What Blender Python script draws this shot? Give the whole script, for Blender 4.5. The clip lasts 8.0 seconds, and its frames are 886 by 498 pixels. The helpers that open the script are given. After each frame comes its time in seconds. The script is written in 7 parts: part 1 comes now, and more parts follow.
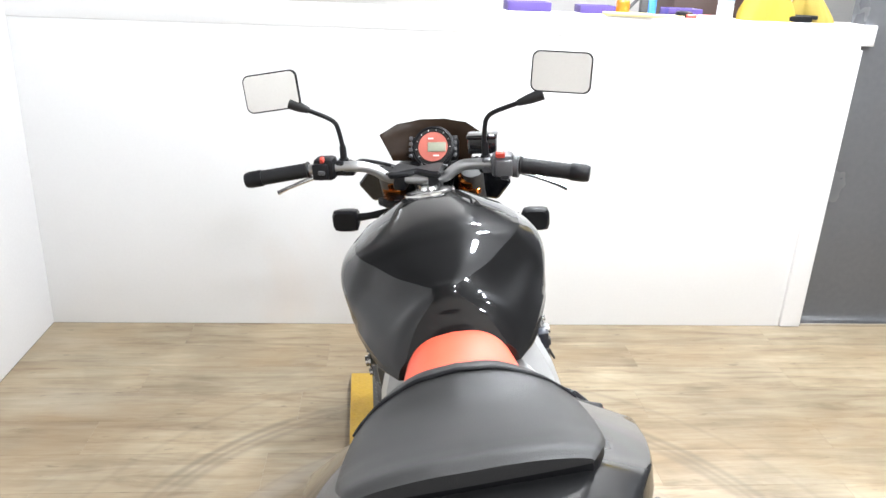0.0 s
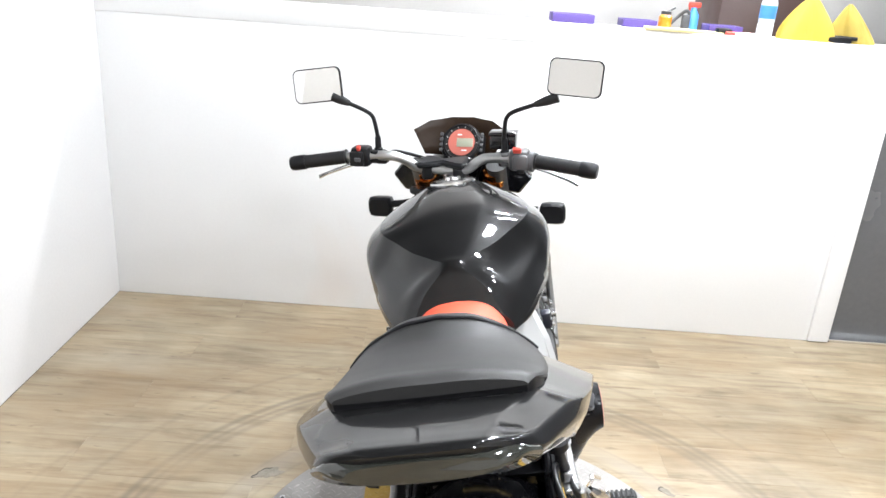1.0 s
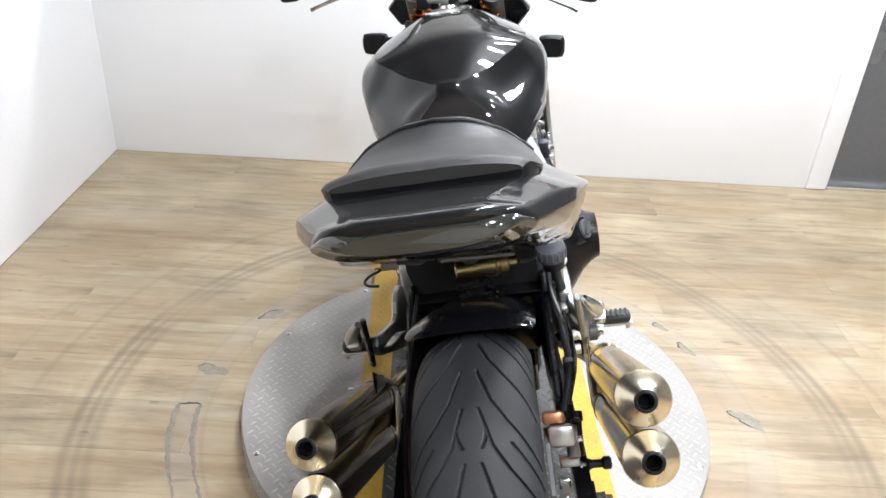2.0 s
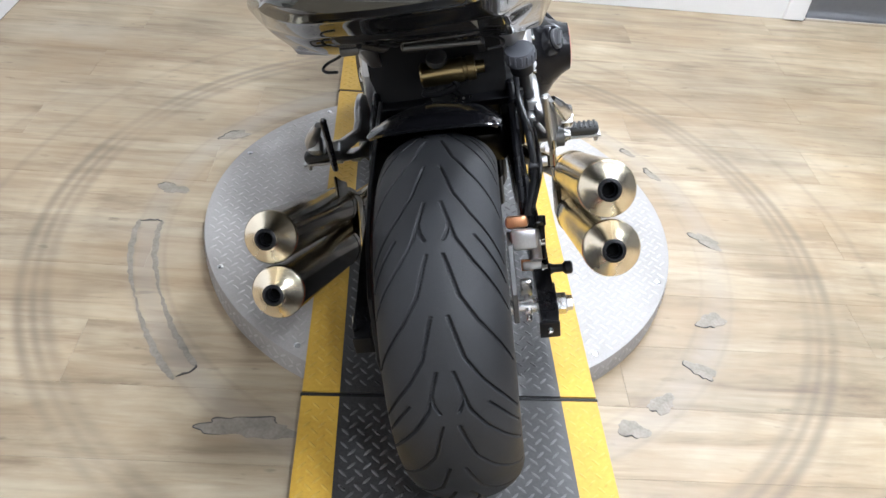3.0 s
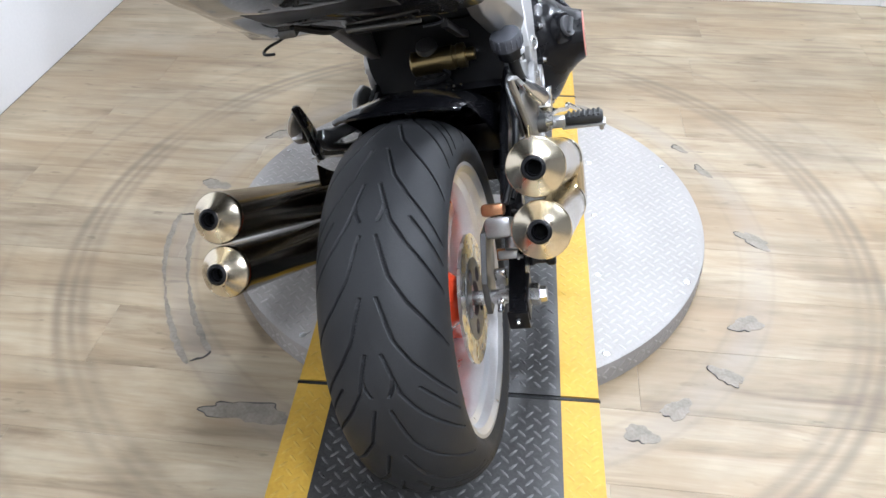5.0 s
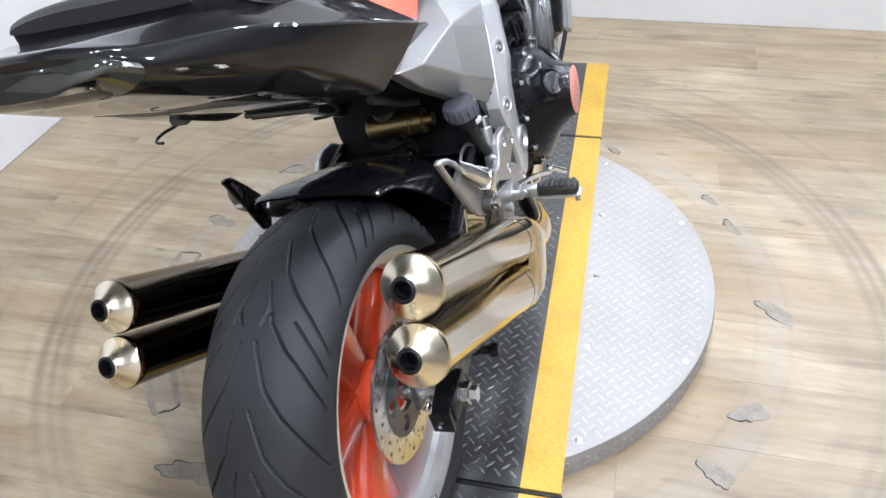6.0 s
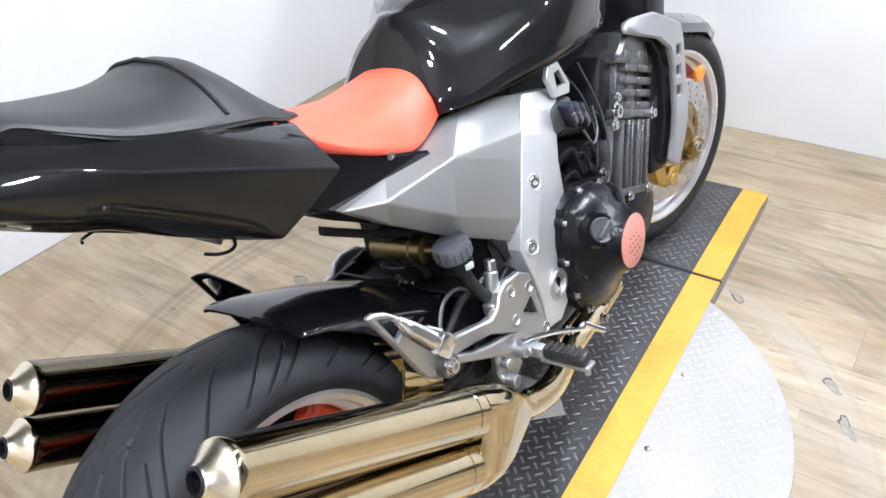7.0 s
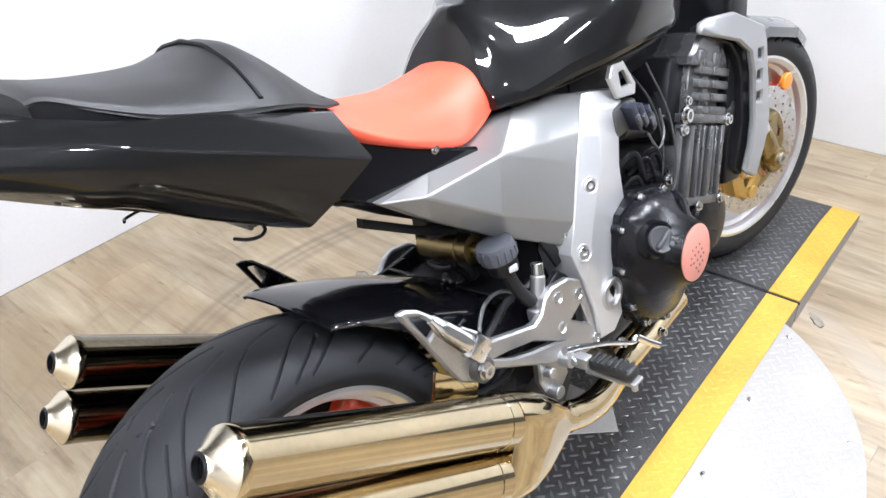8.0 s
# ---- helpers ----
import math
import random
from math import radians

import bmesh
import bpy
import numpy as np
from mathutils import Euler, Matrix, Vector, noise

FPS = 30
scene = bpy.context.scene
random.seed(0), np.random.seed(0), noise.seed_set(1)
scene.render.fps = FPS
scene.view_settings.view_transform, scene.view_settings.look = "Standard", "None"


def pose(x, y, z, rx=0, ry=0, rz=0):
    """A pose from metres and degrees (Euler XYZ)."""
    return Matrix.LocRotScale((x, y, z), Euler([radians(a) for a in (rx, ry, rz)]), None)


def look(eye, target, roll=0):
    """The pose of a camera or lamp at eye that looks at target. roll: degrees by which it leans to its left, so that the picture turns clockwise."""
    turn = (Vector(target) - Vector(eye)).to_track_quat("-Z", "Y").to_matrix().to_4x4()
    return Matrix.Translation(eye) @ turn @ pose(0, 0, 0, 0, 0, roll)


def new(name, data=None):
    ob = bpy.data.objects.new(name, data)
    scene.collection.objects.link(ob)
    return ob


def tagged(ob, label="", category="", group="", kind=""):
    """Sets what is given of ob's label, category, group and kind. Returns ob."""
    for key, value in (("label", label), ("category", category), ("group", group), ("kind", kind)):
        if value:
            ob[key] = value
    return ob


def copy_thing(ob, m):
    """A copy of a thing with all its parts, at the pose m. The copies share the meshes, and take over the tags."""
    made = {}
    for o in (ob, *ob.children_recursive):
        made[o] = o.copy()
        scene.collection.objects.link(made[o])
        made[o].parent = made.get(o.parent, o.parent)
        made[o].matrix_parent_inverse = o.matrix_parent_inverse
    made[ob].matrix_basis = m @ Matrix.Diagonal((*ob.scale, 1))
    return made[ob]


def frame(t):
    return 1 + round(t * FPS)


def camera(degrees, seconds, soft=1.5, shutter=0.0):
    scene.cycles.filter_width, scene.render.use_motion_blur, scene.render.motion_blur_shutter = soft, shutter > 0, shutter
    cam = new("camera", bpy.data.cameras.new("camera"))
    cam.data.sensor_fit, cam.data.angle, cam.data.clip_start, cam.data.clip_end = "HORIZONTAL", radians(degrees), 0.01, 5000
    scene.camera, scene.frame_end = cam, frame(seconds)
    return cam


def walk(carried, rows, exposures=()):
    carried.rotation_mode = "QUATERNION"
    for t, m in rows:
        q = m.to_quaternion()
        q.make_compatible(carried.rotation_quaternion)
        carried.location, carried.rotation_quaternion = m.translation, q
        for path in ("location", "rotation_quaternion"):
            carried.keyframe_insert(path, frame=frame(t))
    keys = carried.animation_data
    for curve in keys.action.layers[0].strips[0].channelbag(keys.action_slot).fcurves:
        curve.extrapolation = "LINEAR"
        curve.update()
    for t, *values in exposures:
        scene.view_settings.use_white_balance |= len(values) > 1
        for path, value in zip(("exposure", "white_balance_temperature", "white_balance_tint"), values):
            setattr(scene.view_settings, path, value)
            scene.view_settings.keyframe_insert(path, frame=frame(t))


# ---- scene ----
cam = camera(60.2, 8.0)
PATH = [
    (0, (-0.27, -0.725, 1.485), (-0.058, 1.13, 0.768), 2.5),
    (0.5, (-0.246, -0.857, 1.523), (-0.13, 1.017, 0.835), 2.6),
    (1, (-0.189, -0.914, 1.501), (-0.131, 0.956, 0.794), 4.2),
    (1.5, (-0.182, -0.936, 1.457), (-0.133, 0.874, 0.607), 4.2),
    (1.7, (-0.181, -0.945, 1.437), (-0.127, 0.835, 0.527), 3.9),
    (2.8, (-0.165, -0.985, 1.345), (-0.022, 0.57, 0.096), 4.8),
    (3, (-0.164, -0.98, 1.327), (0.007, 0.521, 0.015), 6.5),
    (3.5, (-0.156, -0.979, 1.291), (0.049, 0.401, -0.143), 6.6),
    (4, (-0.172, -0.976, 1.243), (0.094, 0.281, -0.29), 6.2),
    (4.5, (-0.14, -0.973, 1.259), (0.11, 0.442, -0.132), 2.8),
    (4.7, (-0.049, -0.986, 1.279), (0.054, 0.532, -0.018), 1.4),
    (5.8, (0.292, -0.862, 1.318), (-0.129, 0.588, 0.007), -6.1),
    (6, (0.327, -0.779, 1.334), (-0.067, 0.688, 0.033), -4.3),
    (6.5, (0.436, -0.623, 1.318), (-0.194, 0.815, 0.079), -6.5),
    (7, (0.59, -0.45, 1.344), (-0.333, 0.884, 0.173), -4.2),
    (7.5, (0.648, -0.375, 1.342), (-0.369, 0.935, 0.225), -6.6),
    (8, (0.622, -0.398, 1.314), (-0.481, 0.814, 0.167), -5.4),
]
walk(cam, [(t, look(eye, target, roll)) for t, eye, target, roll in PATH], exposures=[(0.0, 0.07, 6400, 11), (1.0, 0.02, 6400, 11), (1.7, -0.04, 6400, 12), (3.0, -0.08, 6020, 12), (4.5, -0.16, 5900, 12), (6.0, -0.26, 5950, 13), (7.0, -0.09, 5980, 13), (8.0, 0.0, 6100, 14)])

# ---- world, lights ----
world = bpy.data.worlds.new("world")
scene.world = world
world.use_nodes = True
world.node_tree.nodes["Background"].inputs[0].default_value = (0.9, 0.95, 1.0, 1)
world.node_tree.nodes["Background"].inputs[1].default_value = 0.15

LAMP = 715.0      # glow of the ceiling fittings


# ---- materials ----
def mat(name, color, rough=0.5, metal=0.0, var=0.12, scale=6.0, fine=60.0, bump=0.05, coat=0.0, rvar=0.08, spec=0.5, stretch=(1, 1, 1), color2=None):
    """A principled material with coarse stains, fine grain and a little relief."""
    m = bpy.data.materials.new(name)
    m.use_nodes = True
    nt = m.node_tree
    b = nt.nodes["Principled BSDF"]
    tc = nt.nodes.new("ShaderNodeTexCoord")
    mp = nt.nodes.new("ShaderNodeMapping")
    mp.inputs["Scale"].default_value = stretch
    nt.links.new(tc.outputs["Object"], mp.inputs["Vector"])
    n1 = nt.nodes.new("ShaderNodeTexNoise")
    n1.inputs["Scale"].default_value, n1.inputs["Detail"].default_value = scale, 5
    n2 = nt.nodes.new("ShaderNodeTexNoise")
    n2.inputs["Scale"].default_value, n2.inputs["Detail"].default_value = fine, 4
    for n in (n1, n2):
        nt.links.new(mp.outputs[0], n.inputs["Vector"])
    mix = nt.nodes.new("ShaderNodeMath")
    mix.operation = "MULTIPLY_ADD"
    nt.links.new(n1.outputs[0], mix.inputs[0])
    mix.inputs[1].default_value = 0.6
    mul = nt.nodes.new("ShaderNodeMath")
    mul.operation = "MULTIPLY"
    nt.links.new(n2.outputs[0], mul.inputs[0])
    mul.inputs[1].default_value = 0.4
    nt.links.new(mul.outputs[0], mix.inputs[2])
    ramp = nt.nodes.new("ShaderNodeValToRGB")
    ramp.color_ramp.elements[0].position, ramp.color_ramp.elements[1].position = 0.3, 0.7
    lo = color2 or tuple(c * (1 - var) for c in color)
    hi = tuple(min(1, c * (1 + var)) for c in color)
    ramp.color_ramp.elements[0].color = (*lo, 1)
    ramp.color_ramp.elements[1].color = (*hi, 1)
    nt.links.new(mix.outputs[0], ramp.inputs[0])
    nt.links.new(ramp.outputs[0], b.inputs["Base Color"])
    rr = nt.nodes.new("ShaderNodeMapRange")
    rr.inputs["From Min"].default_value, rr.inputs["From Max"].default_value = 0.3, 0.7
    rr.inputs["To Min"].default_value, rr.inputs["To Max"].default_value = max(0.01, rough - rvar), min(1, rough + rvar)
    nt.links.new(n1.outputs[0], rr.inputs[0])
    nt.links.new(rr.outputs[0], b.inputs["Roughness"])
    b.inputs["Metallic"].default_value = metal
    b.inputs["Specular IOR Level"].default_value = spec
    b.inputs["Coat Weight"].default_value = coat
    b.inputs["Coat Roughness"].default_value = 0.02
    if bump:
        bp = nt.nodes.new("ShaderNodeBump")
        bp.inputs["Strength"].default_value, bp.inputs["Distance"].default_value = bump, 0.002
        nt.links.new(n2.outputs[0], bp.inputs["Height"])
        nt.links.new(bp.outputs[0], b.inputs["Normal"])
    return m


def glow(name, color, strength):
    m = bpy.data.materials.new(name)
    m.use_nodes = True
    b = m.node_tree.nodes["Principled BSDF"]
    b.inputs["Base Color"].default_value = (*color, 1)
    b.inputs["Emission Color"].default_value = (*color, 1)
    b.inputs["Emission Strength"].default_value = strength
    return m


M_WALL = mat("white wall paint", (0.74, 0.74, 0.74), 0.6, var=0.025, scale=2.5, fine=90, bump=0.05)
_nt = M_WALL.node_tree
_sc = _nt.nodes.new("ShaderNodeTexNoise")
_sc.inputs["Scale"].default_value, _sc.inputs["Detail"].default_value, _sc.inputs["Distortion"].default_value = 1.7, 6, 0.4
_sm = _nt.nodes.new("ShaderNodeMapRange")
_sm.inputs["From Min"].default_value, _sm.inputs["From Max"].default_value = 0.60, 0.78
_sm.inputs["To Min"].default_value, _sm.inputs["To Max"].default_value = 0.0, 0.5
_sx = _nt.nodes.new("ShaderNodeMix")
_sx.data_type = "RGBA"
_nt.links.new(_nt.nodes["Texture Coordinate"].outputs["Object"], _sc.inputs["Vector"])
_nt.links.new(_sc.outputs[0], _sm.inputs[0])
_nt.links.new(_sm.outputs[0], _sx.inputs["Factor"])
_nt.links.new(_nt.nodes["Color Ramp"].outputs[0], _sx.inputs["A"])
_sx.inputs["B"].default_value = (0.72, 0.66, 0.62, 1)
_nt.links.new(_sx.outputs["Result"], _nt.nodes["Principled BSDF"].inputs["Base Color"])
# darker copy of the wall white: the side wall's weaker light as colour
M_SIDEWALL = mat("white wall paint, toned down", (0.64, 0.635, 0.635), 0.6, var=0.05, scale=1.8, fine=90, bump=0.05)
M_FARWALL = mat("pale wall paint", (0.52, 0.50, 0.48), 0.7, var=0.04, scale=2, fine=70)
M_DIMWALL = mat("grey showroom wall paint", (0.20, 0.197, 0.19), 0.7, var=0.08, scale=1.2, fine=60)
M_BACKWALL = mat("beige showroom wall paint", (0.60, 0.57, 0.53), 0.7, var=0.06, scale=1.2, fine=60)
M_GREYWALL = mat("dark grey gloss paint", (0.11, 0.113, 0.122), 0.25, var=0.1, scale=1.5, fine=40, bump=0.02)
M_CEIL = mat("grey ceiling paint", (0.11, 0.108, 0.105), 0.8, var=0.1)
M_LAMP = glow("lamp diffuser", (0.93, 0.97, 1.0), LAMP)
M_FRAME = mat("white enamel", (0.75, 0.75, 0.75), 0.4, var=0.04)
M_PAINT = mat("gloss black metallic paint", (0.007, 0.007, 0.0072), 0.34, metal=0.0, var=0.3, scale=4, fine=900, bump=0.0, coat=1.0, rvar=0.04, spec=0.05)
M_PAINT.node_tree.nodes["Principled BSDF"].inputs["Coat IOR"].default_value = 1.37
M_BLACK = mat("black plastic", (0.007, 0.007, 0.008), 0.4, spec=0.2, var=0.25, scale=10, fine=300, bump=0.05)
M_GLOSSBLACK = mat("gloss black plastic", (0.004, 0.004, 0.005), 0.12, spec=0.4, var=0.2, scale=8, fine=200, bump=0.01, coat=0.4, rvar=0.05)
M_RUBBER = mat("black rubber", (0.008, 0.008, 0.0085), 0.55, spec=0.3, var=0.3, scale=14, fine=250, bump=0.15)
M_VINYL = mat("black seat vinyl", (0.019, 0.0183, 0.018), 0.46, spec=0.45, var=0.2, scale=5, fine=700, bump=0.25, rvar=0.05)
M_RED = mat("coral red seat vinyl", (0.80, 0.105, 0.055), 0.5, var=0.06, scale=6, fine=800, bump=0.15)
M_SILVER = mat("silver grey paint", (0.275, 0.273, 0.268), 0.42, metal=0.7, var=0.06, scale=5, fine=800, bump=0.0, coat=0.25)
M_SHROUD = mat("pale silver paint", (0.29, 0.29, 0.291), 0.4, metal=0.65, var=0.05, scale=6, fine=700, bump=0.0, coat=0.25)
M_SPAR = mat("bright satin silver paint", (0.53, 0.53, 0.53), 0.38, metal=0.62, var=0.05, scale=7, fine=500, bump=0.02, coat=0.3)
M_CAST = mat("cast aluminium", (0.42, 0.42, 0.42), 0.36, metal=0.9, var=0.12, scale=16, fine=300, bump=0.08)
M_POLISH = mat("polished aluminium", (0.80, 0.80, 0.80), 0.2, metal=1.0, var=0.08, scale=12, fine=260, bump=0.02, rvar=0.06)
M_LIP = mat("machined aluminium rim", (0.72, 0.72, 0.72), 0.34, metal=0.85, var=0.08, scale=14, fine=260, bump=0.02)
M_STEEL = mat("zinc steel", (0.6, 0.6, 0.6), 0.25, metal=1.0, var=0.15, scale=30, fine=300, bump=0.02)
M_DARKSTEEL = mat("dark grey steel", (0.1, 0.1, 0.1), 0.4, metal=0.7, var=0.25, scale=20, fine=300)
M_ENGINE = mat("charcoal engine paint", (0.13, 0.13, 0.132), 0.28, metal=0.75, var=0.25, scale=12, fine=260, bump=0.06)
M_ENGINEB = mat("black crankcase paint", (0.005, 0.005, 0.006), 0.26, spec=0.2, metal=0.0, var=0.25, scale=12, fine=220, bump=0.05)
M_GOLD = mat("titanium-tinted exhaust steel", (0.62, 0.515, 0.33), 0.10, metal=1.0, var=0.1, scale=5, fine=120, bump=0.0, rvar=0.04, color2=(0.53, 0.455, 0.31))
# darker copy of M_GOLD: the left cans' dark reflections put into the colour
M_GOLDDARK = mat("titanium-tinted exhaust steel, darkened copy", (0.20, 0.17, 0.115), 0.11, metal=1.0, var=0.15, scale=5, fine=120, bump=0.0, rvar=0.04, color2=(0.11, 0.095, 0.07))
M_CONE = mat("turned champagne steel", (0.86, 0.77, 0.60), 0.24, metal=1.0, var=0.08, scale=9, fine=400, bump=0.0)
M_CONE.node_tree.nodes["Principled BSDF"].inputs["Anisotropic"].default_value = 0.85
_tan = M_CONE.node_tree.nodes.new("ShaderNodeTangent")
_tan.direction_type, _tan.axis = "RADIAL", "Z"
M_CONE.node_tree.links.new(_tan.outputs[0], M_CONE.node_tree.nodes["Principled BSDF"].inputs["Tangent"])
M_SHOCK = mat("bronze anodised aluminium", (0.30, 0.23, 0.11), 0.3, metal=1.0, var=0.1, scale=12, fine=300)
M_ORANGE = mat("orange-red wheel enamel", (0.50, 0.048, 0.014), 0.22, var=0.15, scale=7, fine=200, bump=0.01, coat=0.8)
M_ANOD = mat("orange anodised aluminium", (0.75, 0.26, 0.06), 0.22, metal=1.0, var=0.1, scale=20, fine=300)
M_CALIPER = mat("gold anodised caliper", (0.52, 0.35, 0.11), 0.36, metal=0.8, var=0.12, scale=20, fine=300)
M_COPPER = mat("copper-tinted caliper", (0.42, 0.20, 0.10), 0.35, metal=0.8, var=0.15, scale=20, fine=300)
M_AMBER = mat("amber plastic", (0.75, 0.22, 0.015), 0.25, var=0.1, scale=40, fine=300, coat=0.4)
M_SMOKE = mat("smoked taillight lens", (0.02, 0.021, 0.018), 0.08, var=0.3, scale=9, fine=60, bump=0.0, coat=1.0)
M_SCREEN = mat("brown smoked screen", (0.020, 0.011, 0.006), 0.42, spec=0.15, var=0.2, scale=6, fine=100, bump=0.0)
M_DIAL = mat("red dial face", (0.43, 0.115, 0.085), 0.5, var=0.06, scale=30, fine=200)
M_LCD = mat("grey lcd panel", (0.28, 0.29, 0.22), 0.3, var=0.06, scale=30, fine=200)
M_WHITE = mat("white print", (0.8, 0.8, 0.78), 0.5, var=0.03)
M_REDPLASTIC = mat("red plastic button", (0.55, 0.07, 0.05), 0.35, var=0.06, scale=40)
M_BADGE = mat("salmon red badge enamel", (0.50, 0.19, 0.15), 0.35, var=0.08, scale=30, fine=200)
M_PEGRUBBER = mat("ribbed peg rubber", (0.010, 0.010, 0.010), 0.55, var=0.25, scale=40, fine=300)
M_GREYPLASTIC = mat("grey plastic", (0.055, 0.055, 0.058), 0.45, var=0.15, scale=20, fine=300)
M_RESERVOIR = mat("frosted reservoir plastic", (0.055, 0.057, 0.065), 0.4, spec=0.3, var=0.15, scale=25, fine=200)
M_PAPERGREY = mat("dull white label", (0.42, 0.43, 0.45), 0.6, var=0.1, scale=60, fine=300)
M_MIRROR = mat("mirror glass", (0.92, 0.92, 0.92), 0.02, metal=1.0, var=0.01, bump=0.0, rvar=0.005)
M_YELLOW = mat("worn yellow plate paint", (0.435, 0.27, 0.037), 0.5, spec=0.25, var=0.1, scale=9, fine=120, bump=0.15, color2=(0.33, 0.195, 0.026))
M_LANE = mat("black plate paint", (0.036, 0.0355, 0.035), 0.42, spec=0.36, var=0.35, scale=4, fine=160, bump=0.25, color2=(0.014, 0.0138, 0.0138))
# lighter copy of the plate colour, so the lugs look lit from any angle
M_LUG = mat("tread plate aluminium, lightened for lugs", (0.325, 0.307, 0.293), 0.46, metal=0.2, var=0.15, scale=5, fine=200, bump=0.03)
M_YELLOWWORN = mat("rubbed yellow lug", (0.42, 0.275, 0.042), 0.42, spec=0.3, var=0.2, scale=9, fine=120, bump=0.1, color2=(0.30, 0.185, 0.03))
M_LANEWORN = mat("rubbed black plate paint", (0.105, 0.103, 0.100), 0.3, metal=0.3, var=0.35, scale=9, fine=160, bump=0.1, color2=(0.035, 0.035, 0.035))
M_PLATE = mat("mill aluminium tread plate", (0.275, 0.260, 0.248), 0.55, metal=0.1, spec=0.22, var=0.16, scale=5, fine=240, bump=0.06)
M_CLOTH = mat("yellow microfibre cloth", (0.45, 0.32, 0.045), 0.95, var=0.12, scale=18, fine=400, bump=0.5)
M_CLOTH2 = mat("ochre microfibre cloth", (0.34, 0.25, 0.05), 0.95, var=0.12, scale=18, fine=400, bump=0.5)
M_PURPLE = mat("purple plastic", (0.085, 0.052, 0.23), 0.4, var=0.1, scale=15, fine=200)
M_PAPER = mat("pale yellow paper", (0.62, 0.53, 0.26), 0.8, var=0.06, scale=20, fine=200)
M_BLUE = mat("blue printed label", (0.06, 0.25, 0.65), 0.4, var=0.08, scale=30, fine=200)
M_BOTTLE = mat("misted bottle plastic", (0.62, 0.66, 0.70), 0.15, var=0.08, scale=40, fine=200, bump=0.02)
M_BROWN = mat("dark brown laminate", (0.045, 0.022, 0.018), 0.45, var=0.15, scale=8, fine=120)
M_SCAR = mat("grey torn vinyl backing", (0.198, 0.174, 0.144), 0.6, spec=0.15, var=0.28, scale=30, fine=150, bump=0.4)
# flat black that paints the darkness inside holes
M_HOLE = mat("flat black for dark holes", (0.003, 0.003, 0.003), 0.8, var=0.2, spec=0.1)
M_DIRT = mat("dark torn edge", (0.06, 0.055, 0.05), 0.85, var=0.3, scale=30, fine=150)


def plank_material():
    m = bpy.data.materials.new("oak-look vinyl plank")
    m.use_nodes = True
    nt = m.node_tree
    b = nt.nodes["Principled BSDF"]
    N, L = nt.nodes.new, nt.links.new
    tc, info, geo = N("ShaderNodeTexCoord"), N("ShaderNodeObjectInfo"), N("ShaderNodeNewGeometry")
    off = N("ShaderNodeVectorMath")
    off.operation = "MULTIPLY_ADD"
    off.inputs[0].default_value = (37, 91, 13)
    L(info.outputs["Random"], off.inputs[1])
    L(tc.outputs["Object"], off.inputs[2])
    mp = N("ShaderNodeMapping")
    mp.inputs["Scale"].default_value = (1.3, 9.5, 1)
    L(off.outputs[0], mp.inputs["Vector"])
    grain = N("ShaderNodeTexNoise")
    grain.inputs["Scale"].default_value, grain.inputs["Detail"].default_value, grain.inputs["Roughness"].default_value = 2.2, 7, 0.62
    grain.inputs["Distortion"].default_value = 0.45
    L(mp.outputs[0], grain.inputs["Vector"])
    mp2 = N("ShaderNodeMapping")
    mp2.inputs["Scale"].default_value = (3, 46, 1)
    L(off.outputs[0], mp2.inputs["Vector"])
    fine = N("ShaderNodeTexNoise")
    fine.inputs["Scale"].default_value, fine.inputs["Detail"].default_value = 2.0, 5
    L(mp2.outputs[0], fine.inputs["Vector"])
    ramp = N("ShaderNodeValToRGB")
    e = ramp.color_ramp.elements
    e[0].position, e[0].color = 0.24, (0.150, 0.103, 0.064, 1)
    e[1].position, e[1].color = 0.78, (0.395, 0.335, 0.240, 1)
    mid = ramp.color_ramp.elements.new(0.48)
    mid.color = (0.290, 0.228, 0.150, 1)
    L(grain.outputs[0], ramp.inputs[0])
    # plank-to-plank tone
    tone = N("ShaderNodeMapRange")
    tone.inputs["To Min"].default_value, tone.inputs["To Max"].default_value = 0.88, 1.10
    L(info.outputs["Random"], tone.inputs[0])
    f2 = N("ShaderNodeMapRange")
    f2.inputs["From Min"].default_value, f2.inputs["From Max"].default_value = 0.3, 0.7
    f2.inputs["To Min"].default_value, f2.inputs["To Max"].default_value = 0.93, 1.06
    L(fine.outputs[0], f2.inputs[0])
    tm = N("ShaderNodeMath")
    tm.operation = "MULTIPLY"
    L(tone.outputs[0], tm.inputs[0])
    L(f2.outputs[0], tm.inputs[1])
    # dark knots and flecks
    mp3 = N("ShaderNodeMapping")
    mp3.inputs["Scale"].default_value = (5, 16, 1)
    L(off.outputs[0], mp3.inputs["Vector"])
    vor = N("ShaderNodeTexNoise")
    vor.inputs["Scale"].default_value, vor.inputs["Detail"].default_value = 2.4, 3
    L(mp3.outputs[0], vor.inputs["Vector"])
    kn = N("ShaderNodeMapRange")
    kn.inputs["From Min"].default_value, kn.inputs["From Max"].default_value = 0.67, 0.76
    kn.inputs["To Min"].default_value, kn.inputs["To Max"].default_value = 1.0, 0.6
    L(vor.outputs[0], kn.inputs[0])
    tm2 = N("ShaderNodeMath")
    tm2.operation = "MULTIPLY"
    L(tm.outputs[0], tm2.inputs[0])
    L(kn.outputs[0], tm2.inputs[1])
    # rings of tyre rubber scuffed round the turntable
    sub = N("ShaderNodeVectorMath")
    sub.operation = "SUBTRACT"
    sub.inputs[1].default_value = (0.0, 0.61, 0)
    L(geo.outputs["Position"], sub.inputs[0])
    flat = N("ShaderNodeVectorMath")
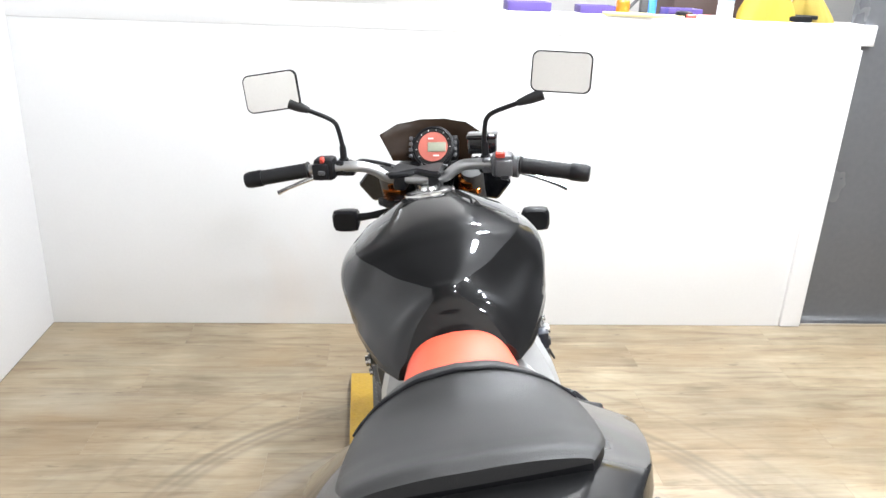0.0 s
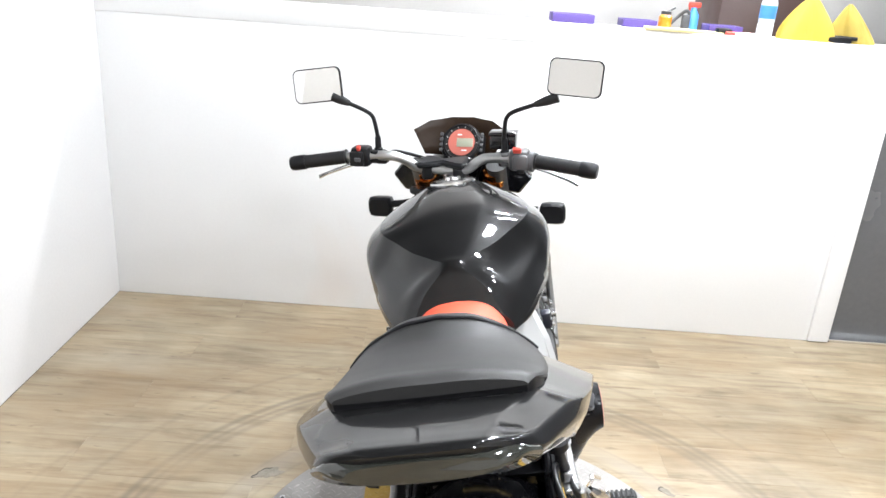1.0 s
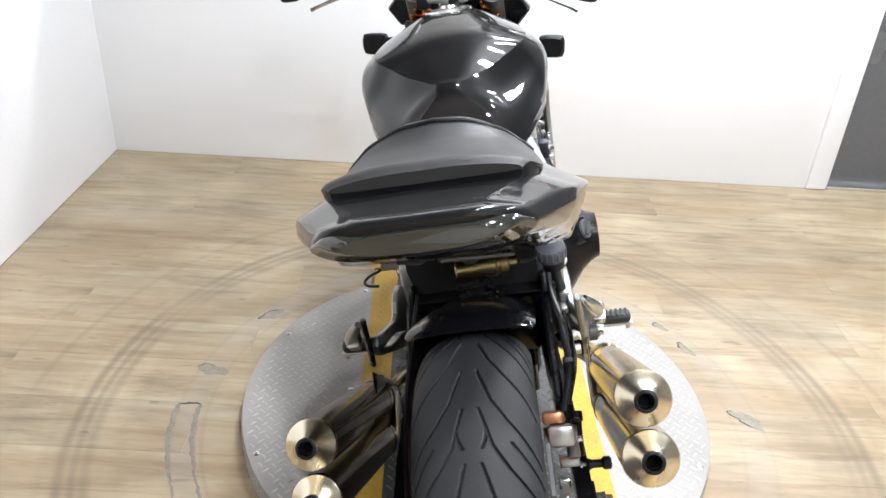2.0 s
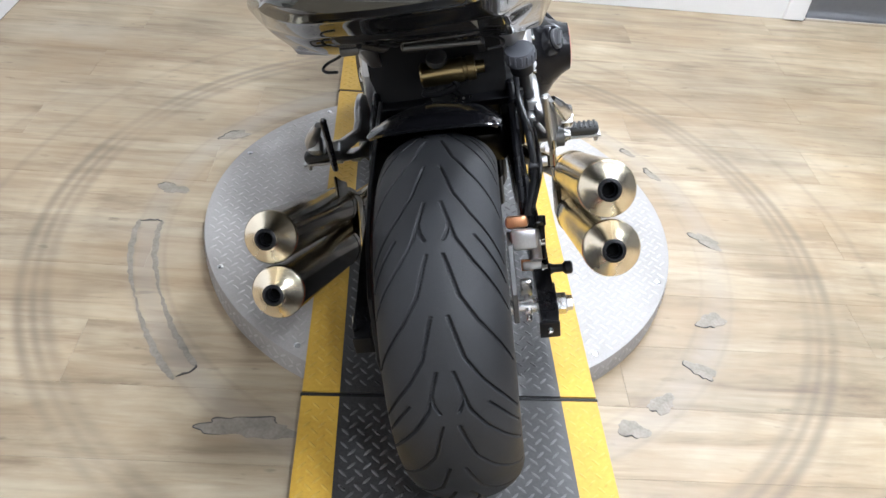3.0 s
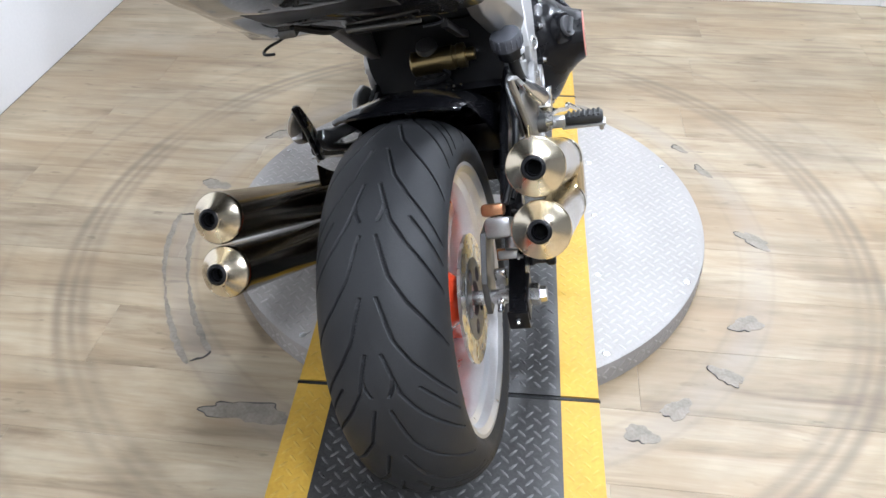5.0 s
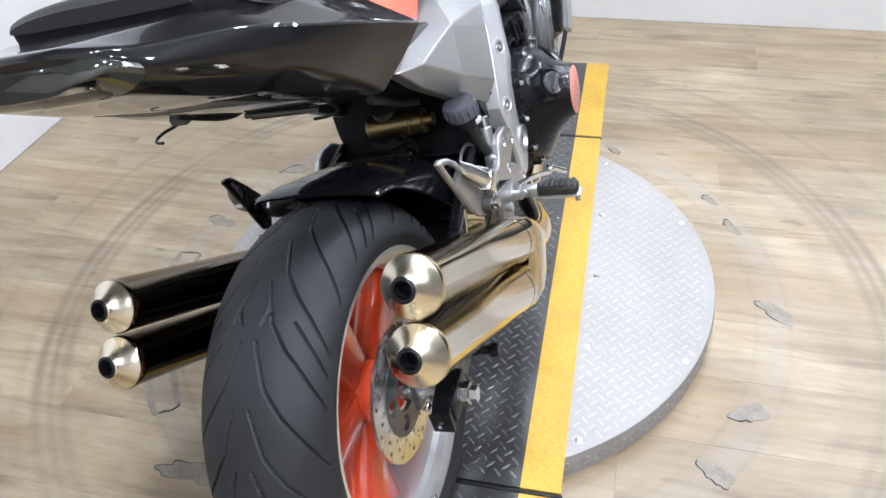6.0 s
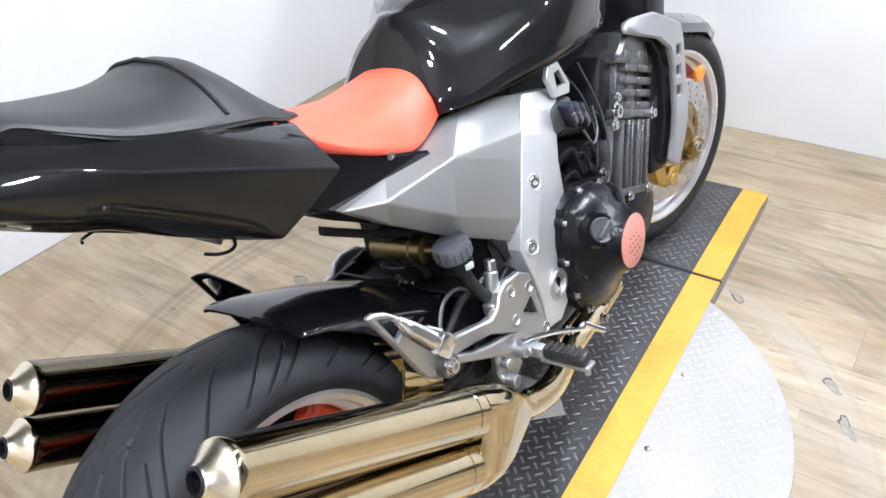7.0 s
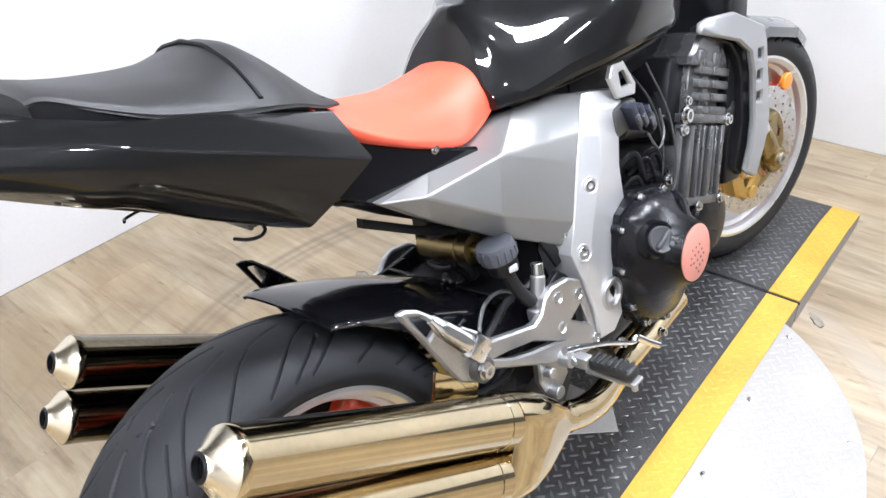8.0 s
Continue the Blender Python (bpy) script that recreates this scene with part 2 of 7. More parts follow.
    flat.operation = "MULTIPLY"
    flat.inputs[1].default_value = (1, 1, 0)
    L(sub.outputs[0], flat.inputs[0])
    wob = N("ShaderNodeTexNoise")
    wob.inputs["Scale"].default_value, wob.inputs["Detail"].default_value = 2.0, 4
    L(geo.outputs["Position"], wob.inputs["Vector"])
    ln = N("ShaderNodeVectorMath")
    ln.operation = "LENGTH"
    L(flat.outputs[0], ln.inputs[0])
    total = None
    for radius, width, amount in ((0.972, 0.022, 0.34), (1.000, 0.016, 0.36), (1.032, 0.020, 0.50), (1.005, 0.060, 0.14), (1.075, 0.02, 0.12), (1.187, 0.018, 0.24), (0.90, 0.03, 0.10), (0.708, 0.010, 0.20), (0.783, 0.010, 0.20), (1.32, 0.015, 0.12), (0.752, 0.060, 0.40)):
        d = N("ShaderNodeMath")
        d.operation = "SUBTRACT"
        L(ln.outputs["Value"], d.inputs[0])
        d.inputs[1].default_value = radius
        a = N("ShaderNodeMath")
        a.operation = "ABSOLUTE"
        L(d.outputs[0], a.inputs[0])
        r = N("ShaderNodeMapRange")
        r.interpolation_type = "SMOOTHSTEP"
        r.inputs["From Min"].default_value, r.inputs["From Max"].default_value = 0.0, width
        r.inputs["To Min"].default_value, r.inputs["To Max"].default_value = amount, 0.0
        L(a.outputs[0], r.inputs[0])
        if radius == 0.752:
            worn = r      # the band where the print is rubbed off
            continue
        if total is None:
            total = r
        else:
            s = N("ShaderNodeMath")
            s.operation = "ADD"
            L(total.outputs[0], s.inputs[0])
            L(r.outputs[0], s.inputs[1])
            total = s
    patch = N("ShaderNodeMapRange")
    patch.inputs["From Min"].default_value, patch.inputs["From Max"].default_value = 0.26, 0.56
    L(wob.outputs[0], patch.inputs[0])
    sm = N("ShaderNodeMath")
    sm.operation = "MULTIPLY"
    L(total.outputs[0], sm.inputs[0])
    L(patch.outputs[0], sm.inputs[1])
    # traffic grime: wide uneven stains and small smudges over all planks
    last = tm2
    for size, detail, lo, hi, dark, light in ((0.9, 6, 0.36, 0.62, 0.80, 1.07), (4.5, 5, 0.40, 0.60, 0.90, 1.05)):
        st = N("ShaderNodeTexNoise")
        st.inputs["Scale"].default_value, st.inputs["Detail"].default_value, st.inputs["Distortion"].default_value = size, detail, 0.5
        L(geo.outputs["Position"], st.inputs["Vector"])
        sr = N("ShaderNodeMapRange")
        sr.inputs["From Min"].default_value, sr.inputs["From Max"].default_value = lo, hi
        sr.inputs["To Min"].default_value, sr.inputs["To Max"].default_value = dark, light
        L(st.outputs[0], sr.inputs[0])
        sp = N("ShaderNodeMath")
        sp.operation = "MULTIPLY"
        L(last.outputs[0], sp.inputs[0])
        L(sr.outputs[0], sp.inputs[1])
        last = sp
    mul = N("ShaderNodeVectorMath")
    mul.operation = "SCALE"
    L(ramp.outputs[0], mul.inputs[0])
    L(last.outputs[0], mul.inputs["Scale"])
    for size, lo, hi, amount, tint in ((2.1, 0.45, 0.68, 0.64, (0.240, 0.165, 0.092, 1)), (1.3, 0.54, 0.74, 0.40, (0.45, 0.41, 0.34, 1))):
        mp4 = N("ShaderNodeMapping")
        mp4.inputs["Location"].default_value = (size * 7, size * 3, 0)
        mp4.inputs["Scale"].default_value = (0.6, 1.5, 1)
        L(geo.outputs["Position"], mp4.inputs["Vector"])
        st = N("ShaderNodeTexNoise")
        st.inputs["Scale"].default_value, st.inputs["Detail"].default_value, st.inputs["Roughness"].default_value = size, 8, 0.6
        L(mp4.outputs[0], st.inputs["Vector"])
        sr = N("ShaderNodeMapRange")
        sr.inputs["From Min"].default_value, sr.inputs["From Max"].default_value = lo, hi
        sr.inputs["To Min"].default_value, sr.inputs["To Max"].default_value = 0.0, amount
        L(st.outputs[0], sr.inputs[0])
        sx = N("ShaderNodeMix")
        sx.data_type = "RGBA"
        L(sr.outputs[0], sx.inputs["Factor"])
        L(mul.outputs["Result" if mul.bl_idname == "ShaderNodeMix" else 0], sx.inputs["A"])
        sx.inputs["B"].default_value = tint
        mul = sx
    mx = N("ShaderNodeMix")
    mx.data_type = "RGBA"
    L(sm.outputs[0], mx.inputs["Factor"])
    L(mul.outputs["Result"], mx.inputs["A"])
    mx.inputs["B"].default_value = (0.110, 0.088, 0.066, 1)
    wf = N("ShaderNodeMath")
    wf.operation = "MULTIPLY"
    L(worn.outputs[0], wf.inputs[0])
    L(patch.outputs[0], wf.inputs[1])
    wx = N("ShaderNodeMix")
    wx.data_type = "RGBA"
    L(wf.outputs[0], wx.inputs["Factor"])
    L(mx.outputs["Result"], wx.inputs["A"])
    wx.inputs["B"].default_value = (0.235, 0.213, 0.188, 1)
    L(wx.outputs["Result"], b.inputs["Base Color"])
    b.inputs["Roughness"].default_value = 0.36
    b.inputs["Specular IOR Level"].default_value = 0.32
    rg = N("ShaderNodeMapRange")
    rg.inputs["To Min"].default_value, rg.inputs["To Max"].default_value = 0.30, 0.48
    L(wob.outputs[0], rg.inputs[0])
    L(rg.outputs[0], b.inputs["Roughness"])
    bp = N("ShaderNodeBump")
    bp.inputs["Strength"].default_value, bp.inputs["Distance"].default_value = 0.12, 0.002
    L(fine.outputs[0], bp.inputs["Height"])
    L(bp.outputs[0], b.inputs["Normal"])
    return m


M_PLANK = plank_material()


# ---- mesh helpers ----
def V(*a):
    return Vector(a)


def finish(bm, sharp=32):
    bmesh.ops.remove_doubles(bm, verts=bm.verts, dist=1e-6)
    bmesh.ops.recalc_face_normals(bm, faces=bm.faces)
    for f in bm.faces:
        f.smooth = True
    for e in bm.edges:
        if len(e.link_faces) == 2 and e.calc_face_angle(0) > radians(sharp):
            e.smooth = False
    return bm


def mesh_ob(name, bm, material):
    me = bpy.data.meshes.new(name)
    bm.to_mesh(me)
    bm.free()
    me.materials.append(material)
    return new(name, me)


def part(name, bm, material, parent, label="", sharp=32):
    """Links a bmesh as one mesh object under a thing or under a part."""
    finish(bm, sharp)
    ob = mesh_ob(name, bm, material)
    ob.parent = parent
    if label:
        tagged(ob, label)
    return ob


def thing(name, m, label, category, group="", kind=""):
    e = new(name)
    e.empty_display_size = 0.1
    e.matrix_world = m
    return tagged(e, label, category, group, kind)


def solo(name, bm, material, label, category, kind="", m=None, sharp=32, group=""):
    finish(bm, sharp)
    ob = mesh_ob(name, bm, material)
    if m is not None:
        ob.matrix_world = m
    return tagged(ob, label, category, group, kind)


def join(*bms):
    out = bmesh.new()
    for b in bms:
        vs = [out.verts.new(v.co) for v in b.verts]
        b.verts.index_update()
        for f in b.faces:
            try:
                out.faces.new([vs[v.index] for v in f.verts])
            except ValueError:
                pass
        b.free()
    return out


def box(c, s, bev=0.002, rot=(0, 0, 0), seg=2):
    bm = bmesh.new()
    bmesh.ops.create_cube(bm, size=1)
    bmesh.ops.scale(bm, vec=s, verts=bm.verts)
    if bev:
        bmesh.ops.bevel(bm, geom=list(bm.edges), offset=min(bev, min(s) * 0.45), segments=seg, profile=0.5, affect="EDGES")
    bm.transform(pose(*c, *rot))
    return bm


def spline(pts, n=6):
    """Catmull-Rom through the points, n steps a span."""
    p = [Vector(q) for q in pts]
    p = [2 * p[0] - p[1]] + p + [2 * p[-1] - p[-2]]
    out = []
    for i in range(1, len(p) - 2):
        a, b, c, d = p[i - 1 : i + 3]
        for k in range(n):
            t = k / n
            out.append(0.5 * (2 * b + (c - a) * t + (2 * a - 5 * b + 4 * c - d) * t * t + (3 * b - a - 3 * c + d) * t**3))
    out.append(p[-2])
    return out


def loft(rings, caps=True, closed=True):
    bm = bmesh.new()
    vs = [[bm.verts.new(p) for p in r] for r in rings]
    n = len(rings[0])
    for a, b in zip(vs, vs[1:]):
        for i in range(n if closed else n - 1):
            j = (i + 1) % n
            bm.faces.new((a[i], a[j], b[j], b[i]))
    if caps:
        bm.faces.new(vs[0])
        bm.faces.new(list(reversed(vs[-1])))
    return bm


def frames_along(pts):
    out, up = [], None
    for i, p in enumerate(pts):
        d = (pts[min(i + 1, len(pts) - 1)] - pts[max(i - 1, 0)]).normalized()
        if up is None:
            up = d.orthogonal().normalized()
        up = (up - d * up.dot(d)).normalized()
        out.append((p, up, d.cross(up)))
    return out


def tube(pts, r, n=12, smooth=6, flat=1.0, caps=True):
    """A round bar or hose through the points; r is a radius or a radius a point."""
    pts = [Vector(p) for p in pts]
    rs = list(r) if isinstance(r, (list, tuple)) else [r] * len(pts)
    if smooth and len(pts) > 2:
        q = spline(pts, smooth)
        rs = [np.interp(i / smooth, range(len(rs)), rs) for i in range(len(q))]
        pts = q
    rings = []
    for (p, u, w), rad in zip(frames_along(pts), rs):
        rings.append([p + (u * math.cos(a) + w * math.sin(a) * flat) * rad for a in (2 * math.pi * k / n for k in range(n))])
    return loft(rings, caps)


def lathe(p0, p1, prof, n=32, caps=True):
    """A turned body about p0-p1: prof of (distance along, radius)."""
    p0, p1 = Vector(p0), Vector(p1)
    d = (p1 - p0).normalized()
    u = d.orthogonal().normalized()
    w = d.cross(u)
    rings = [[p0 + d * s + (u * math.cos(a) + w * math.sin(a)) * r for a in (2 * math.pi * k / n for k in range(n))] for s, r in prof]
    return loft(rings, caps)


def rod(p0, p1, r, n=20, bev=0.0015):
    L = (Vector(p1) - Vector(p0)).length
    bev = min(bev, r * 0.4, L * 0.3)
    return lathe(p0, p1, [(0, r - bev), (bev, r), (L - bev, r), (L, r - bev)], n)


def ring_body(p0, p1, prof, n=48):
    """A turned ring: a closed profile of (along, radius)."""
    return lathe(p0, p1, list(prof) + [prof[0]], n, caps=False)


def plate(outline, t0, t1, holes=(), axis="x", bev=0.0015):
    """A flat plate of a 2D outline (y, z for axis x; x, y for axis z), between t0 and t1 along the axis, with holes."""
    bm = bmesh.new()

    def put(a, b, t):
        return {"x": (t, a, b), "y": (a, t, b), "z": (a, b, t)}[axis]

    edges = []
    for loop in (outline, *holes):
        vs = [bm.verts.new(put(a, b, t0)) for a, b in loop]
        edges += [bm.edges.new((vs[i], vs[(i + 1) % len(vs)])) for i in range(len(vs))]
    bmesh.ops.triangle_fill(bm, edges=edges, use_beauty=True, use_dissolve=False)
    flats = list(bm.faces)
    res = bmesh.ops.extrude_face_region(bm, geom=flats)
    moved = [g for g in res["geom"] if isinstance(g, bmesh.types.BMVert)]
    bmesh.ops.translate(bm, vec=Vector(put(0, 0, t1 - t0)), verts=moved)
    bmesh.ops.recalc_face_normals(bm, faces=bm.faces)
    if bev:
        rim = [e for e in bm.edges if len(e.link_faces) == 2 and e.calc_face_angle(0) > radians(60)]
        bmesh.ops.bevel(bm, geom=rim, offset=bev, segments=1, profile=0.5, affect="EDGES")
    return bm


def circle2(cx, cy, r, n=20):
    return [(cx + r * math.cos(2 * math.pi * k / n), cy + r * math.sin(2 * math.pi * k / n)) for k in range(n)]


def bolt(p, d, r=0.006, h=0.006):
    p, d = Vector(p), Vector(d).normalized()
    a = lathe(p, p + d, [(0, r * 1.35), (h * 0.35, r * 1.35), (h * 0.4, r), (h, r), (h * 1.0, r * 0.55), (h * 0.5, r * 0.5)], 12)
    return a


def sym_loft(sections, steps=5, sub=3, cap=True):
    """A left-right symmetric body: sections of (y, [(x, z), ...]) from the top middle to the bottom, blended along y and round the profile."""
    ys = [s[0] for s in sections]
    cols = len(sections[0][1])
    lines = []
    for c in range(cols):
        lines.append(spline([(s[1][c][0], s[0], s[1][c][1]) for s in sections], steps))
    rings = []
    for i in range(len(lines[0])):
        half = spline([l[i] for l in lines], sub) if sub > 1 else [l[i] for l in lines]
        for p in half:
            p.x = max(p.x, 0)
        half[0].x = 0
        left = [V(-p.x, p.y, p.z) for p in half[1:]]
        if half[-1].x < 1e-6:
            left = left[:-1]
        rings.append(list(half) + list(reversed(left)))
    return loft(rings, cap)


def mirror_x(bm):
    bm.transform(Matrix.Diagonal((-1, 1, 1, 1)))
    bmesh.ops.reverse_faces(bm, faces=bm.faces)
    return bm



def crease_loft(sections, creases, steps=6, sub=3):
    """Like sym_loft, but the profile keeps soft creases at the columns named."""
    cols = len(sections[0][1])
    lines = [spline([(s[1][c][0], s[0], s[1][c][1]) for s in sections], steps) for c in range(cols)]
    cuts = [0, *creases, cols - 1]
    rings = []
    for i in range(len(lines[0])):
        half = []
        for a, b in zip(cuts, cuts[1:]):
            run = [lines[c][i] for c in range(a, b + 1)]
            run = spline(run, sub) if len(run) > 2 else [run[0].lerp(run[1], k / sub) for k in range(sub + 1)]
            half += run if not half else run[1:]
        for p in half:
            p.x = max(p.x, 0)
        half[0].x = 0
        left = [V(-p.x, p.y, p.z) for p in half[1:]]
        if half[-1].x < 1e-6:
            left = left[:-1]
        rings.append(list(half) + list(reversed(left)))
    return loft(rings)


def soft_edges(bm, angle, width):
    """Rounds the long creases of a body a little, so that they catch the light."""
    bmesh.ops.recalc_face_normals(bm, faces=bm.faces)
    run = [e for e in bm.edges if len(e.link_faces) == 2 and max(len(f.verts) for f in e.link_faces) == 4 and e.calc_face_angle(0) > radians(angle)
           and abs((e.verts[0].co - e.verts[1].co).normalized().y) > 0.5]
    bmesh.ops.bevel(bm, geom=run, offset=width, segments=3, profile=0.5, affect="EDGES", clamp_overlap=True)
    return bm


# ---- the room ----
ROOM = pose(-1.537, 2.262, 0, 0, 0, -1.6)     # its far left corner; x along the half wall, y on past it
H = 2.95

floor = solo("floor", box((1.5, -1.6, -0.055), (9.8, 7.0, 0.1), 0), M_DIRT, "concrete subfloor under light oak vinyl planks", "floor", "structure", ROOM)
solo("wall_west", box((-0.07, -0.52, 1.05), (0.14, 4.8, 2.1), 0.003), M_SIDEWALL, "plain white painted side partition", "wall", "structure", ROOM)
half = solo("wall_north", join(box((1.605, 0.07, 0.61), (3.21, 0.14, 1.22), 0.002), box((1.618, 0.07, 1.259), (3.28, 0.148, 0.078), 0.003),
                               box((3.165, -0.006, 0.605), (0.09, 0.02, 1.2), 0.002)),
            M_WALL, "white painted half-height partition with a flat cap", "wall", "structure", ROOM)
solo("wall_dark", box((4.76, 0.075, H / 2), (3.08, 0.1, H), 0.002), M_GREYWALL, "dark grey gloss panel wall beside the partition", "wall", "structure", ROOM)
solo("threshold", box((4.76, 0.01, 0.008), (3.08, 0.03, 0.016), 0.002), M_POLISH, "bright metal strip along the dark wall", "trim", "structure", ROOM)
solo("wall_far", box((1.5, 1.86, H / 2), (9.8, 0.12, H), 0.002), M_FARWALL, "pale wall behind the partition", "wall", "structure", ROOM)
solo("wall_outer", box((-3.4, -1.6, H / 2), (0.12, 7.0, H), 0.002), M_BACKWALL, "beige painted wall beyond the side partition", "wall", "structure", ROOM)
solo("wall_east", box((6.36, -1.6, H / 2), (0.12, 7.0, H), 0.002), M_DIMWALL, "plain grey painted wall", "wall", "structure", ROOM)
solo("wall_south", box((1.5, -5.16, H / 2), (9.8, 0.12, H), 0.002), M_BACKWALL, "beige painted wall behind the viewer", "wall", "structure", ROOM)
solo("ceiling", box((1.5, -1.6, H + 0.06), (10.0, 7.2, 0.12), 0), M_CEIL, "grey painted ceiling", "ceiling", "structure", ROOM)


def ceiling_light():
    e = thing("ceiling_light", ROOM, "round white downlight with a glowing opal disc", "light", "ceiling lights")
    part("frame", lathe((0, 0, 0), (0, 0, -1), [(0, 0.115), (0.03, 0.112), (0.05, 0.098), (0.046, 0.087)], 32), M_FRAME, e)
    part("diffuser", lathe((0, 0, -0.046), (0, 0, -1), [(0, 0.086), (0.006, 0.085), (0.010, 0.078)], 32), M_LAMP, e, "glowing opal diffuser")
    return e


first = ceiling_light()
# the three at x -1.7 are unseen extras, added to brighten the outer wall
SPOTS = [(x, y) for x in (1.95, 3.45) for y in (1.1, -0.2, -1.5, -2.8, -4.1)] + [(-1.7, -1.0), (-1.7, -2.8), (-1.7, -4.2)]
for k, (x, y) in enumerate(SPOTS):
    m = ROOM @ pose(x, y, H)
    if k == 0:
        first.matrix_world = m
    else:
        copy_thing(first, m)

# ---- planks ----
PW, PL = 0.181, 1.22
plank_me = None
for row in range(-28, 0):
    shift = (row * 0.47 * PL) % PL
    x = -shift
    while x < 6.2:
        a, b = max(x, 0.0), min(x + PL, 6.29)
        if b - a > 0.05:
            full = abs((b - a) - PL) < 1e-4
            if full and plank_me:
                ob = new("plank", plank_me)
            else:
                bm = bmesh.new()
                g, ch = 0.00015, 0.0004
                L, W = (b - a) / 2 - g, PW / 2 - g
                rings = []
                for dz, d in ((-0.005, 0), (-ch, 0), (0, ch)):
                    rings.append([V(sx * (L - d), sy * (W - d), dz) for sx, sy in ((-1, -1), (1, -1), (1, 1), (-1, 1))])
                bm = loft(rings)
                finish(bm, 20)
                ob = mesh_ob("plank", bm, M_PLANK)
                if full:
                    plank_me = ob.data
            ob.parent = floor
            ob.location = ((a + b) / 2, (row + 0.5) * PW, 0)
        x += PL


# ---- torn patches in the floor ----
def scar(x, y, rx, ry, turn, seed, edge=0.55, material=None, label="grey torn patch in the vinyl floor"):
    r = random.Random(seed)
    n = 28
    ph = [r.uniform(0, 6.28) for _ in range(5)]
    pts = []
    for k in range(n):
        a = 2 * math.pi * k / n
        w = 1 + 0.16 * math.sin(2 * a + ph[0]) + 0.14 * math.sin(3 * a + ph[1]) + 0.1 * math.sin(5 * a + ph[2]) + 0.07 * math.sin(9 * a + ph[3]) + r.uniform(-0.07, 0.07)
        pts.append((rx * w * math.cos(a), ry * w * math.sin(a)))
    e = thing("floor_scar", pose(x, y, 0, 0, 0, turn), label, "floor damage")
    part("patch", plate(pts, 0.0002, 0.0012, axis="z", bev=0.0003), material or M_SCAR, e)
    run = [pts[(k + seed) % n] for k in range(int(n * edge))]
    part("torn_edge", tube([(a, b, 0.0012) for a, b in run], [0.0004] + [r.uniform(0.0005, 0.0019) for _ in run[1:-1]] + [0.0004], 6, 3, 1.0), M_DIRT, e, "dark lifted edge of the tear")
    return e


scar(-0.41, -0.038, 0.085, 0.028, -4, 3, 0.6)
scar(-0.61, 1.03, 0.045, 0.02, 30, 5, 0.4)
scar(-0.734, 0.749, 0.04, 0.022, -10, 7, 0.3)
scar(0.672, 0.925, 0.03, 0.014, -60, 8, 0.45)
scar(0.621, 1.041, 0.026, 0.012, -40, 9, 0.4)
scar(0.752, 0.615, 0.045, 0.022, -35, 12, 0.45)
scar(0.672, 0.306, 0.034, 0.026, 20, 13, 0.3)
scar(0.596, 0.144, 0.034, 0.022, -40, 14, 0.5)
scar(0.476, 0.044, 0.035, 0.022, 20, 15, 0.15)
scar(0.395, -0.025, 0.03, 0.025, 0, 16, 0.25)
scar(0.347, 1.262, 0.028, 0.011, -35, 17, 0.45)


def worn_band(r0, r1, a0, a1, seed):
    """A long curved tear about the turntable: two ragged grey edges and a closed end."""
    r = random.Random(seed)
    e = thing("floor_scar", pose(DISC_AT[0], DISC_AT[1], 0), "long curved worn strip with ragged grey edges in the floor", "floor damage")
    for name, rad in (("outer_edge", r1), ("inner_edge", r0)):
        rings = []
        n = 46
        for k in range(n + 1):
            a = radians(a0 + (a1 - a0) * k / n)
            c = rad + 0.004 * math.sin(9 * a + seed) + r.uniform(-0.0022, 0.0022)
            w = (0.001 + 0.0055 * abs(math.sin(6 * a + seed)) + r.uniform(0, 0.002)) * (0.35 if k in (0, n) else 1)
            rings.append([V((c + d) * math.cos(a), (c + d) * math.sin(a), z) for d, z in ((-w, 0.0002), (w, 0.0002), (w * 0.7, 0.0010), (-w * 0.7, 0.0010))])
        part(name, loft(rings), M_SCAR, e)
    for a in (a0, a1):
        pts = [((rad + r.uniform(-0.004, 0.004)) * math.cos(radians(a) + r.uniform(-0.01, 0.01)), (rad) * math.sin(radians(a) + r.uniform(-0.01, 0.01)), 0.0008) for rad in np.linspace(r0, r1, 6)]
        part("torn_end", tube(pts, [0.0012, 0.0025, 0.002, 0.003, 0.002, 0.001], 6, 3), M_DIRT, e, "dark torn end")
    return e


DISC_AT = (0.0, 0.61)
worn_band(0.729, 0.786, 180, 222, 4)

# ---- turntable ----
def lugs(spots, z_of, size=0.0118, w=0.0033, h=0.0019):
    """Raised lens-shaped lugs of tread plate: spots of (x, y, turn)."""
    verts, faces = [], []
    shape = [(-1, 0, 0), (-0.5, -0.8, 0), (0.5, -0.8, 0), (1, 0, 0), (0.5, 0.8, 0), (-0.5, 0.8, 0), (-0.5, 0, 1), (0.5, 0, 1)]
    fs = [(0, 1, 6), (1, 2, 7, 6), (2, 3, 7), (3, 4, 7), (4, 5, 6, 7), (5, 0, 6)]
    for x, y, turn in spots:
        c, s, k = math.cos(turn), math.sin(turn), len(verts)
        for a, b, t in shape:
            px, py = a * size, b * w
            p = z_of(x + c * px - s * py, y + s * px + c * py)
            verts.append((p[0], p[1], p[2] + t * h) if len(p) == 3 else (p[0] + p[3] * t * h, p[1] + p[4] * t * h, p[2]))
        faces += [tuple(k + i for i in f) for f in fs]
    return verts, faces


def lug_part(name, spots, z_of, material, parent, **k):
    v, f = lugs(spots, z_of, **k)
    me = bpy.data.meshes.new(name)
    me.from_pydata(v, [], f)
    me.materials.append(material)
    me.polygons.foreach_set("use_smooth", [True] * len(me.polygons))
    ob = new(name, me)
    ob.parent = parent
    return tagged(ob, kind="stuff")


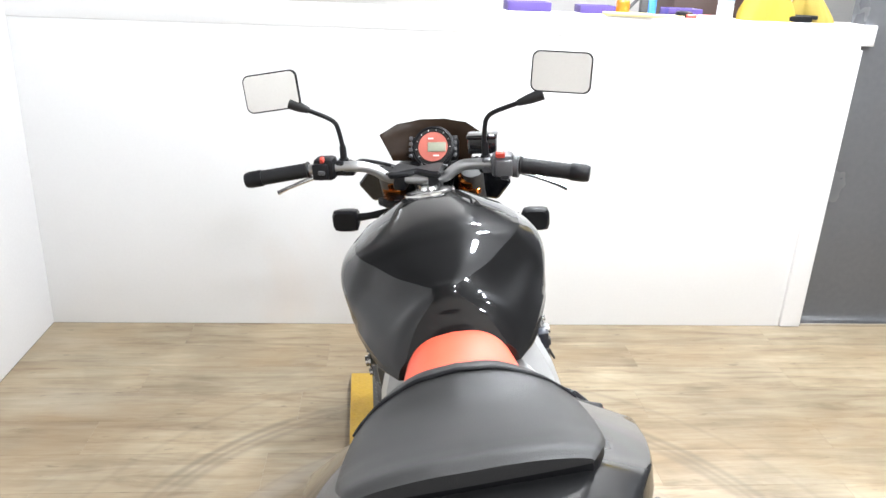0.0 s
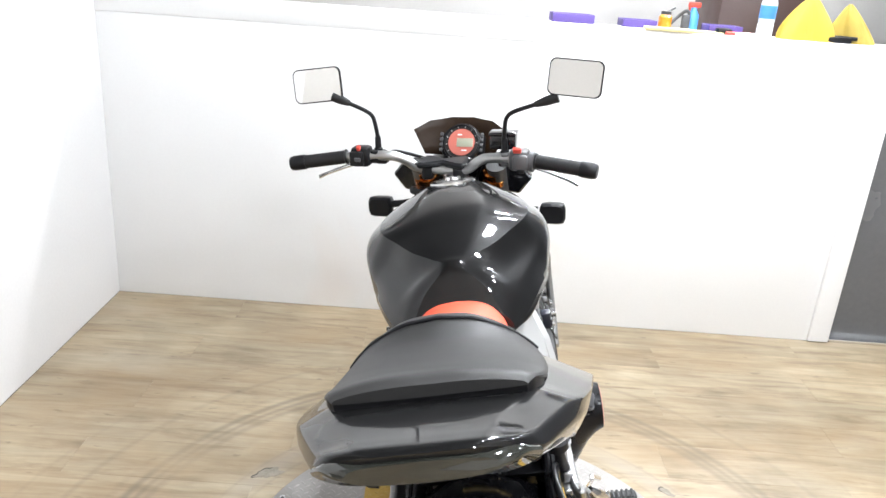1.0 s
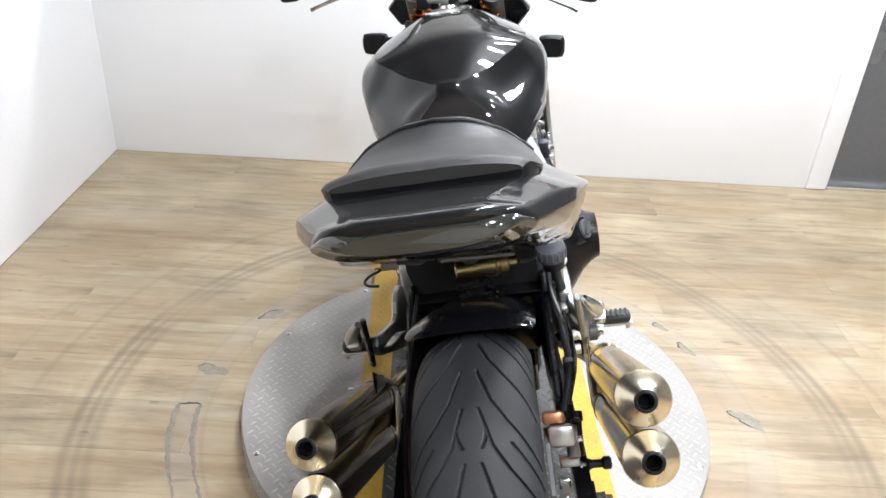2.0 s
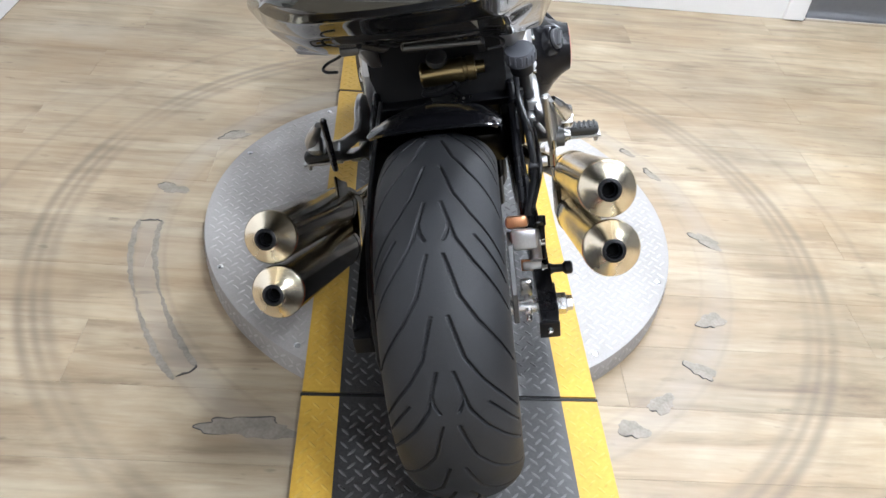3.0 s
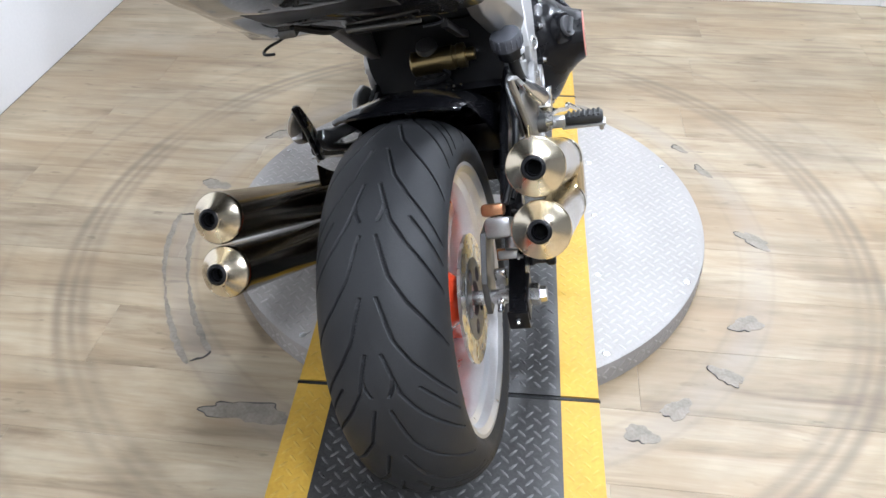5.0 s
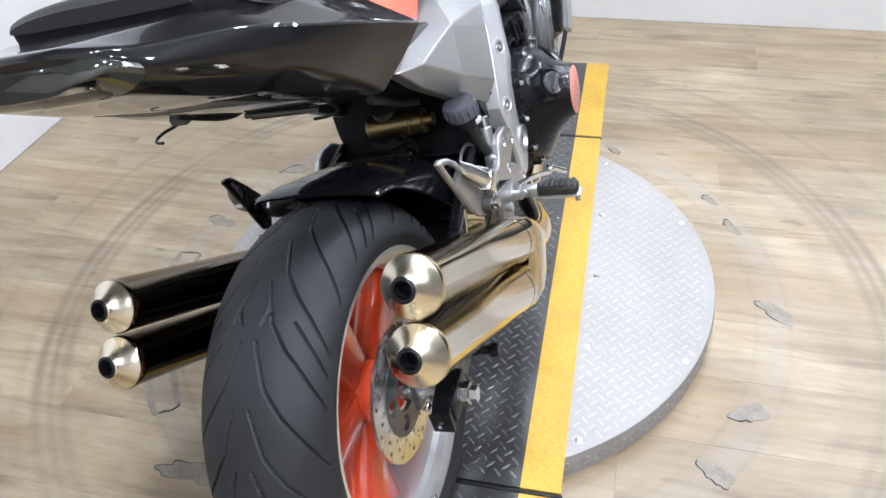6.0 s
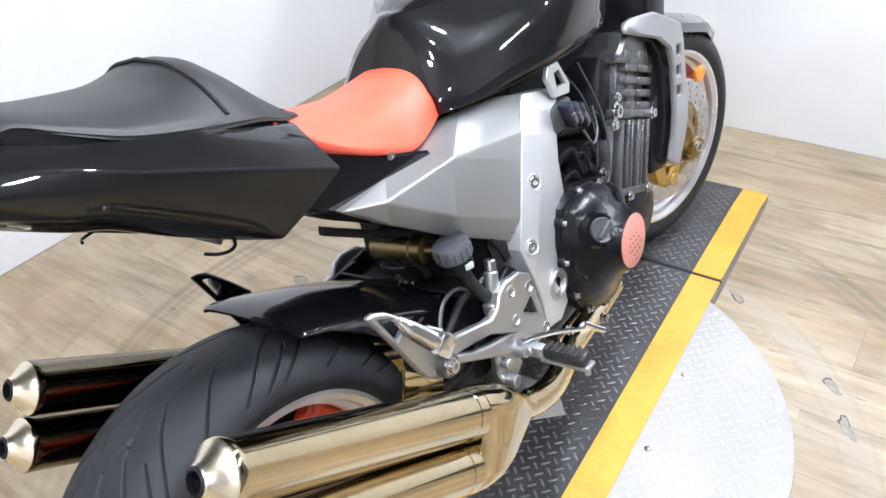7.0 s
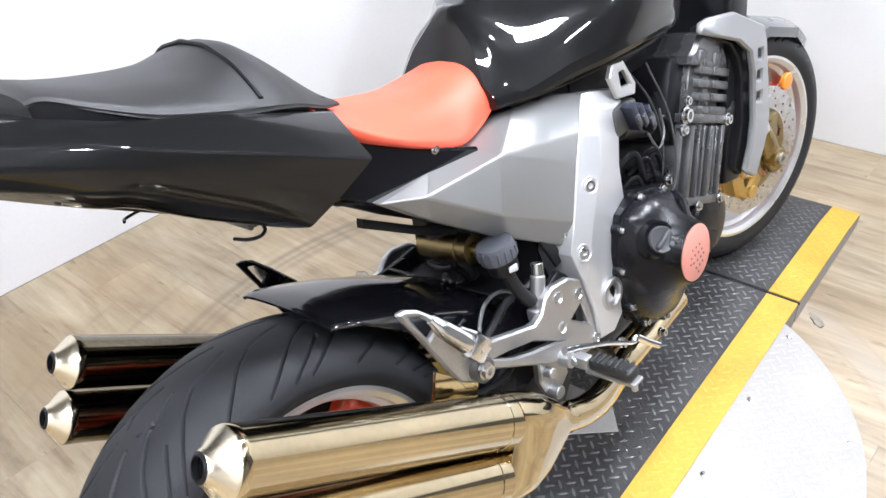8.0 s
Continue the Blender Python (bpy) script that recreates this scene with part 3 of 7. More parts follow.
LANE_Z, DISC_Z, PITCH = 0.068, 0.064, 0.0215
turntable = thing("turntable", pose(0, 0, 0), "round aluminium tread-plate turntable with a black and yellow lane", "turntable")
disc = part("disc", lathe((0, 0.61, 0), (0, 0.61, 1), [(0.0, 0.606), (0.056, 0.606), (0.0625, 0.6045), (DISC_Z, 0.601)], 160), M_PLATE, turntable, "silver tread-plate disc")


def grid(x0, x1, y0, y1, keep):
    """Places of the lugs: rows that lean one way and the other by turns, each shifted by half a step."""
    out = []
    q = PITCH / math.sqrt(2)
    for row in range(math.ceil(y0 / q), math.floor(y1 / q) + 1):
        for col in range(math.ceil(x0 / (2 * q)) - 1, math.floor(x1 / (2 * q)) + 2):
            x, y = (2 * col + row % 2) * q, row * q
            if x0 <= x <= x1 and keep(x, y):
                out.append((x, y, radians(45 if row % 2 else -45)))
    return out


def on_disc(x, y):
    return abs(x) > 0.319 and math.hypot(x, y - 0.61) < 0.588


lug_part("tread_relief", grid(-0.6, 0.6, 0, 1.22, on_disc), lambda x, y: (x, y, DISC_Z), M_LUG, turntable, h=0.0019)
skirt = []
for i in range(int(2 * math.pi * 0.606 / PITCH)):
    for j in range(1, 3):
        skirt.append((i * PITCH, 0.002 + j * 0.0195, radians(45 if (i + j) % 2 else -45)))


def on_skirt(s, z):
    a = s / 0.606
    return (0.606 * math.cos(a), 0.61 + 0.606 * math.sin(a), z, math.cos(a), math.sin(a))


lug_part("skirt_relief", skirt, on_skirt, M_LUG, turntable)
for sx in (-1, 1):
    for x, y in ((0.533, 0.37), (0.533, 0.846), (0.332, 0.61), (0.328, 0.379), (0.328, 0.131), (0.33, 0.85), (0.328, 1.09)):
        part("screw", join(lathe((sx * x, y, DISC_Z), (sx * x, y, 1), [(0, 0.0075), (0.001, 0.0075), (0.0018, 0.0055)], 14)), M_STEEL, turntable)


def lane_section(name, y0, y1, zs, label):
    """One hinged length of the lane: a folded plate with black tread in the middle and yellow strips along its edges. zs: (y, z) along it."""
    def z_at(y):
        return float(np.interp(y, [a for a, _ in zs], [b for _, b in zs]))

    def strip(x0, x1, th=0.006):
        rings = []
        for y, z in zs:
            rings.append([V(x0, y, z - th), V(x1, y, z - th), V(x1, y, z), V(x0, y, z)])
        return loft(rings)

    body = part(name, strip(-0.2292, 0.2292), M_LANE, turntable, label)
    for sx in (-1, 1):
        yel = part("yellow_strip", strip(*sorted((sx * 0.2292, sx * 0.305))), M_YELLOW, body, "worn yellow painted edge strip")
        bm = loft([[V(sx * 0.3045, y, 0.0), V(sx * 0.2985, y, 0.0), V(sx * 0.2985, y, z - 0.006), V(sx * 0.3045, y, z - 0.006)] for y, z in zs])
        part("side_plate", bm, M_PLATE, body, "bare aluminium side plate")
        x0, x1 = sorted((sx * 0.24, sx * 0.294))
        lug_part("yellow_relief", grid(x0, x1, y0 + 0.012, y1 - 0.012, lambda x, y: True), lambda x, y: (x, y, z_at(y)), M_YELLOWWORN, body)
    lug_part("black_relief", grid(-0.222, 0.222, y0 + 0.012, y1 - 0.012, lambda x, y: True), lambda x, y: (x, y, z_at(y)), M_LANEWORN, body)
    return body


lane_section("middle_lane", 0.006, 1.214, [(0.006, LANE_Z), (1.214, LANE_Z)], "black tread-plate lane across the turntable")
lane_section("rear_ramp", -0.95, -0.006, [(-0.95, 0.012), (-0.445, LANE_Z), (-0.006, LANE_Z)], "black tread-plate ramp hinged to the lane")
lane_section("front_ramp", 1.226, 1.745, [(1.226, LANE_Z), (1.62, LANE_Z - 0.012), (1.745, 0.04)], "black tread-plate ramp hinged to the lane")
for y in (0.0, 1.22):
    hinge = part("hinge", rod((-0.308, y, LANE_Z - 0.004), (0.308, y, LANE_Z - 0.004), 0.0038, 12), M_BLACK, turntable, "dark steel piano hinge")
    for x in np.arange(-0.308, 0.25, 0.1025):
        part("knuckle", rod((x, y, LANE_Z - 0.004), (x + 0.1, y, LANE_Z - 0.004), 0.0046, 12), M_BLACK, hinge)
# the loose plate under the side stand
solo("tread_plate", plate([(-0.20, 0.50), (0.052, 0.523), (0.15, 0.605), (0.098, 0.668), (-0.18, 0.66)], LANE_Z + 0.0025, LANE_Z + 0.0055, axis="z"), M_PLATE,
     "loose offcut of aluminium tread plate on the lane", "metal plate", m=pose(0, 0, 0))

# ---- motorcycle ----
LEAN_DEG, YAW_DEG, STEER_DEG = 12.0, -2.2, -14.0
BIKE = pose(0.04, -0.06, LANE_Z + 0.0035, 0, 0, YAW_DEG) @ pose(0, 0, 0, 0, -LEAN_DEG, 0)
AXIS = Vector((0, -0.407, 0.914)).normalized()
STEER = Matrix.Translation((0, 1.098, 0.95)) @ Matrix.Rotation(radians(STEER_DEG), 4, AXIS) @ Matrix.Translation((0, -1.098, -0.95))
bike = thing("motorcycle", BIKE, "gloss black naked motorcycle with red rider seat, on its side stand", "motorcycle")


def B(name, bm, material, parent=None, label="", sharp=32):
    return part(name, bm, material, parent or bike, label, sharp)


def S(name, bm, material, parent=None, label="", sharp=32):
    """A part that turns with the handlebar."""
    bm.transform(STEER)
    return part(name, bm, material, parent or bike, label, sharp)


def seg_dist(px, py, poly):
    best = np.full(px.shape, 9.0)
    for (ax, ay), (bx, by) in zip(poly, poly[1:]):
        dx, dy = bx - ax, by - ay
        t = np.clip(((px - ax) * dx + (py - ay) * dy) / (dx * dx + dy * dy), 0, 1)
        best = np.minimum(best, np.hypot(px - ax - t * dx, py - ay - t * dy))
    return best


def tyre_mesh(R, half, drop, bead, na, nv, units, grooves, width=0.0019, depth=0.006, phase=0.0):
    """A tyre with V grooves cut into its tread. grooves: lines of (round, across) with one unit round = 1 and the shoulder = 1."""
    phi = np.linspace(-1, 1, nv)
    ang = phi * radians(88)
    px, pr = half * np.sin(ang), R - drop * (1 - np.cos(ang))
    pitch = 2 * math.pi * R / units
    al = np.linspace(0, 2 * math.pi, na, endpoint=False)
    A, P = np.meshgrid(al, phi, indexing="ij")
    u = ((A - phase) / (2 * math.pi) * units) % 1.0
    cut = np.zeros_like(A)
    for line in grooves:
        pts = [(a * pitch, b * half * 1.25) for a, b in line]
        for k in (-1, 0, 1):
            d = seg_dist((u + k) * pitch, np.abs(P) * half * 1.25, pts)
            cut = np.maximum(cut, np.clip((width - d) / 0.0008, 0, 1))
    rad = pr[None, :] - depth * cut
    X = np.broadcast_to(px[None, :], A.shape)
    verts = np.stack([X, rad * np.cos(A), rad * np.sin(A)], -1)
    # sidewalls down to the bead
    low = R - drop
    sides = [(half * 0.985, low - 0.3 * (low - bead - 0.006)), (half * 0.945, low - 0.65 * (low - bead - 0.006)), (half * 0.915, bead + 0.007), (half * 0.90, bead + 0.003)]
    cols = [np.stack([np.full(na, -x), r * np.cos(al), r * np.sin(al)], -1) for x, r in reversed(sides)]
    cole = [np.stack([np.full(na, x), r * np.cos(al), r * np.sin(al)], -1) for x, r in sides]
    allv = np.concatenate([np.stack(cols, 1), verts, np.stack(cole, 1)], 1)
    m = allv.shape[1]
    idx = np.arange(na * m).reshape(na, m)
    nx = np.roll(idx, -1, 0)
    quads = np.stack([idx[:, :-1], idx[:, 1:], nx[:, 1:], nx[:, :-1]], -1).reshape(-1, 4)
    me = bpy.data.meshes.new("tyre")
    me.from_pydata(allv.reshape(-1, 3).tolist(), [], quads.tolist())
    me.polygons.foreach_set("use_smooth", [True] * len(me.polygons))
    return me


def long_groove(u):
    return [(u, 0.08), (u + 0.24, 0.20), (u + 0.38, 0.36), (u + 0.68, 0.84)]


GROOVES = [
    long_groove(0.14), long_groove(0.49), long_groove(0.80),
    [(0.02, 0.40), (0.30, 0.84)],
    [(-0.06, 0.15), (0.0, 0.13), (0.05, 0.09)],
]


def wheel(name, centre, R, half, drop, bead, spokes, fine, phase, m, slim=1.0):
    """A cast wheel: polished rim ring, painted spokes and hub, tyre."""
    cen = Matrix.Translation(centre)

    def put(bm):
        bm.transform(m @ cen)
        return bm

    w = half * 0.905
    rim = part(name, put(ring_body((-w, 0, 0), (w, 0, 0), [(0, bead + 0.004), (0.004, bead + 0.006), (0.012, bead + 0.002), (0.022, bead - 0.002), (0.05, bead - 0.012),
               (2 * w - 0.05, bead - 0.012), (2 * w - 0.022, bead - 0.002), (2 * w - 0.012, bead + 0.002), (2 * w - 0.004, bead + 0.006), (2 * w, bead + 0.004),
               (2 * w, bead - 0.002), (2 * w - 0.002, bead - 0.005), (2 * w - 0.007, bead - 0.012), (2 * w - 0.010, bead - 0.013), (2 * w - 0.022, bead - 0.015), (2 * w - 0.030, bead - 0.024), (2 * w - 0.05, bead - 0.028), (0.05, bead - 0.028), (0.030, bead - 0.024), (0.022, bead - 0.015), (0.010, bead - 0.013), (0.007, bead - 0.012), (0.002, bead - 0.005), (0, bead - 0.002)], 96)), M_LIP, bike,
               "cast wheel with a polished rim and orange-red spokes")
    hub = part("hub", put(lathe((-0.07, 0, 0), (0.07, 0, 0), [(0, 0.028), (0.01, 0.034), (0.035, 0.052), (0.105, 0.052), (0.13, 0.034), (0.14, 0.028)], 32)), M_ORANGE, rim, "orange-red painted hub")
    for k in range(spokes):
        a = 2 * math.pi * k / spokes + 0.42
        rings = []
        for r, wd, th in ((0.035, 0.040, 0.034), (0.08, 0.046, 0.036), (0.14, 0.058, 0.034), (bead - 0.045, 0.072, 0.036), (bead - 0.020, 0.088, 0.044)):
            ring = []
            wd, th = wd * slim, th * slim
            for cx, cy in ((-0.7, -1), (0.7, -1), (1, -0.7), (1, 0.7), (0.7, 1), (-0.7, 1), (-1, 0.7), (-1, -0.7)):
                t = V(cx * th, r * math.cos(a) - cy * wd / 1 * math.sin(a), r * math.sin(a) + cy * wd * math.cos(a))
                ring.append(t)
            rings.append(ring)
        part("spoke", put(loft(rings)), M_ORANGE, rim, "orange-red enamelled spoke", 75)
    me = tyre_mesh(R, half, drop, bead, *fine, 8, GROOVES, phase=phase)
    me.transform(m @ cen)
    me.materials.append(M_TYRE)
    t = new("tyre", me)
    t.parent = rim
    tagged(t, "black rubber tyre with V-shaped grooves")
    return rim


M_TYRE = mat("tyre rubber", (0.0150, 0.0156, 0.0172), 0.58, spec=0.30, var=0.22, scale=10, fine=420, bump=0.12, rvar=0.1)
I4 = Matrix.Identity(4)
rear = wheel("rear_wheel", (0, 0, 0.311), 0.311, 0.096, 0.064, 0.2255, 5, (1900, 190), radians(113), I4, 0.78)
front = wheel("front_wheel", (0, 1.42, 0.300), 0.300, 0.060, 0.052, 0.2245, 5, (420, 60), 0.3, STEER, 0.45)


def brake_disc(p0, r0, r1, m, parent, carrier, n_holes):
    """A drilled brake disc about the x axis at p0."""
    holes = [circle2(0, 0, r0, 48)]
    for k in range(n_holes):
        for j, (fr, off) in enumerate(((0.22, 0), (0.5, 0.33), (0.78, 0.66))):
            a = 2 * math.pi * (k + off) / n_holes
            r = r0 + (r1 - r0) * fr
            holes.append(circle2(r * math.cos(a), r * math.sin(a), 0.0036, 8))
    bm = plate(circle2(0, 0, r1, 72), -0.0025, 0.0025, holes, "x", 0)
    bm.transform(m @ Matrix.Translation(p0))
    d = part("brake_disc", bm, M_STEEL, parent, "drilled steel brake disc")
    c = plate(circle2(0, 0, r0 + 0.004, 48), -0.004, 0.004, [circle2(0, 0, 0.03, 20)] + [circle2(r0 * 0.72 * math.cos(a), r0 * 0.72 * math.sin(a), r0 * 0.2, 14) for a in (0.3, 1.557, 2.81, 4.07, 5.33)], "x", 0.001)
    c.transform(m @ Matrix.Translation(p0))
    part("disc_carrier", c, carrier, d)
    return d


brake_disc((0.078, 0, 0.311), 0.066, 0.110, I4, rear, M_DARKSTEEL, 14)
for sx in (-1, 1):
    brake_disc((sx * 0.066, 1.42, 0.300), 0.104, 0.160, STEER, front, M_SHOCK, 20)

# rear axle, caliper, swingarm
def swing_arm(sx):
    """One arm, wider apart at the axle than at the pivot."""
    rows = ((-0.052, 0.158, 0.306, 0.016), (-0.04, 0.158, 0.309, 0.022), (0.1, 0.154, 0.33, 0.028), (0.3, 0.136, 0.365, 0.036), (0.47, 0.128, 0.40, 0.045), (0.56, 0.128, 0.41, 0.04))
    return loft([[V(sx * x + dx, y, z + dz) for dx, dz in ((-0.014, -h), (0.014, -h), (0.014, h), (-0.014, h))] for y, x, z, h in rows])


swing = B("swingarm", join(swing_arm(1), swing_arm(-1), box((0, 0.40, 0.40), (0.24, 0.08, 0.07), 0.012)), M_ENGINEB, label="black swingarm")
for sx in (1, -1):
    B("arm_brace", plate([(0.125, 0.355), (0.150, 0.405), (0.24, 0.452), (0.36, 0.492), (0.46, 0.500), (0.46, 0.44), (0.40, 0.43), (0.27, 0.402), (0.20, 0.38)], sx * 0.128, sx * 0.144, (), "x", 0.005), M_ENGINEB, swing, "black truss over the arm")
B("linkage", join(box((0.02, 0.47, 0.30), (0.19, 0.13, 0.10), 0.02, (-15, 0, 0)), plate([(0.36, 0.33), (0.50, 0.36), (0.56, 0.26), (0.50, 0.19), (0.42, 0.21)], 0.085, 0.105, (), "x", 0.004)), M_BLACK, swing, "black suspension linkage")
B("axle", join(rod((-0.18, 0, 0.311), (0.18, 0, 0.311), 0.0125), lathe((0.170, 0, 0.311), (0.22, 0, 0.311), [(0, 0.021), (0.004, 0.021), (0.0045, 0.0185), (0.020, 0.0185), (0.022, 0.014), (0.032, 0.0125)], 6)), M_STEEL, swing, "steel axle and nut")
for sx in (1, -1):
    B("axle_block", join(box((sx * 0.172, -0.004, 0.312), (0.006, 0.07, 0.044), 0.002), box((sx * 0.158, -0.054, 0.307), (0.034, 0.006, 0.036), 0.002)), M_BLACK, swing, "black chain adjuster block")
B("adjuster_bolt", rod((0.158, -0.066, 0.310), (0.158, -0.045, 0.310), 0.004, 6), M_STEEL, swing)
cal = B("rear_caliper", join(box((0.130, 0.090, 0.386), (0.046, 0.058, 0.036), 0.008, (-38, 0, 0)), rod((0.148, 0.105, 0.392), (0.148, 0.058, 0.362), 0.011), box((0.140, 0.062, 0.350), (0.034, 0.020, 0.016), 0.004, (-30, 0, 0))), M_CAST, label="silver rear brake caliper")
B("caliper_cap", box((0.120, 0.112, 0.408), (0.040, 0.030, 0.022), 0.007, (-38, 0, 0)), M_COPPER, cal, "copper-tinted caliper cap")
B("caliper_plug", box((0.136, 0.060, 0.352), (0.030, 0.008, 0.020), 0.002, (-30, 0, 0)), M_COPPER, cal, "copper-tinted plug")
B("caliper_pin", join(rod((0.163, 0.118, 0.402), (0.160, 0.064, 0.358), 0.006), rod((0.163, 0.110, 0.396), (0.163, 0.124, 0.407), 0.0085), tube([(0.152, 0.105, 0.400), (0.156, 0.098, 0.412), (0.163, 0.105, 0.404)], 0.004, 8)), M_BLACK, cal, "black slide pin and boot")
B("caliper_bracket", plate([(-0.02, 0.29), (0.03, 0.28), (0.11, 0.345), (0.115, 0.385), (0.06, 0.40), (-0.01, 0.35)], 0.100, 0.110), M_DARKSTEEL, cal)
B("chain_adjuster", join(box((0.126, 0.028, 0.329), (0.020, 0.012, 0.034), 0.003), box((0.126, -0.004, 0.310), (0.012, 0.03, 0.016), 0.003), rod((0.126, -0.03, 0.305), (0.126, 0.03, 0.315), 0.005)), M_STEEL, cal, "bright steel torque link")
B("spool", lathe((0.166, 0.098, 0.302), (0.22, 0.098, 0.302), [(0, 0.009), (0.008, 0.011), (0.014, 0.0075), (0.03, 0.0075), (0.035, 0.012), (0.045, 0.012), (0.048, 0.009)], 18), M_BLACK, swing, "black paddock stand bobbin")
B("caliper_bolt", join(bolt((0.154, 0.085, 0.378), (1, 0, 0), 0.007, 0.012), bolt((0.156, 0.055, 0.345), (1, 0, 0), 0.006, 0.010)), M_STEEL, cal)
B("brake_hose", join(tube([(0.140, 0.12, 0.412), (0.160, 0.19, 0.455), (0.158, 0.29, 0.475), (0.150, 0.36, 0.50), (0.16, 0.395, 0.515)], 0.0065, 10), tube([(0.150, 0.15, 0.40), (0.172, 0.22, 0.43), (0.176, 0.31, 0.42), (0.170, 0.37, 0.45)], 0.005, 10), box((0.160, 0.20, 0.450), (0.02, 0.02, 0.03), 0.004)), M_BLACK, label="black rear brake hose")
B("chain_guard", plate([(-0.10, 0.24), (-0.115, 0.33), (-0.07, 0.43), (0.0, 0.475), (0.12, 0.505), (0.42, 0.50), (0.46, 0.36), (0.3, 0.28), (0.1, 0.20)], -0.128, -0.120), M_BLACK, label="black chain guard")
B("chain", join(*[box((-0.112, 0.02 + 0.0175 * k, 0.375 + 0.0012 * k), (0.014, 0.012, 0.012), 0.003) for k in range(26)]), M_DARKSTEEL, label="steel drive chain")
B("sprocket", plate([(0.0 + (0.098 + 0.004 * (k % 2)) * math.cos(math.pi * k / 44), 0.311 + (0.098 + 0.004 * (k % 2)) * math.sin(math.pi * k / 44)) for k in range(88)], -0.116, -0.109, [circle2(0, 0.311, 0.05, 24)], "x", 0), M_DARKSTEEL, rear, "steel rear sprocket")

# hugger over the rear tyre
hug = []
for y, z, w, d in ((0.104, 0.619, 0.104, 0.006), (0.112, 0.623, 0.108, 0.010), (0.15, 0.618, 0.110, 0.022), (0.20, 0.603, 0.111, 0.048), (0.26, 0.574, 0.113, 0.080), (0.32, 0.541, 0.114, 0.105), (0.375, 0.508, 0.114, 0.11)):
    c = min(1, (y - 0.104) / 0.12)
    half_ring = [(0, z + 0.003), (w * 0.35, z + 0.0025 - 0.004 * c), (w * 0.7, z + 0.001 - 0.015 * c), (w * 0.9, z - 0.0015 - 0.028 * c), (w * 0.98, z - 0.005 - 0.038 * c), (w, z - max(d, 0.046 * c))]
    inner = [(max(a - 0.003, 0), h - 0.004) for a, h in half_ring]
    outer = [V(a, y, h) for a, h in half_ring]
    ring = [V(-p.x, p.y, p.z) for p in reversed(outer[1:])] + outer
    inn = [V(a, y, h) for a, h in inner]
    ring2 = [V(-p.x, p.y, p.z) for p in reversed(inn[1:])] + inn
    hug.append(ring + list(reversed(ring2)))
hugger = B("hugger", loft(hug), M_GLOSSBLACK, label="gloss black rear hugger", sharp=42)
B("hugger_front", loft([[V(x, y, z) for x in (left, -0.06, 0.06, 0.130)] + [V(x, y + 0.006, z) for x in (0.130, 0.06, -0.06, left)] for y, z, left in ((0.37, 0.506, -0.118), (0.40, 0.476, -0.118), (0.455, 0.475, -0.130), (0.476, 0.52, -0.146), (0.480, 0.60, -0.146))]), M_BLACK, hugger, "black inner mudguard")
for k in range(3):
    B("rivet", lathe((0.03 + 0.014 * k, 0.365, 0.517 + 0.001 * k), (0.03 + 0.014 * k, 0.33, 0.62), [(0, 0.003), (0.003, 0.002)], 8), M_STEEL, hugger)

# shock absorber and its canister
shock = B("shock", join(lathe((0.0, 0.46, 0.40), (0.0, 0.40, 0.60), [(0, 0.02), (0.02, 0.03), (0.05, 0.03), (0.055, 0.024), (0.16, 0.024), (0.2, 0.02)], 24)), M_DARKSTEEL, label="rear shock absorber")
B("canister", lathe((-0.035, 0.40, 0.556), (0.079, 0.405, 0.560), [(0, 0.019), (0.004, 0.0235), (0.082, 0.0235), (0.084, 0.021), (0.090, 0.021), (0.092, 0.0235), (0.106, 0.0235), (0.108, 0.012), (0.124, 0.012)], 36), M_SHOCK, shock, "bronze anodised shock canister")
B("spring", tube([(0.034 * math.cos(a), 0.455 - 0.0035 * a, 0.42 + 0.0062 * a + 0.034 * math.sin(a) * 0.3) for a in np.arange(0, 20, 0.5)], 0.006, 8, 2), M_BLACK, shock, "black coil spring")

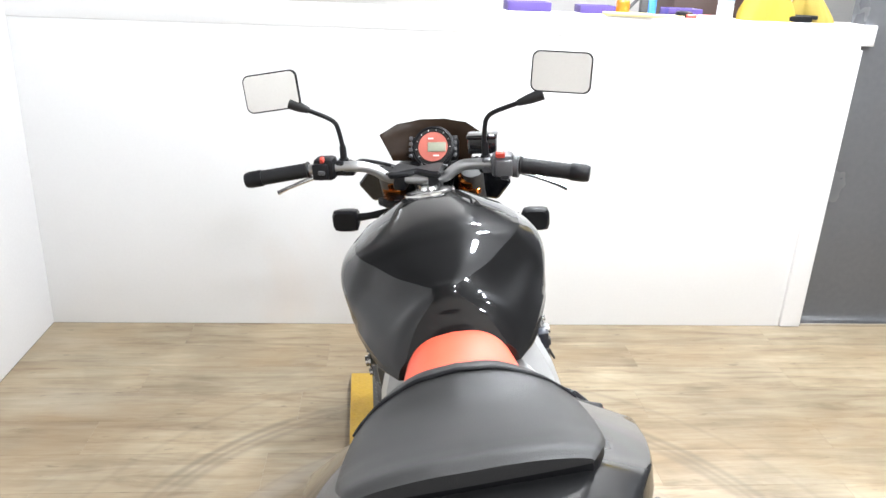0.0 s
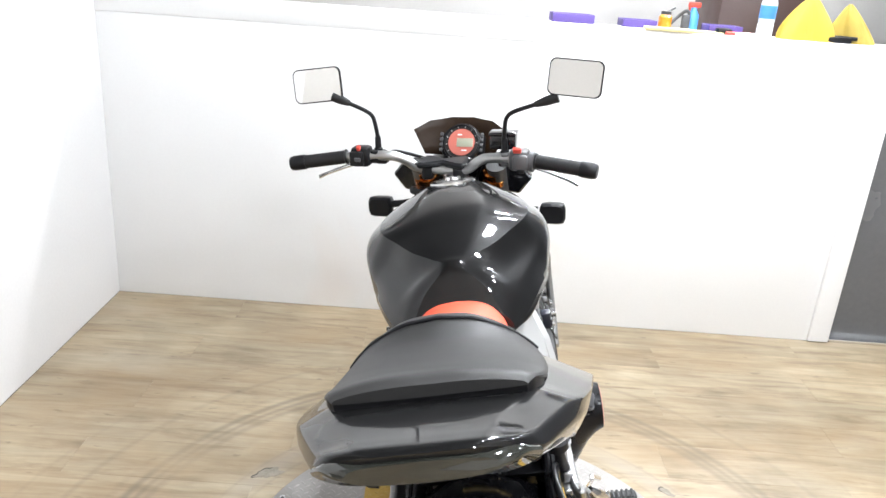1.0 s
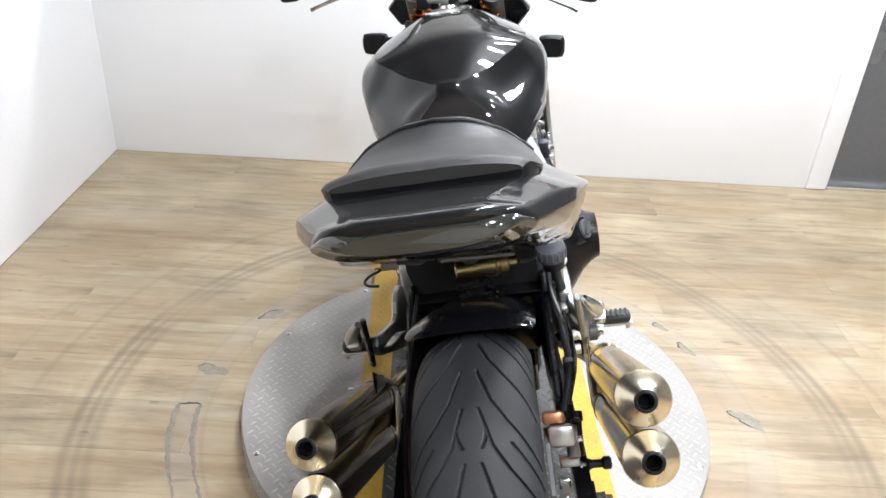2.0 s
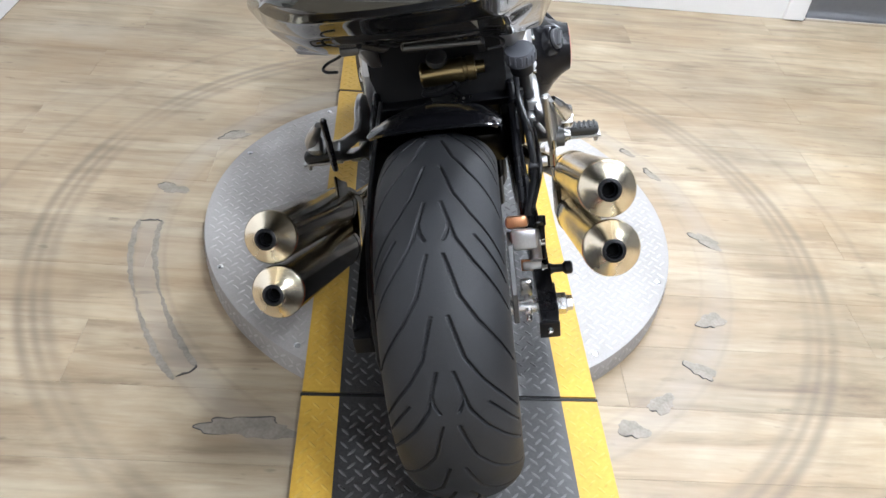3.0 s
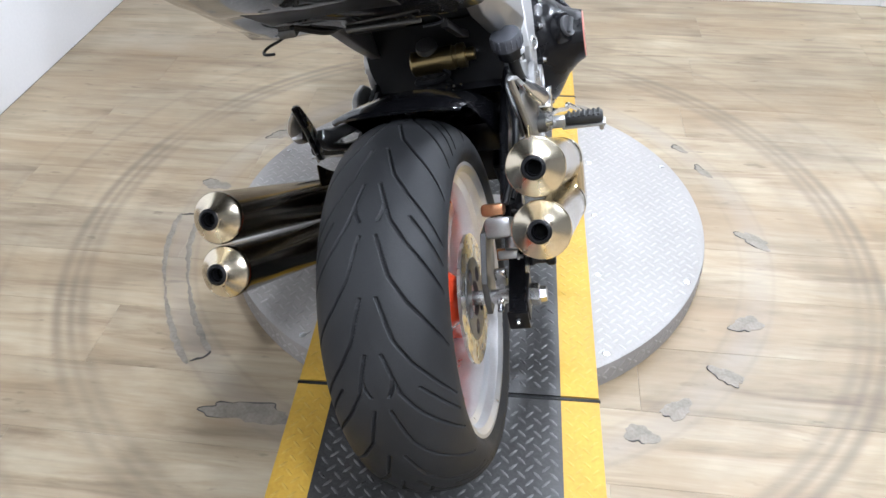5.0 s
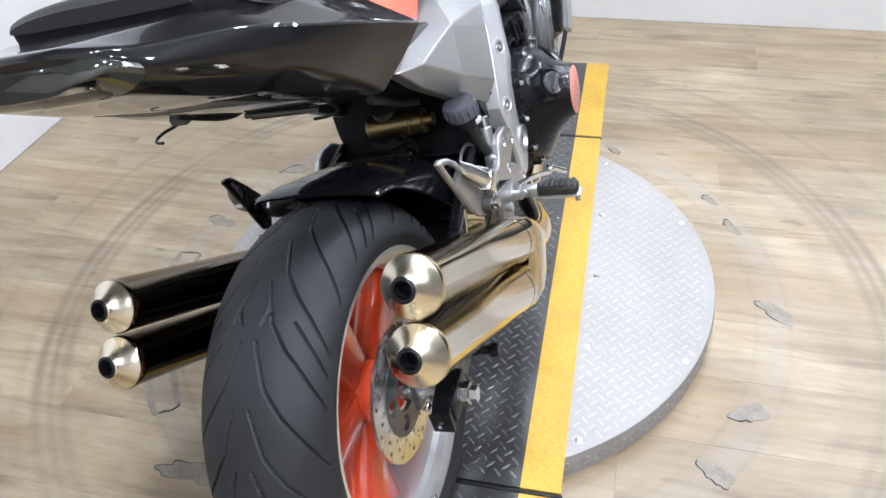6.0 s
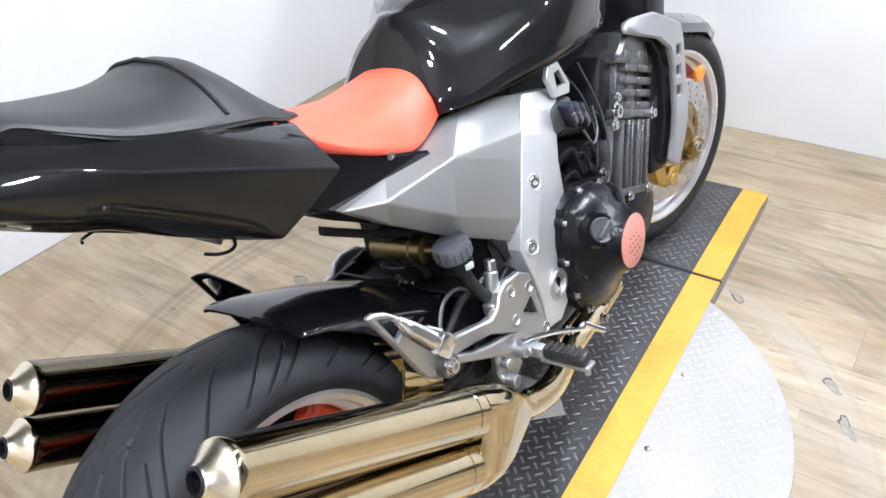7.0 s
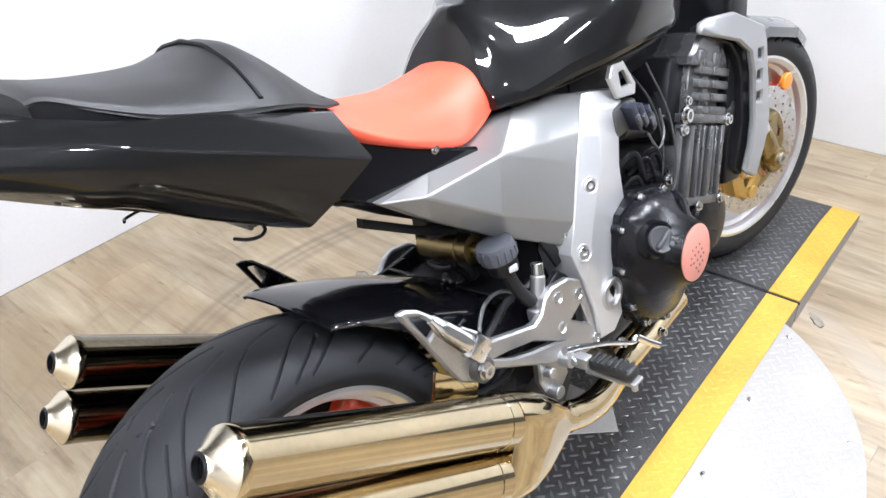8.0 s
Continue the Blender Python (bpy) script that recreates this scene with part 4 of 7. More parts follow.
# exhaust
def silencer_pair(tip, side, label, metal):
    """Two stacked cans with turned end cones, their collector and the pipe to the engine."""
    d = Vector((0, 0.843, -0.538)).normalized()
    down = Vector((0, -0.538, -0.843)) * 0.0785
    if side < 0:
        d = Vector((0.02, 0.843, -0.538)).normalized()
    holder = B("silencer", lathe(tip + d * 0.021, tip + d, [(0, 0.0372), (0.002, 0.0382), (0.010, 0.0382), (0.011, 0.0376), (0.400, 0.0376), (0.401, 0.0384), (0.421, 0.0384), (0.4225, 0.0372), (0.425, 0.0372)], 48), metal, label=label)
    for k in (0, 1):
        p = tip + down * k
        if k:
            B("lower_can", lathe(p + d * 0.021, p + d, [(0, 0.0372), (0.002, 0.0382), (0.010, 0.0382), (0.011, 0.0376), (0.400, 0.0376), (0.401, 0.0384), (0.421, 0.0384), (0.4225, 0.0372), (0.425, 0.0372)], 48), metal, holder)
        cone = B("end_cone", lathe((0, 0, 0), (0, 0, 1), [(-0.002, 0.0155), (0.0, 0.0172), (0.003, 0.0182), (0.0185, 0.0352), (0.0215, 0.0374), (0.024, 0.0365)], 64, caps=False), M_CONE, holder, "turned champagne-coloured end cone")
        cone.matrix_local = Matrix.Translation(p) @ d.to_track_quat("Z", "Y").to_matrix().to_4x4()
        B("outlet_ring", ring_body(p - d * 0.004, p + d, [(0, 0.0125), (0.002, 0.0152), (0.02, 0.0155), (0.03, 0.0125), (0.03, 0.0110), (0, 0.0110)], 32), M_BLACK, holder, "black outlet sleeve")
        # shallow black plug: the darkness of a deep outlet as colour
        B("outlet_plug", lathe(p + d * 0.002, p + d, [(0, 0.0108), (0.018, 0.0105), (0.018, 0.0)], 24, False), M_HOLE, holder, "black plug standing in for the outlet's darkness")
        B("inner_ring", ring_body(p + d * 0.003, p + d, [(0, 0.0086), (0.0008, 0.0098), (0.012, 0.0098), (0.012, 0.0086)], 32), M_BLACK, holder)
    # collector: from two circles to one pipe
    rings = []
    u = down.normalized()
    w = d.cross(u).normalized()
    for s, rr, sep, low, waist in ((0.4445, 0.0384, 1.0, 0.5, 0.34), (0.462, 0.0388, 1.0, 0.5, 0.12), (0.500, 0.0375, 0.92, 0.47, 0), (0.530, 0.034, 0.70, 0.40, 0), (0.556, 0.029, 0.38, 0.28, 0), (0.580, 0.0245, 0.0, 0.16, 0), (0.60, 0.0238, 0.0, 0.12, 0)):
        c = tip + d * s + down * low
        hs = 0.0785 * sep / 2
        ring = []
        for k in range(40):
            a = 2 * math.pi * k / 40
            cu = math.cos(a)
            ring.append(c + u * (math.copysign(hs, cu) * min(1, abs(cu) * 6) + rr * cu) + w * rr * math.sin(a) * (1 - waist * max(0, 1 - abs(cu) * 2.2)))
        rings.append(ring)
    B("collector", loft(rings), metal, holder, "tapered exhaust collector", sharp=50)
    e = tip + d * 0.597 + down * 0.12
    B("link_pipe", tube([e, e + Vector((-side * 0.006, 0.05, -0.028)), e + Vector((-side * 0.022, 0.115, -0.058)), e + Vector((-side * 0.055, 0.205, -0.095)), e + Vector((-side * 0.09, 0.305, -0.128)), e + Vector((-side * 0.10, 0.41, -0.134)), e + Vector((-side * 0.11, 0.53, -0.138))], 0.0232, 20), metal, holder)
    B("hanger", plate([(tip.y + 0.318, tip.z - 0.128), (tip.y + 0.35, tip.z - 0.16), (tip.y + 0.385, tip.z - 0.19), (tip.y + 0.372, tip.z - 0.225), (tip.y + 0.30, tip.z - 0.17)], side * 0.192, side * 0.197), metal, holder)
    return holder


silencer_pair(Vector((0.2345, -0.147, 0.659)), 1, "twin stacked champagne-coloured silencers with turned cones", M_GOLD)
# the left cans get the copy with dark reflections in its colour
silencer_pair(Vector((-0.2285, -0.130, 0.619)), -1, "twin stacked silencers, steel darkened for reflections, with champagne cones", M_GOLDDARK)

# tail fairing
TAIL = [
    [(0, 0.235, 0.860), (0.125, 0.190, 0.870), (0.216, 0.158, 0.833), (0.197, 0.120, 0.806), (0.174, 0.083, 0.781), (0.130, 0.080, 0.775), (0, 0.08, 0.778)],
    [(0, 0.100, 0.905), (0.136, 0.100, 0.905), (0.209, 0.100, 0.861), (0.194, 0.085, 0.826), (0.174, 0.060, 0.803), (0.130, 0.055, 0.790), (0, 0.055, 0.790)],
    [(0, 0.030, 0.926), (0.139, 0.030, 0.932), (0.199, 0.030, 0.893), (0.188, 0.012, 0.866), (0.172, -0.005, 0.850), (0.128, -0.005, 0.828), (0, -0.005, 0.825)],
    [(0, -0.050, 0.955), (0.128, -0.050, 0.957), (0.181, -0.050, 0.930), (0.177, -0.060, 0.910), (0.164, -0.068, 0.893), (0.120, -0.062, 0.868), (0, -0.06, 0.865)],
    [(0, -0.100, 0.978), (0.114, -0.100, 0.977), (0.160, -0.100, 0.954), (0.166, -0.102, 0.932), (0.150, -0.105, 0.908), (0.112, -0.100, 0.886), (0, -0.10, 0.880)],
    [(0, -0.190, 1.000), (0.076, -0.190, 0.999), (0.118, -0.190, 0.986), (0.130, -0.190, 0.966), (0.114, -0.190, 0.948), (0.085, -0.190, 0.940), (0, -0.19, 0.938)],
    [(0, -0.222, 1.008), (0.070, -0.220, 1.007), (0.106, -0.214, 0.996), (0.118, -0.212, 0.978), (0.104, -0.214, 0.962), (0.075, -0.216, 0.955), (0, -0.218, 0.953)],
    [(0, -0.240, 1.012), (0.062, -0.238, 1.011), (0.093, -0.228, 1.003), (0.104, -0.226, 0.989), (0.092, -0.228, 0.976), (0.065, -0.231, 0.970), (0, -0.234, 0.968)],
    [(0, -0.247, 1.008), (0.054, -0.245, 1.007), (0.080, -0.236, 1.000), (0.090, -0.234, 0.989), (0.080, -0.236, 0.980), (0.055, -0.239, 0.976), (0, -0.242, 0.974)],
]


def shell_loft(sections, steps=6):
    """A left-right symmetric shell through sections of points, from the top middle to the bottom; its long lines stay creased."""
    lines = [spline([sec[c] for sec in sections], steps) for c in range(len(sections[0]))]
    rings = []
    for i in range(len(lines[0])):
        half = [line[i] for line in lines]
        rings.append(half + [V(-p.x, p.y, p.z) for p in reversed(half[1:-1])])
    return loft(rings)


tail = B("tail_fairing", soft_edges(shell_loft(TAIL), 9, 0.0045), M_PAINT, label="gloss black tail fairing with a sharp side crease", sharp=20)
LENS = []
for sec, back in ((TAIL[8], 0.013), (TAIL[8], 0.006), (TAIL[7], 0.003), (TAIL[6], 0.002)):
    k = 0.86 if back > 0.01 else 1.0
    b, c, d, e = sec[3], sec[4], sec[5], sec[6]
    mid = (b[2] + e[2]) / 2 + 0.004
    LENS.append((b[1] - back, [(x * k, mid + (z - mid) * k) for x, z in ((0, b[2] + 0.012), (b[0] * 0.82, b[2] + 0.009), (b[0] + 0.002, b[2] - 0.003), (c[0] + 0.002, c[2]), (d[0], d[2] - 0.002), (0, e[2] - 0.002))]))
B("taillight", sym_loft(LENS, 4, 3), M_SMOKE, tail, "smoked gloss taillight lens")
B("undertray", join(loft([[V(sx * w, y, z) for sx in (-1, 1)] + [V(sx * w * 0.9, y, z - 0.02) for sx in (1, -1)] for y, z, w in ((0.34, 0.765, 0.10), (0.2, 0.80, 0.11), (0.08, 0.802, 0.11), (0.0, 0.845, 0.10), (-0.1, 0.904, 0.09))])), M_BLACK, tail, "black undertray")
for x in (-0.07, -0.045, -0.01, 0.03, 0.06, 0.08):
    B("wire", tube([(x, 0.02 + 0.03 * math.sin(7 * x), 0.82), (x * 0.8 + 0.01, 0.08, 0.784 + 0.008 * math.cos(40 * x)), (x * 0.7, 0.2, 0.760), (x * 0.8, 0.3, 0.72)], 0.0045, 8), M_BLACK, tail, "black wire under the tail")
B("rear_loop", join(tube([(-0.09, 0.38, 0.70), (-0.095, 0.25, 0.766), (-0.085, 0.14, 0.792), (-0.05, 0.06, 0.806), (0.05, 0.06, 0.806), (0.085, 0.14, 0.792), (0.095, 0.25, 0.766), (0.09, 0.38, 0.70)], 0.009, 12), box((0.02, 0.1, 0.775), (0.09, 0.05, 0.02), 0.006)), M_BLACK, tail)
for sx, x, y, z in ((-1, -0.106, 0.012, 0.790), (1, 0.100, 0.046, 0.782)):
    B("hook", tube([(x - sx * 0.014, y + 0.026, z + 0.010), (x, y + 0.022, z + 0.003), (x + sx * 0.016, y + 0.015, z - 0.001), (x + sx * 0.021, y + 0.004, z - 0.003), (x + sx * 0.014, y - 0.008, z - 0.002), (x - sx * 0.002, y - 0.015, z)], 0.0021, 8), M_BLACK, tail, "black luggage hook")
    B("hook_mount", box((x - sx * 0.018, y + 0.022, z + 0.014), (0.026, 0.026, 0.012), 0.003), M_DARKSTEEL, tail)
B("bracket_bar", rod((-0.02, 0.065, 0.780), (0.09, 0.06, 0.780), 0.004, 12), M_DARKSTEEL, tail)

B("tail_brace", loft([[V(0.088 + a, y + b * 0.3, z + b) for a, b in ((-0.005, -0.006), (0.005, -0.006), (0.006, 0), (0.005, 0.006), (-0.005, 0.006), (-0.006, 0))] for y, z in ((0.204, 0.711), (0.212, 0.706), (0.30, 0.650), (0.36, 0.62))]), M_BLACK, tail, "black brace bar under the tail")

# pillion seat
PIL = [
    (0.225, [(0, 0.878), (0.03, 0.877), (0.06, 0.874), (0.085, 0.870), (0.094, 0.866), (0.085, 0.862), (0, 0.86)]),
    (0.19, [(0, 0.926), (0.04, 0.919), (0.075, 0.903), (0.100, 0.886), (0.110, 0.877), (0.10, 0.870), (0, 0.86)]),
    (0.155, [(0, 0.960), (0.045, 0.953), (0.085, 0.930), (0.114, 0.904), (0.124, 0.893), (0.112, 0.884), (0, 0.87)]),
    (0.12, [(0, 0.980), (0.05, 0.974), (0.095, 0.951), (0.126, 0.920), (0.136, 0.905), (0.122, 0.895), (0, 0.88)]),
    (0.06, [(0, 0.974), (0.053, 0.969), (0.102, 0.955), (0.133, 0.934), (0.142, 0.922), (0.128, 0.911), (0, 0.90)]),
    (-0.01, [(0, 0.983), (0.053, 0.981), (0.102, 0.971), (0.133, 0.955), (0.141, 0.945), (0.126, 0.936), (0, 0.928)]),
    (-0.06, [(0, 0.996), (0.048, 0.995), (0.097, 0.989), (0.127, 0.978), (0.134, 0.970), (0.120, 0.964), (0, 0.962)]),
    (-0.095, [(0, 1.008), (0.044, 1.008), (0.088, 1.003), (0.115, 0.996), (0.123, 0.990), (0.106, 0.986), (0, 0.985)]),
    (-0.110, [(0, 1.003), (0.039, 1.003), (0.079, 1.000), (0.106, 0.995), (0.113, 0.991), (0.101, 0.988), (0, 0.987)]),
]
pillion = B("pillion_seat", crease_loft(PIL, (4,), 6, 4), M_VINYL, label="black vinyl pillion seat with piped front edge", sharp=50)


def on_pad(x, y):
    """The height of the pillion pad at x, y."""
    rows = sorted((sec[0], float(np.interp(x, [p[0] for p in sec[1][:5]], [p[1] for p in sec[1][:5]]))) for sec in PIL)
    return float(np.interp(y, [r[0] for r in rows], [r[1] for r in rows]))


seam = [V(x, 0.106 - 0.25 * x * x, on_pad(abs(x), 0.106 - 0.25 * x * x) + 0.0036) for x in np.linspace(-0.134, 0.134, 25)]
B("piping", tube(seam, 0.0028, 8, 2), M_BLACK, pillion, "black piping")
B("seat_base", sym_loft([(y, [(0, z + 0.002), (w - 0.003, z + 0.004), (w - 0.002, z - 0.006), (w - 0.006, z - 0.024), (0, z - 0.034)]) for y, w, z in ((0.21, 0.092, 0.876), (0.12, 0.130, 0.899), (0.06, 0.142, 0.914), (-0.01, 0.139, 0.936), (-0.06, 0.134, 0.966), (-0.095, 0.124, 0.986), (-0.108, 0.114, 0.988))], 4, 1), M_BLACK, pillion, "black seat base")

# rider seat
RID = [
    (0.168, [(0, 0.886), (0.05, 0.886), (0.095, 0.884), (0.126, 0.878), (0.134, 0.872), (0.12, 0.862), (0, 0.85)]),
    (0.205, [(0, 0.872), (0.055, 0.870), (0.10, 0.862), (0.134, 0.848), (0.141, 0.838), (0.12, 0.826), (0, 0.82)]),
    (0.25, [(0, 0.855), (0.055, 0.851), (0.10, 0.838), (0.133, 0.820), (0.140, 0.809), (0.118, 0.80), (0, 0.79)]),
    (0.31, [(0, 0.838), (0.055, 0.833), (0.10, 0.816), (0.128, 0.793), (0.134, 0.779), (0.115, 0.77), (0, 0.76)]),
    (0.39, [(0, 0.824), (0.05, 0.817), (0.088, 0.797), (0.110, 0.766), (0.115, 0.747), (0.100, 0.738), (0, 0.73)]),
    (0.45, [(0, 0.824), (0.043, 0.819), (0.076, 0.804), (0.095, 0.780), (0.100, 0.752), (0.090, 0.742), (0, 0.735)]),
    (0.50, [(0, 0.828), (0.038, 0.824), (0.065, 0.812), (0.084, 0.790), (0.089, 0.768), (0.082, 0.758), (0, 0.755)]),
    (0.525, [(0, 0.830), (0.034, 0.827), (0.060, 0.817), (0.080, 0.799), (0.086, 0.785), (0.085, 0.775), (0, 0.77)]),
    (0.54, [(0, 0.824), (0.03, 0.822), (0.054, 0.815), (0.070, 0.806), (0.074, 0.802), (0.06, 0.798), (0, 0.795)]),
]
rider = B("rider_seat", sym_loft(RID, 6, 4), M_RED, label="coral red vinyl rider seat", sharp=60)
for sx in (1, -1):
    panel = B("under_seat_panel", plate([(0.150, 0.846), (0.200, 0.832), (0.255, 0.800), (0.32, 0.768), (0.41, 0.733), (0.40, 0.705), (0.30, 0.715), (0.20, 0.742), (0.135, 0.785), (0.12, 0.815)], sx * 0.108, sx * 0.128, (), "x", 0.004), M_GLOSSBLACK, label="gloss black panel under the rider seat")
    B("panel_bolt", bolt((sx * 0.128, 0.325, 0.765), (sx, 0, 0), 0.005, 0.005), M_STEEL, panel)
B("rail_fill", box((0, 0.34, 0.725), (0.2, 0.34, 0.07), 0.015, (-20, 0, 0)), M_BLACK)

# tank
TANK = [
    (0.484, [(0, 0.800), (0.046, 0.798), (0.090, 0.792), (0.100, 0.781), (0.105, 0.772), (0.107, 0.764), (0.100, 0.757), (0, 0.755)]),
    (0.505, [(0, 0.848), (0.030, 0.847), (0.062, 0.843), (0.092, 0.815), (0.111, 0.792), (0.122, 0.770), (0.113, 0.756), (0, 0.75)]),
    (0.526, [(0, 0.893), (0.008, 0.893), (0.017, 0.891), (0.072, 0.856), (0.112, 0.812), (0.136, 0.774), (0.126, 0.756), (0, 0.75)]),
    (0.555, [(0, 0.902), (0.020, 0.901), (0.041, 0.897), (0.088, 0.854), (0.126, 0.818), (0.150, 0.780), (0.138, 0.757), (0, 0.75)]),
    (0.600, [(0, 0.915), (0.042, 0.913), (0.084, 0.900), (0.115, 0.856), (0.148, 0.826), (0.168, 0.789), (0.152, 0.760), (0, 0.745)]),
    (0.655, [(0, 0.930), (0.058, 0.926), (0.122, 0.906), (0.145, 0.866), (0.174, 0.834), (0.185, 0.792), (0.166, 0.760), (0, 0.74)]),
    (0.700, [(0, 0.942), (0.066, 0.937), (0.155, 0.914), (0.178, 0.876), (0.197, 0.841), (0.196, 0.795), (0.172, 0.760), (0, 0.737)]),
    (0.765, [(0, 0.950), (0.070, 0.944), (0.166, 0.913), (0.198, 0.882), (0.209, 0.846), (0.200, 0.796), (0.174, 0.758), (0, 0.735)]),
    (0.860, [(0, 0.955), (0.068, 0.949), (0.150, 0.914), (0.192, 0.876), (0.201, 0.841), (0.190, 0.795), (0.167, 0.750), (0, 0.735)]),
    (0.925, [(0, 0.952), (0.060, 0.946), (0.130, 0.908), (0.168, 0.866), (0.178, 0.838), (0.170, 0.798), (0.152, 0.752), (0, 0.74)]),
    (0.980, [(0, 0.938), (0.050, 0.931), (0.100, 0.893), (0.138, 0.855), (0.148, 0.832), (0.142, 0.800), (0.124, 0.762), (0, 0.75)]),
    (1.015, [(0, 0.906), (0.032, 0.902), (0.066, 0.876), (0.094, 0.850), (0.102, 0.832), (0.098, 0.808), (0.082, 0.785), (0, 0.78)]),
]
tank = B("fuel_tank", crease_loft(TANK, (2, 5), 8, 4), M_PAINT, label="gloss black sculpted fuel tank", sharp=22)
B("filler_cap", join(lathe((0, 0.935, 0.944), (0.0, 0.945, 1.0), [(0, 0.056), (0.006, 0.056), (0.009, 0.048), (0.010, 0.02), (0.016, 0.018), (0.017, 0.0)], 36)), M_POLISH, tank, "polished filler cap")
B("tank_edge", tube([(0.113, 0.505, 0.757), (0.150, 0.6, 0.758), (0.170, 0.7, 0.758), (0.168, 0.82, 0.750), (0.150, 0.93, 0.75)], 0.004, 8), M_BLACK, tank)

# side covers and frame spars
def side_cover(sx):
    """The faceted side cover: a bright upper facet, a tall middle one and a lower one that turns under."""
    rim = [(0.144, 0.203, 0.746), (0.130, 0.300, 0.741), (0.111, 0.403, 0.733), (0.100, 0.524, 0.748), (0.122, 0.590, 0.742), (0.143, 0.636, 0.727), (0.164, 0.592, 0.680),
           (0.172, 0.561, 0.645), (0.177, 0.524, 0.562), (0.160, 0.513, 0.522), (0.146, 0.381, 0.607), (0.140, 0.280, 0.682)]
    ridge = [(0.158, 0.262, 0.728), (0.163, 0.409, 0.722), (0.176, 0.372, 0.650)]
    bm = bmesh.new()
    r = [bm.verts.new((sx * x, y, z)) for x, y, z in rim]
    m, u, q = [bm.verts.new((sx * x, y, z)) for x, y, z in ridge]
    for f in ((r[0], r[1], m), (r[1], r[2], u, m), (r[2], r[3], u), (r[3], r[4], r[5], r[6], u), (r[6], r[7], u), (m, u, q), (u, r[7], r[8], q), (r[0], m, r[11]), (m, q, r[10], r[11]), (q, r[8], r[9], r[10])):
        bm.faces.new(f)
    back = [bm.verts.new((sx * (x - 0.022), y, z)) for x, y, z in rim]
    for i in range(12):
        j = (i + 1) % 12
        bm.faces.new((r[i], r[j], back[j], back[i]))
    bm.faces.new(back)
    bmesh.ops.recalc_face_normals(bm, faces=bm.faces)
    bmesh.ops.bevel(bm, geom=list(bm.edges), offset=0.0025, segments=2, profile=0.5, affect="EDGES")
    return bm


for sx in (1, -1):
    cover = side_cover(sx)
    if sx < 0:
        bmesh.ops.translate(cover, vec=(0.018, 0, 0), verts=cover.verts)
    c = B("side_cover", cover, M_SILVER, label="silver-grey faceted side cover", sharp=11)
    B("screw", bolt((sx * 0.163 + (0.018 if sx < 0 else 0), 0.510, 0.545), (sx, 0, 0), 0.006, 0.006), M_STEEL, c)


def spar(sx):
    """The pressed frame spar: a narrow bright face turned to the rear, a wide flank ahead of it, and the pivot plate below."""
    outer = [(0.143, 0.639, 0.726), (0.152, 0.617, 0.707), (0.163, 0.589, 0.677), (0.172, 0.560, 0.634), (0.176, 0.540, 0.596), (0.179, 0.520, 0.558), (0.181, 0.499, 0.515), (0.184, 0.510, 0.466), (0.186, 0.522, 0.402), (0.186, 0.524, 0.344)]
    crest = [(0.152, 0.657, 0.723), (0.163, 0.640, 0.699), (0.178, 0.623, 0.664), (0.187, 0.600, 0.617), (0.190, 0.573, 0.580), (0.191, 0.551, 0.541), (0.190, 0.533, 0.496), (0.188, 0.514, 0.465), (0.190, 0.526, 0.402), (0.190, 0.528, 0.345)]
    inner = [(0.140, 0.738, 0.698), (0.160, 0.726, 0.672), (0.164, 0.695, 0.634), (0.168, 0.679, 0.587), (0.170, 0.676, 0.531), (0.173, 0.644, 0.494), (0.176, 0.623, 0.457), (0.179, 0.611, 0.402), (0.182, 0.606, 0.345), (0.182, 0.576, 0.326)]
    n = len(outer)
    bm = bmesh.new()
    A, C, D = [[bm.verts.new((sx * x, y, z)) for x, y, z in line] for line in (outer, crest, inner)]
    E1, F = [[bm.verts.new((sx * 0.115, y, z)) for x, y, z in line] for line in (outer, inner)]
    for a, b in ((A, C), (C, D), (D, F), (F, E1), (E1, A)):
        for i in range(n - 1):
            bm.faces.new((a[i], a[i + 1], b[i + 1], b[i]))
    for i in (0, n - 1):
        bm.faces.new((A[i], C[i], D[i], F[i], E1[i]))
    bmesh.ops.recalc_face_normals(bm, faces=bm.faces)
    bmesh.ops.bevel(bm, geom=[e for e in bm.edges if e.calc_face_angle(0) > radians(9)], offset=0.0018, segments=2, profile=0.5, affect="EDGES")
    return bm


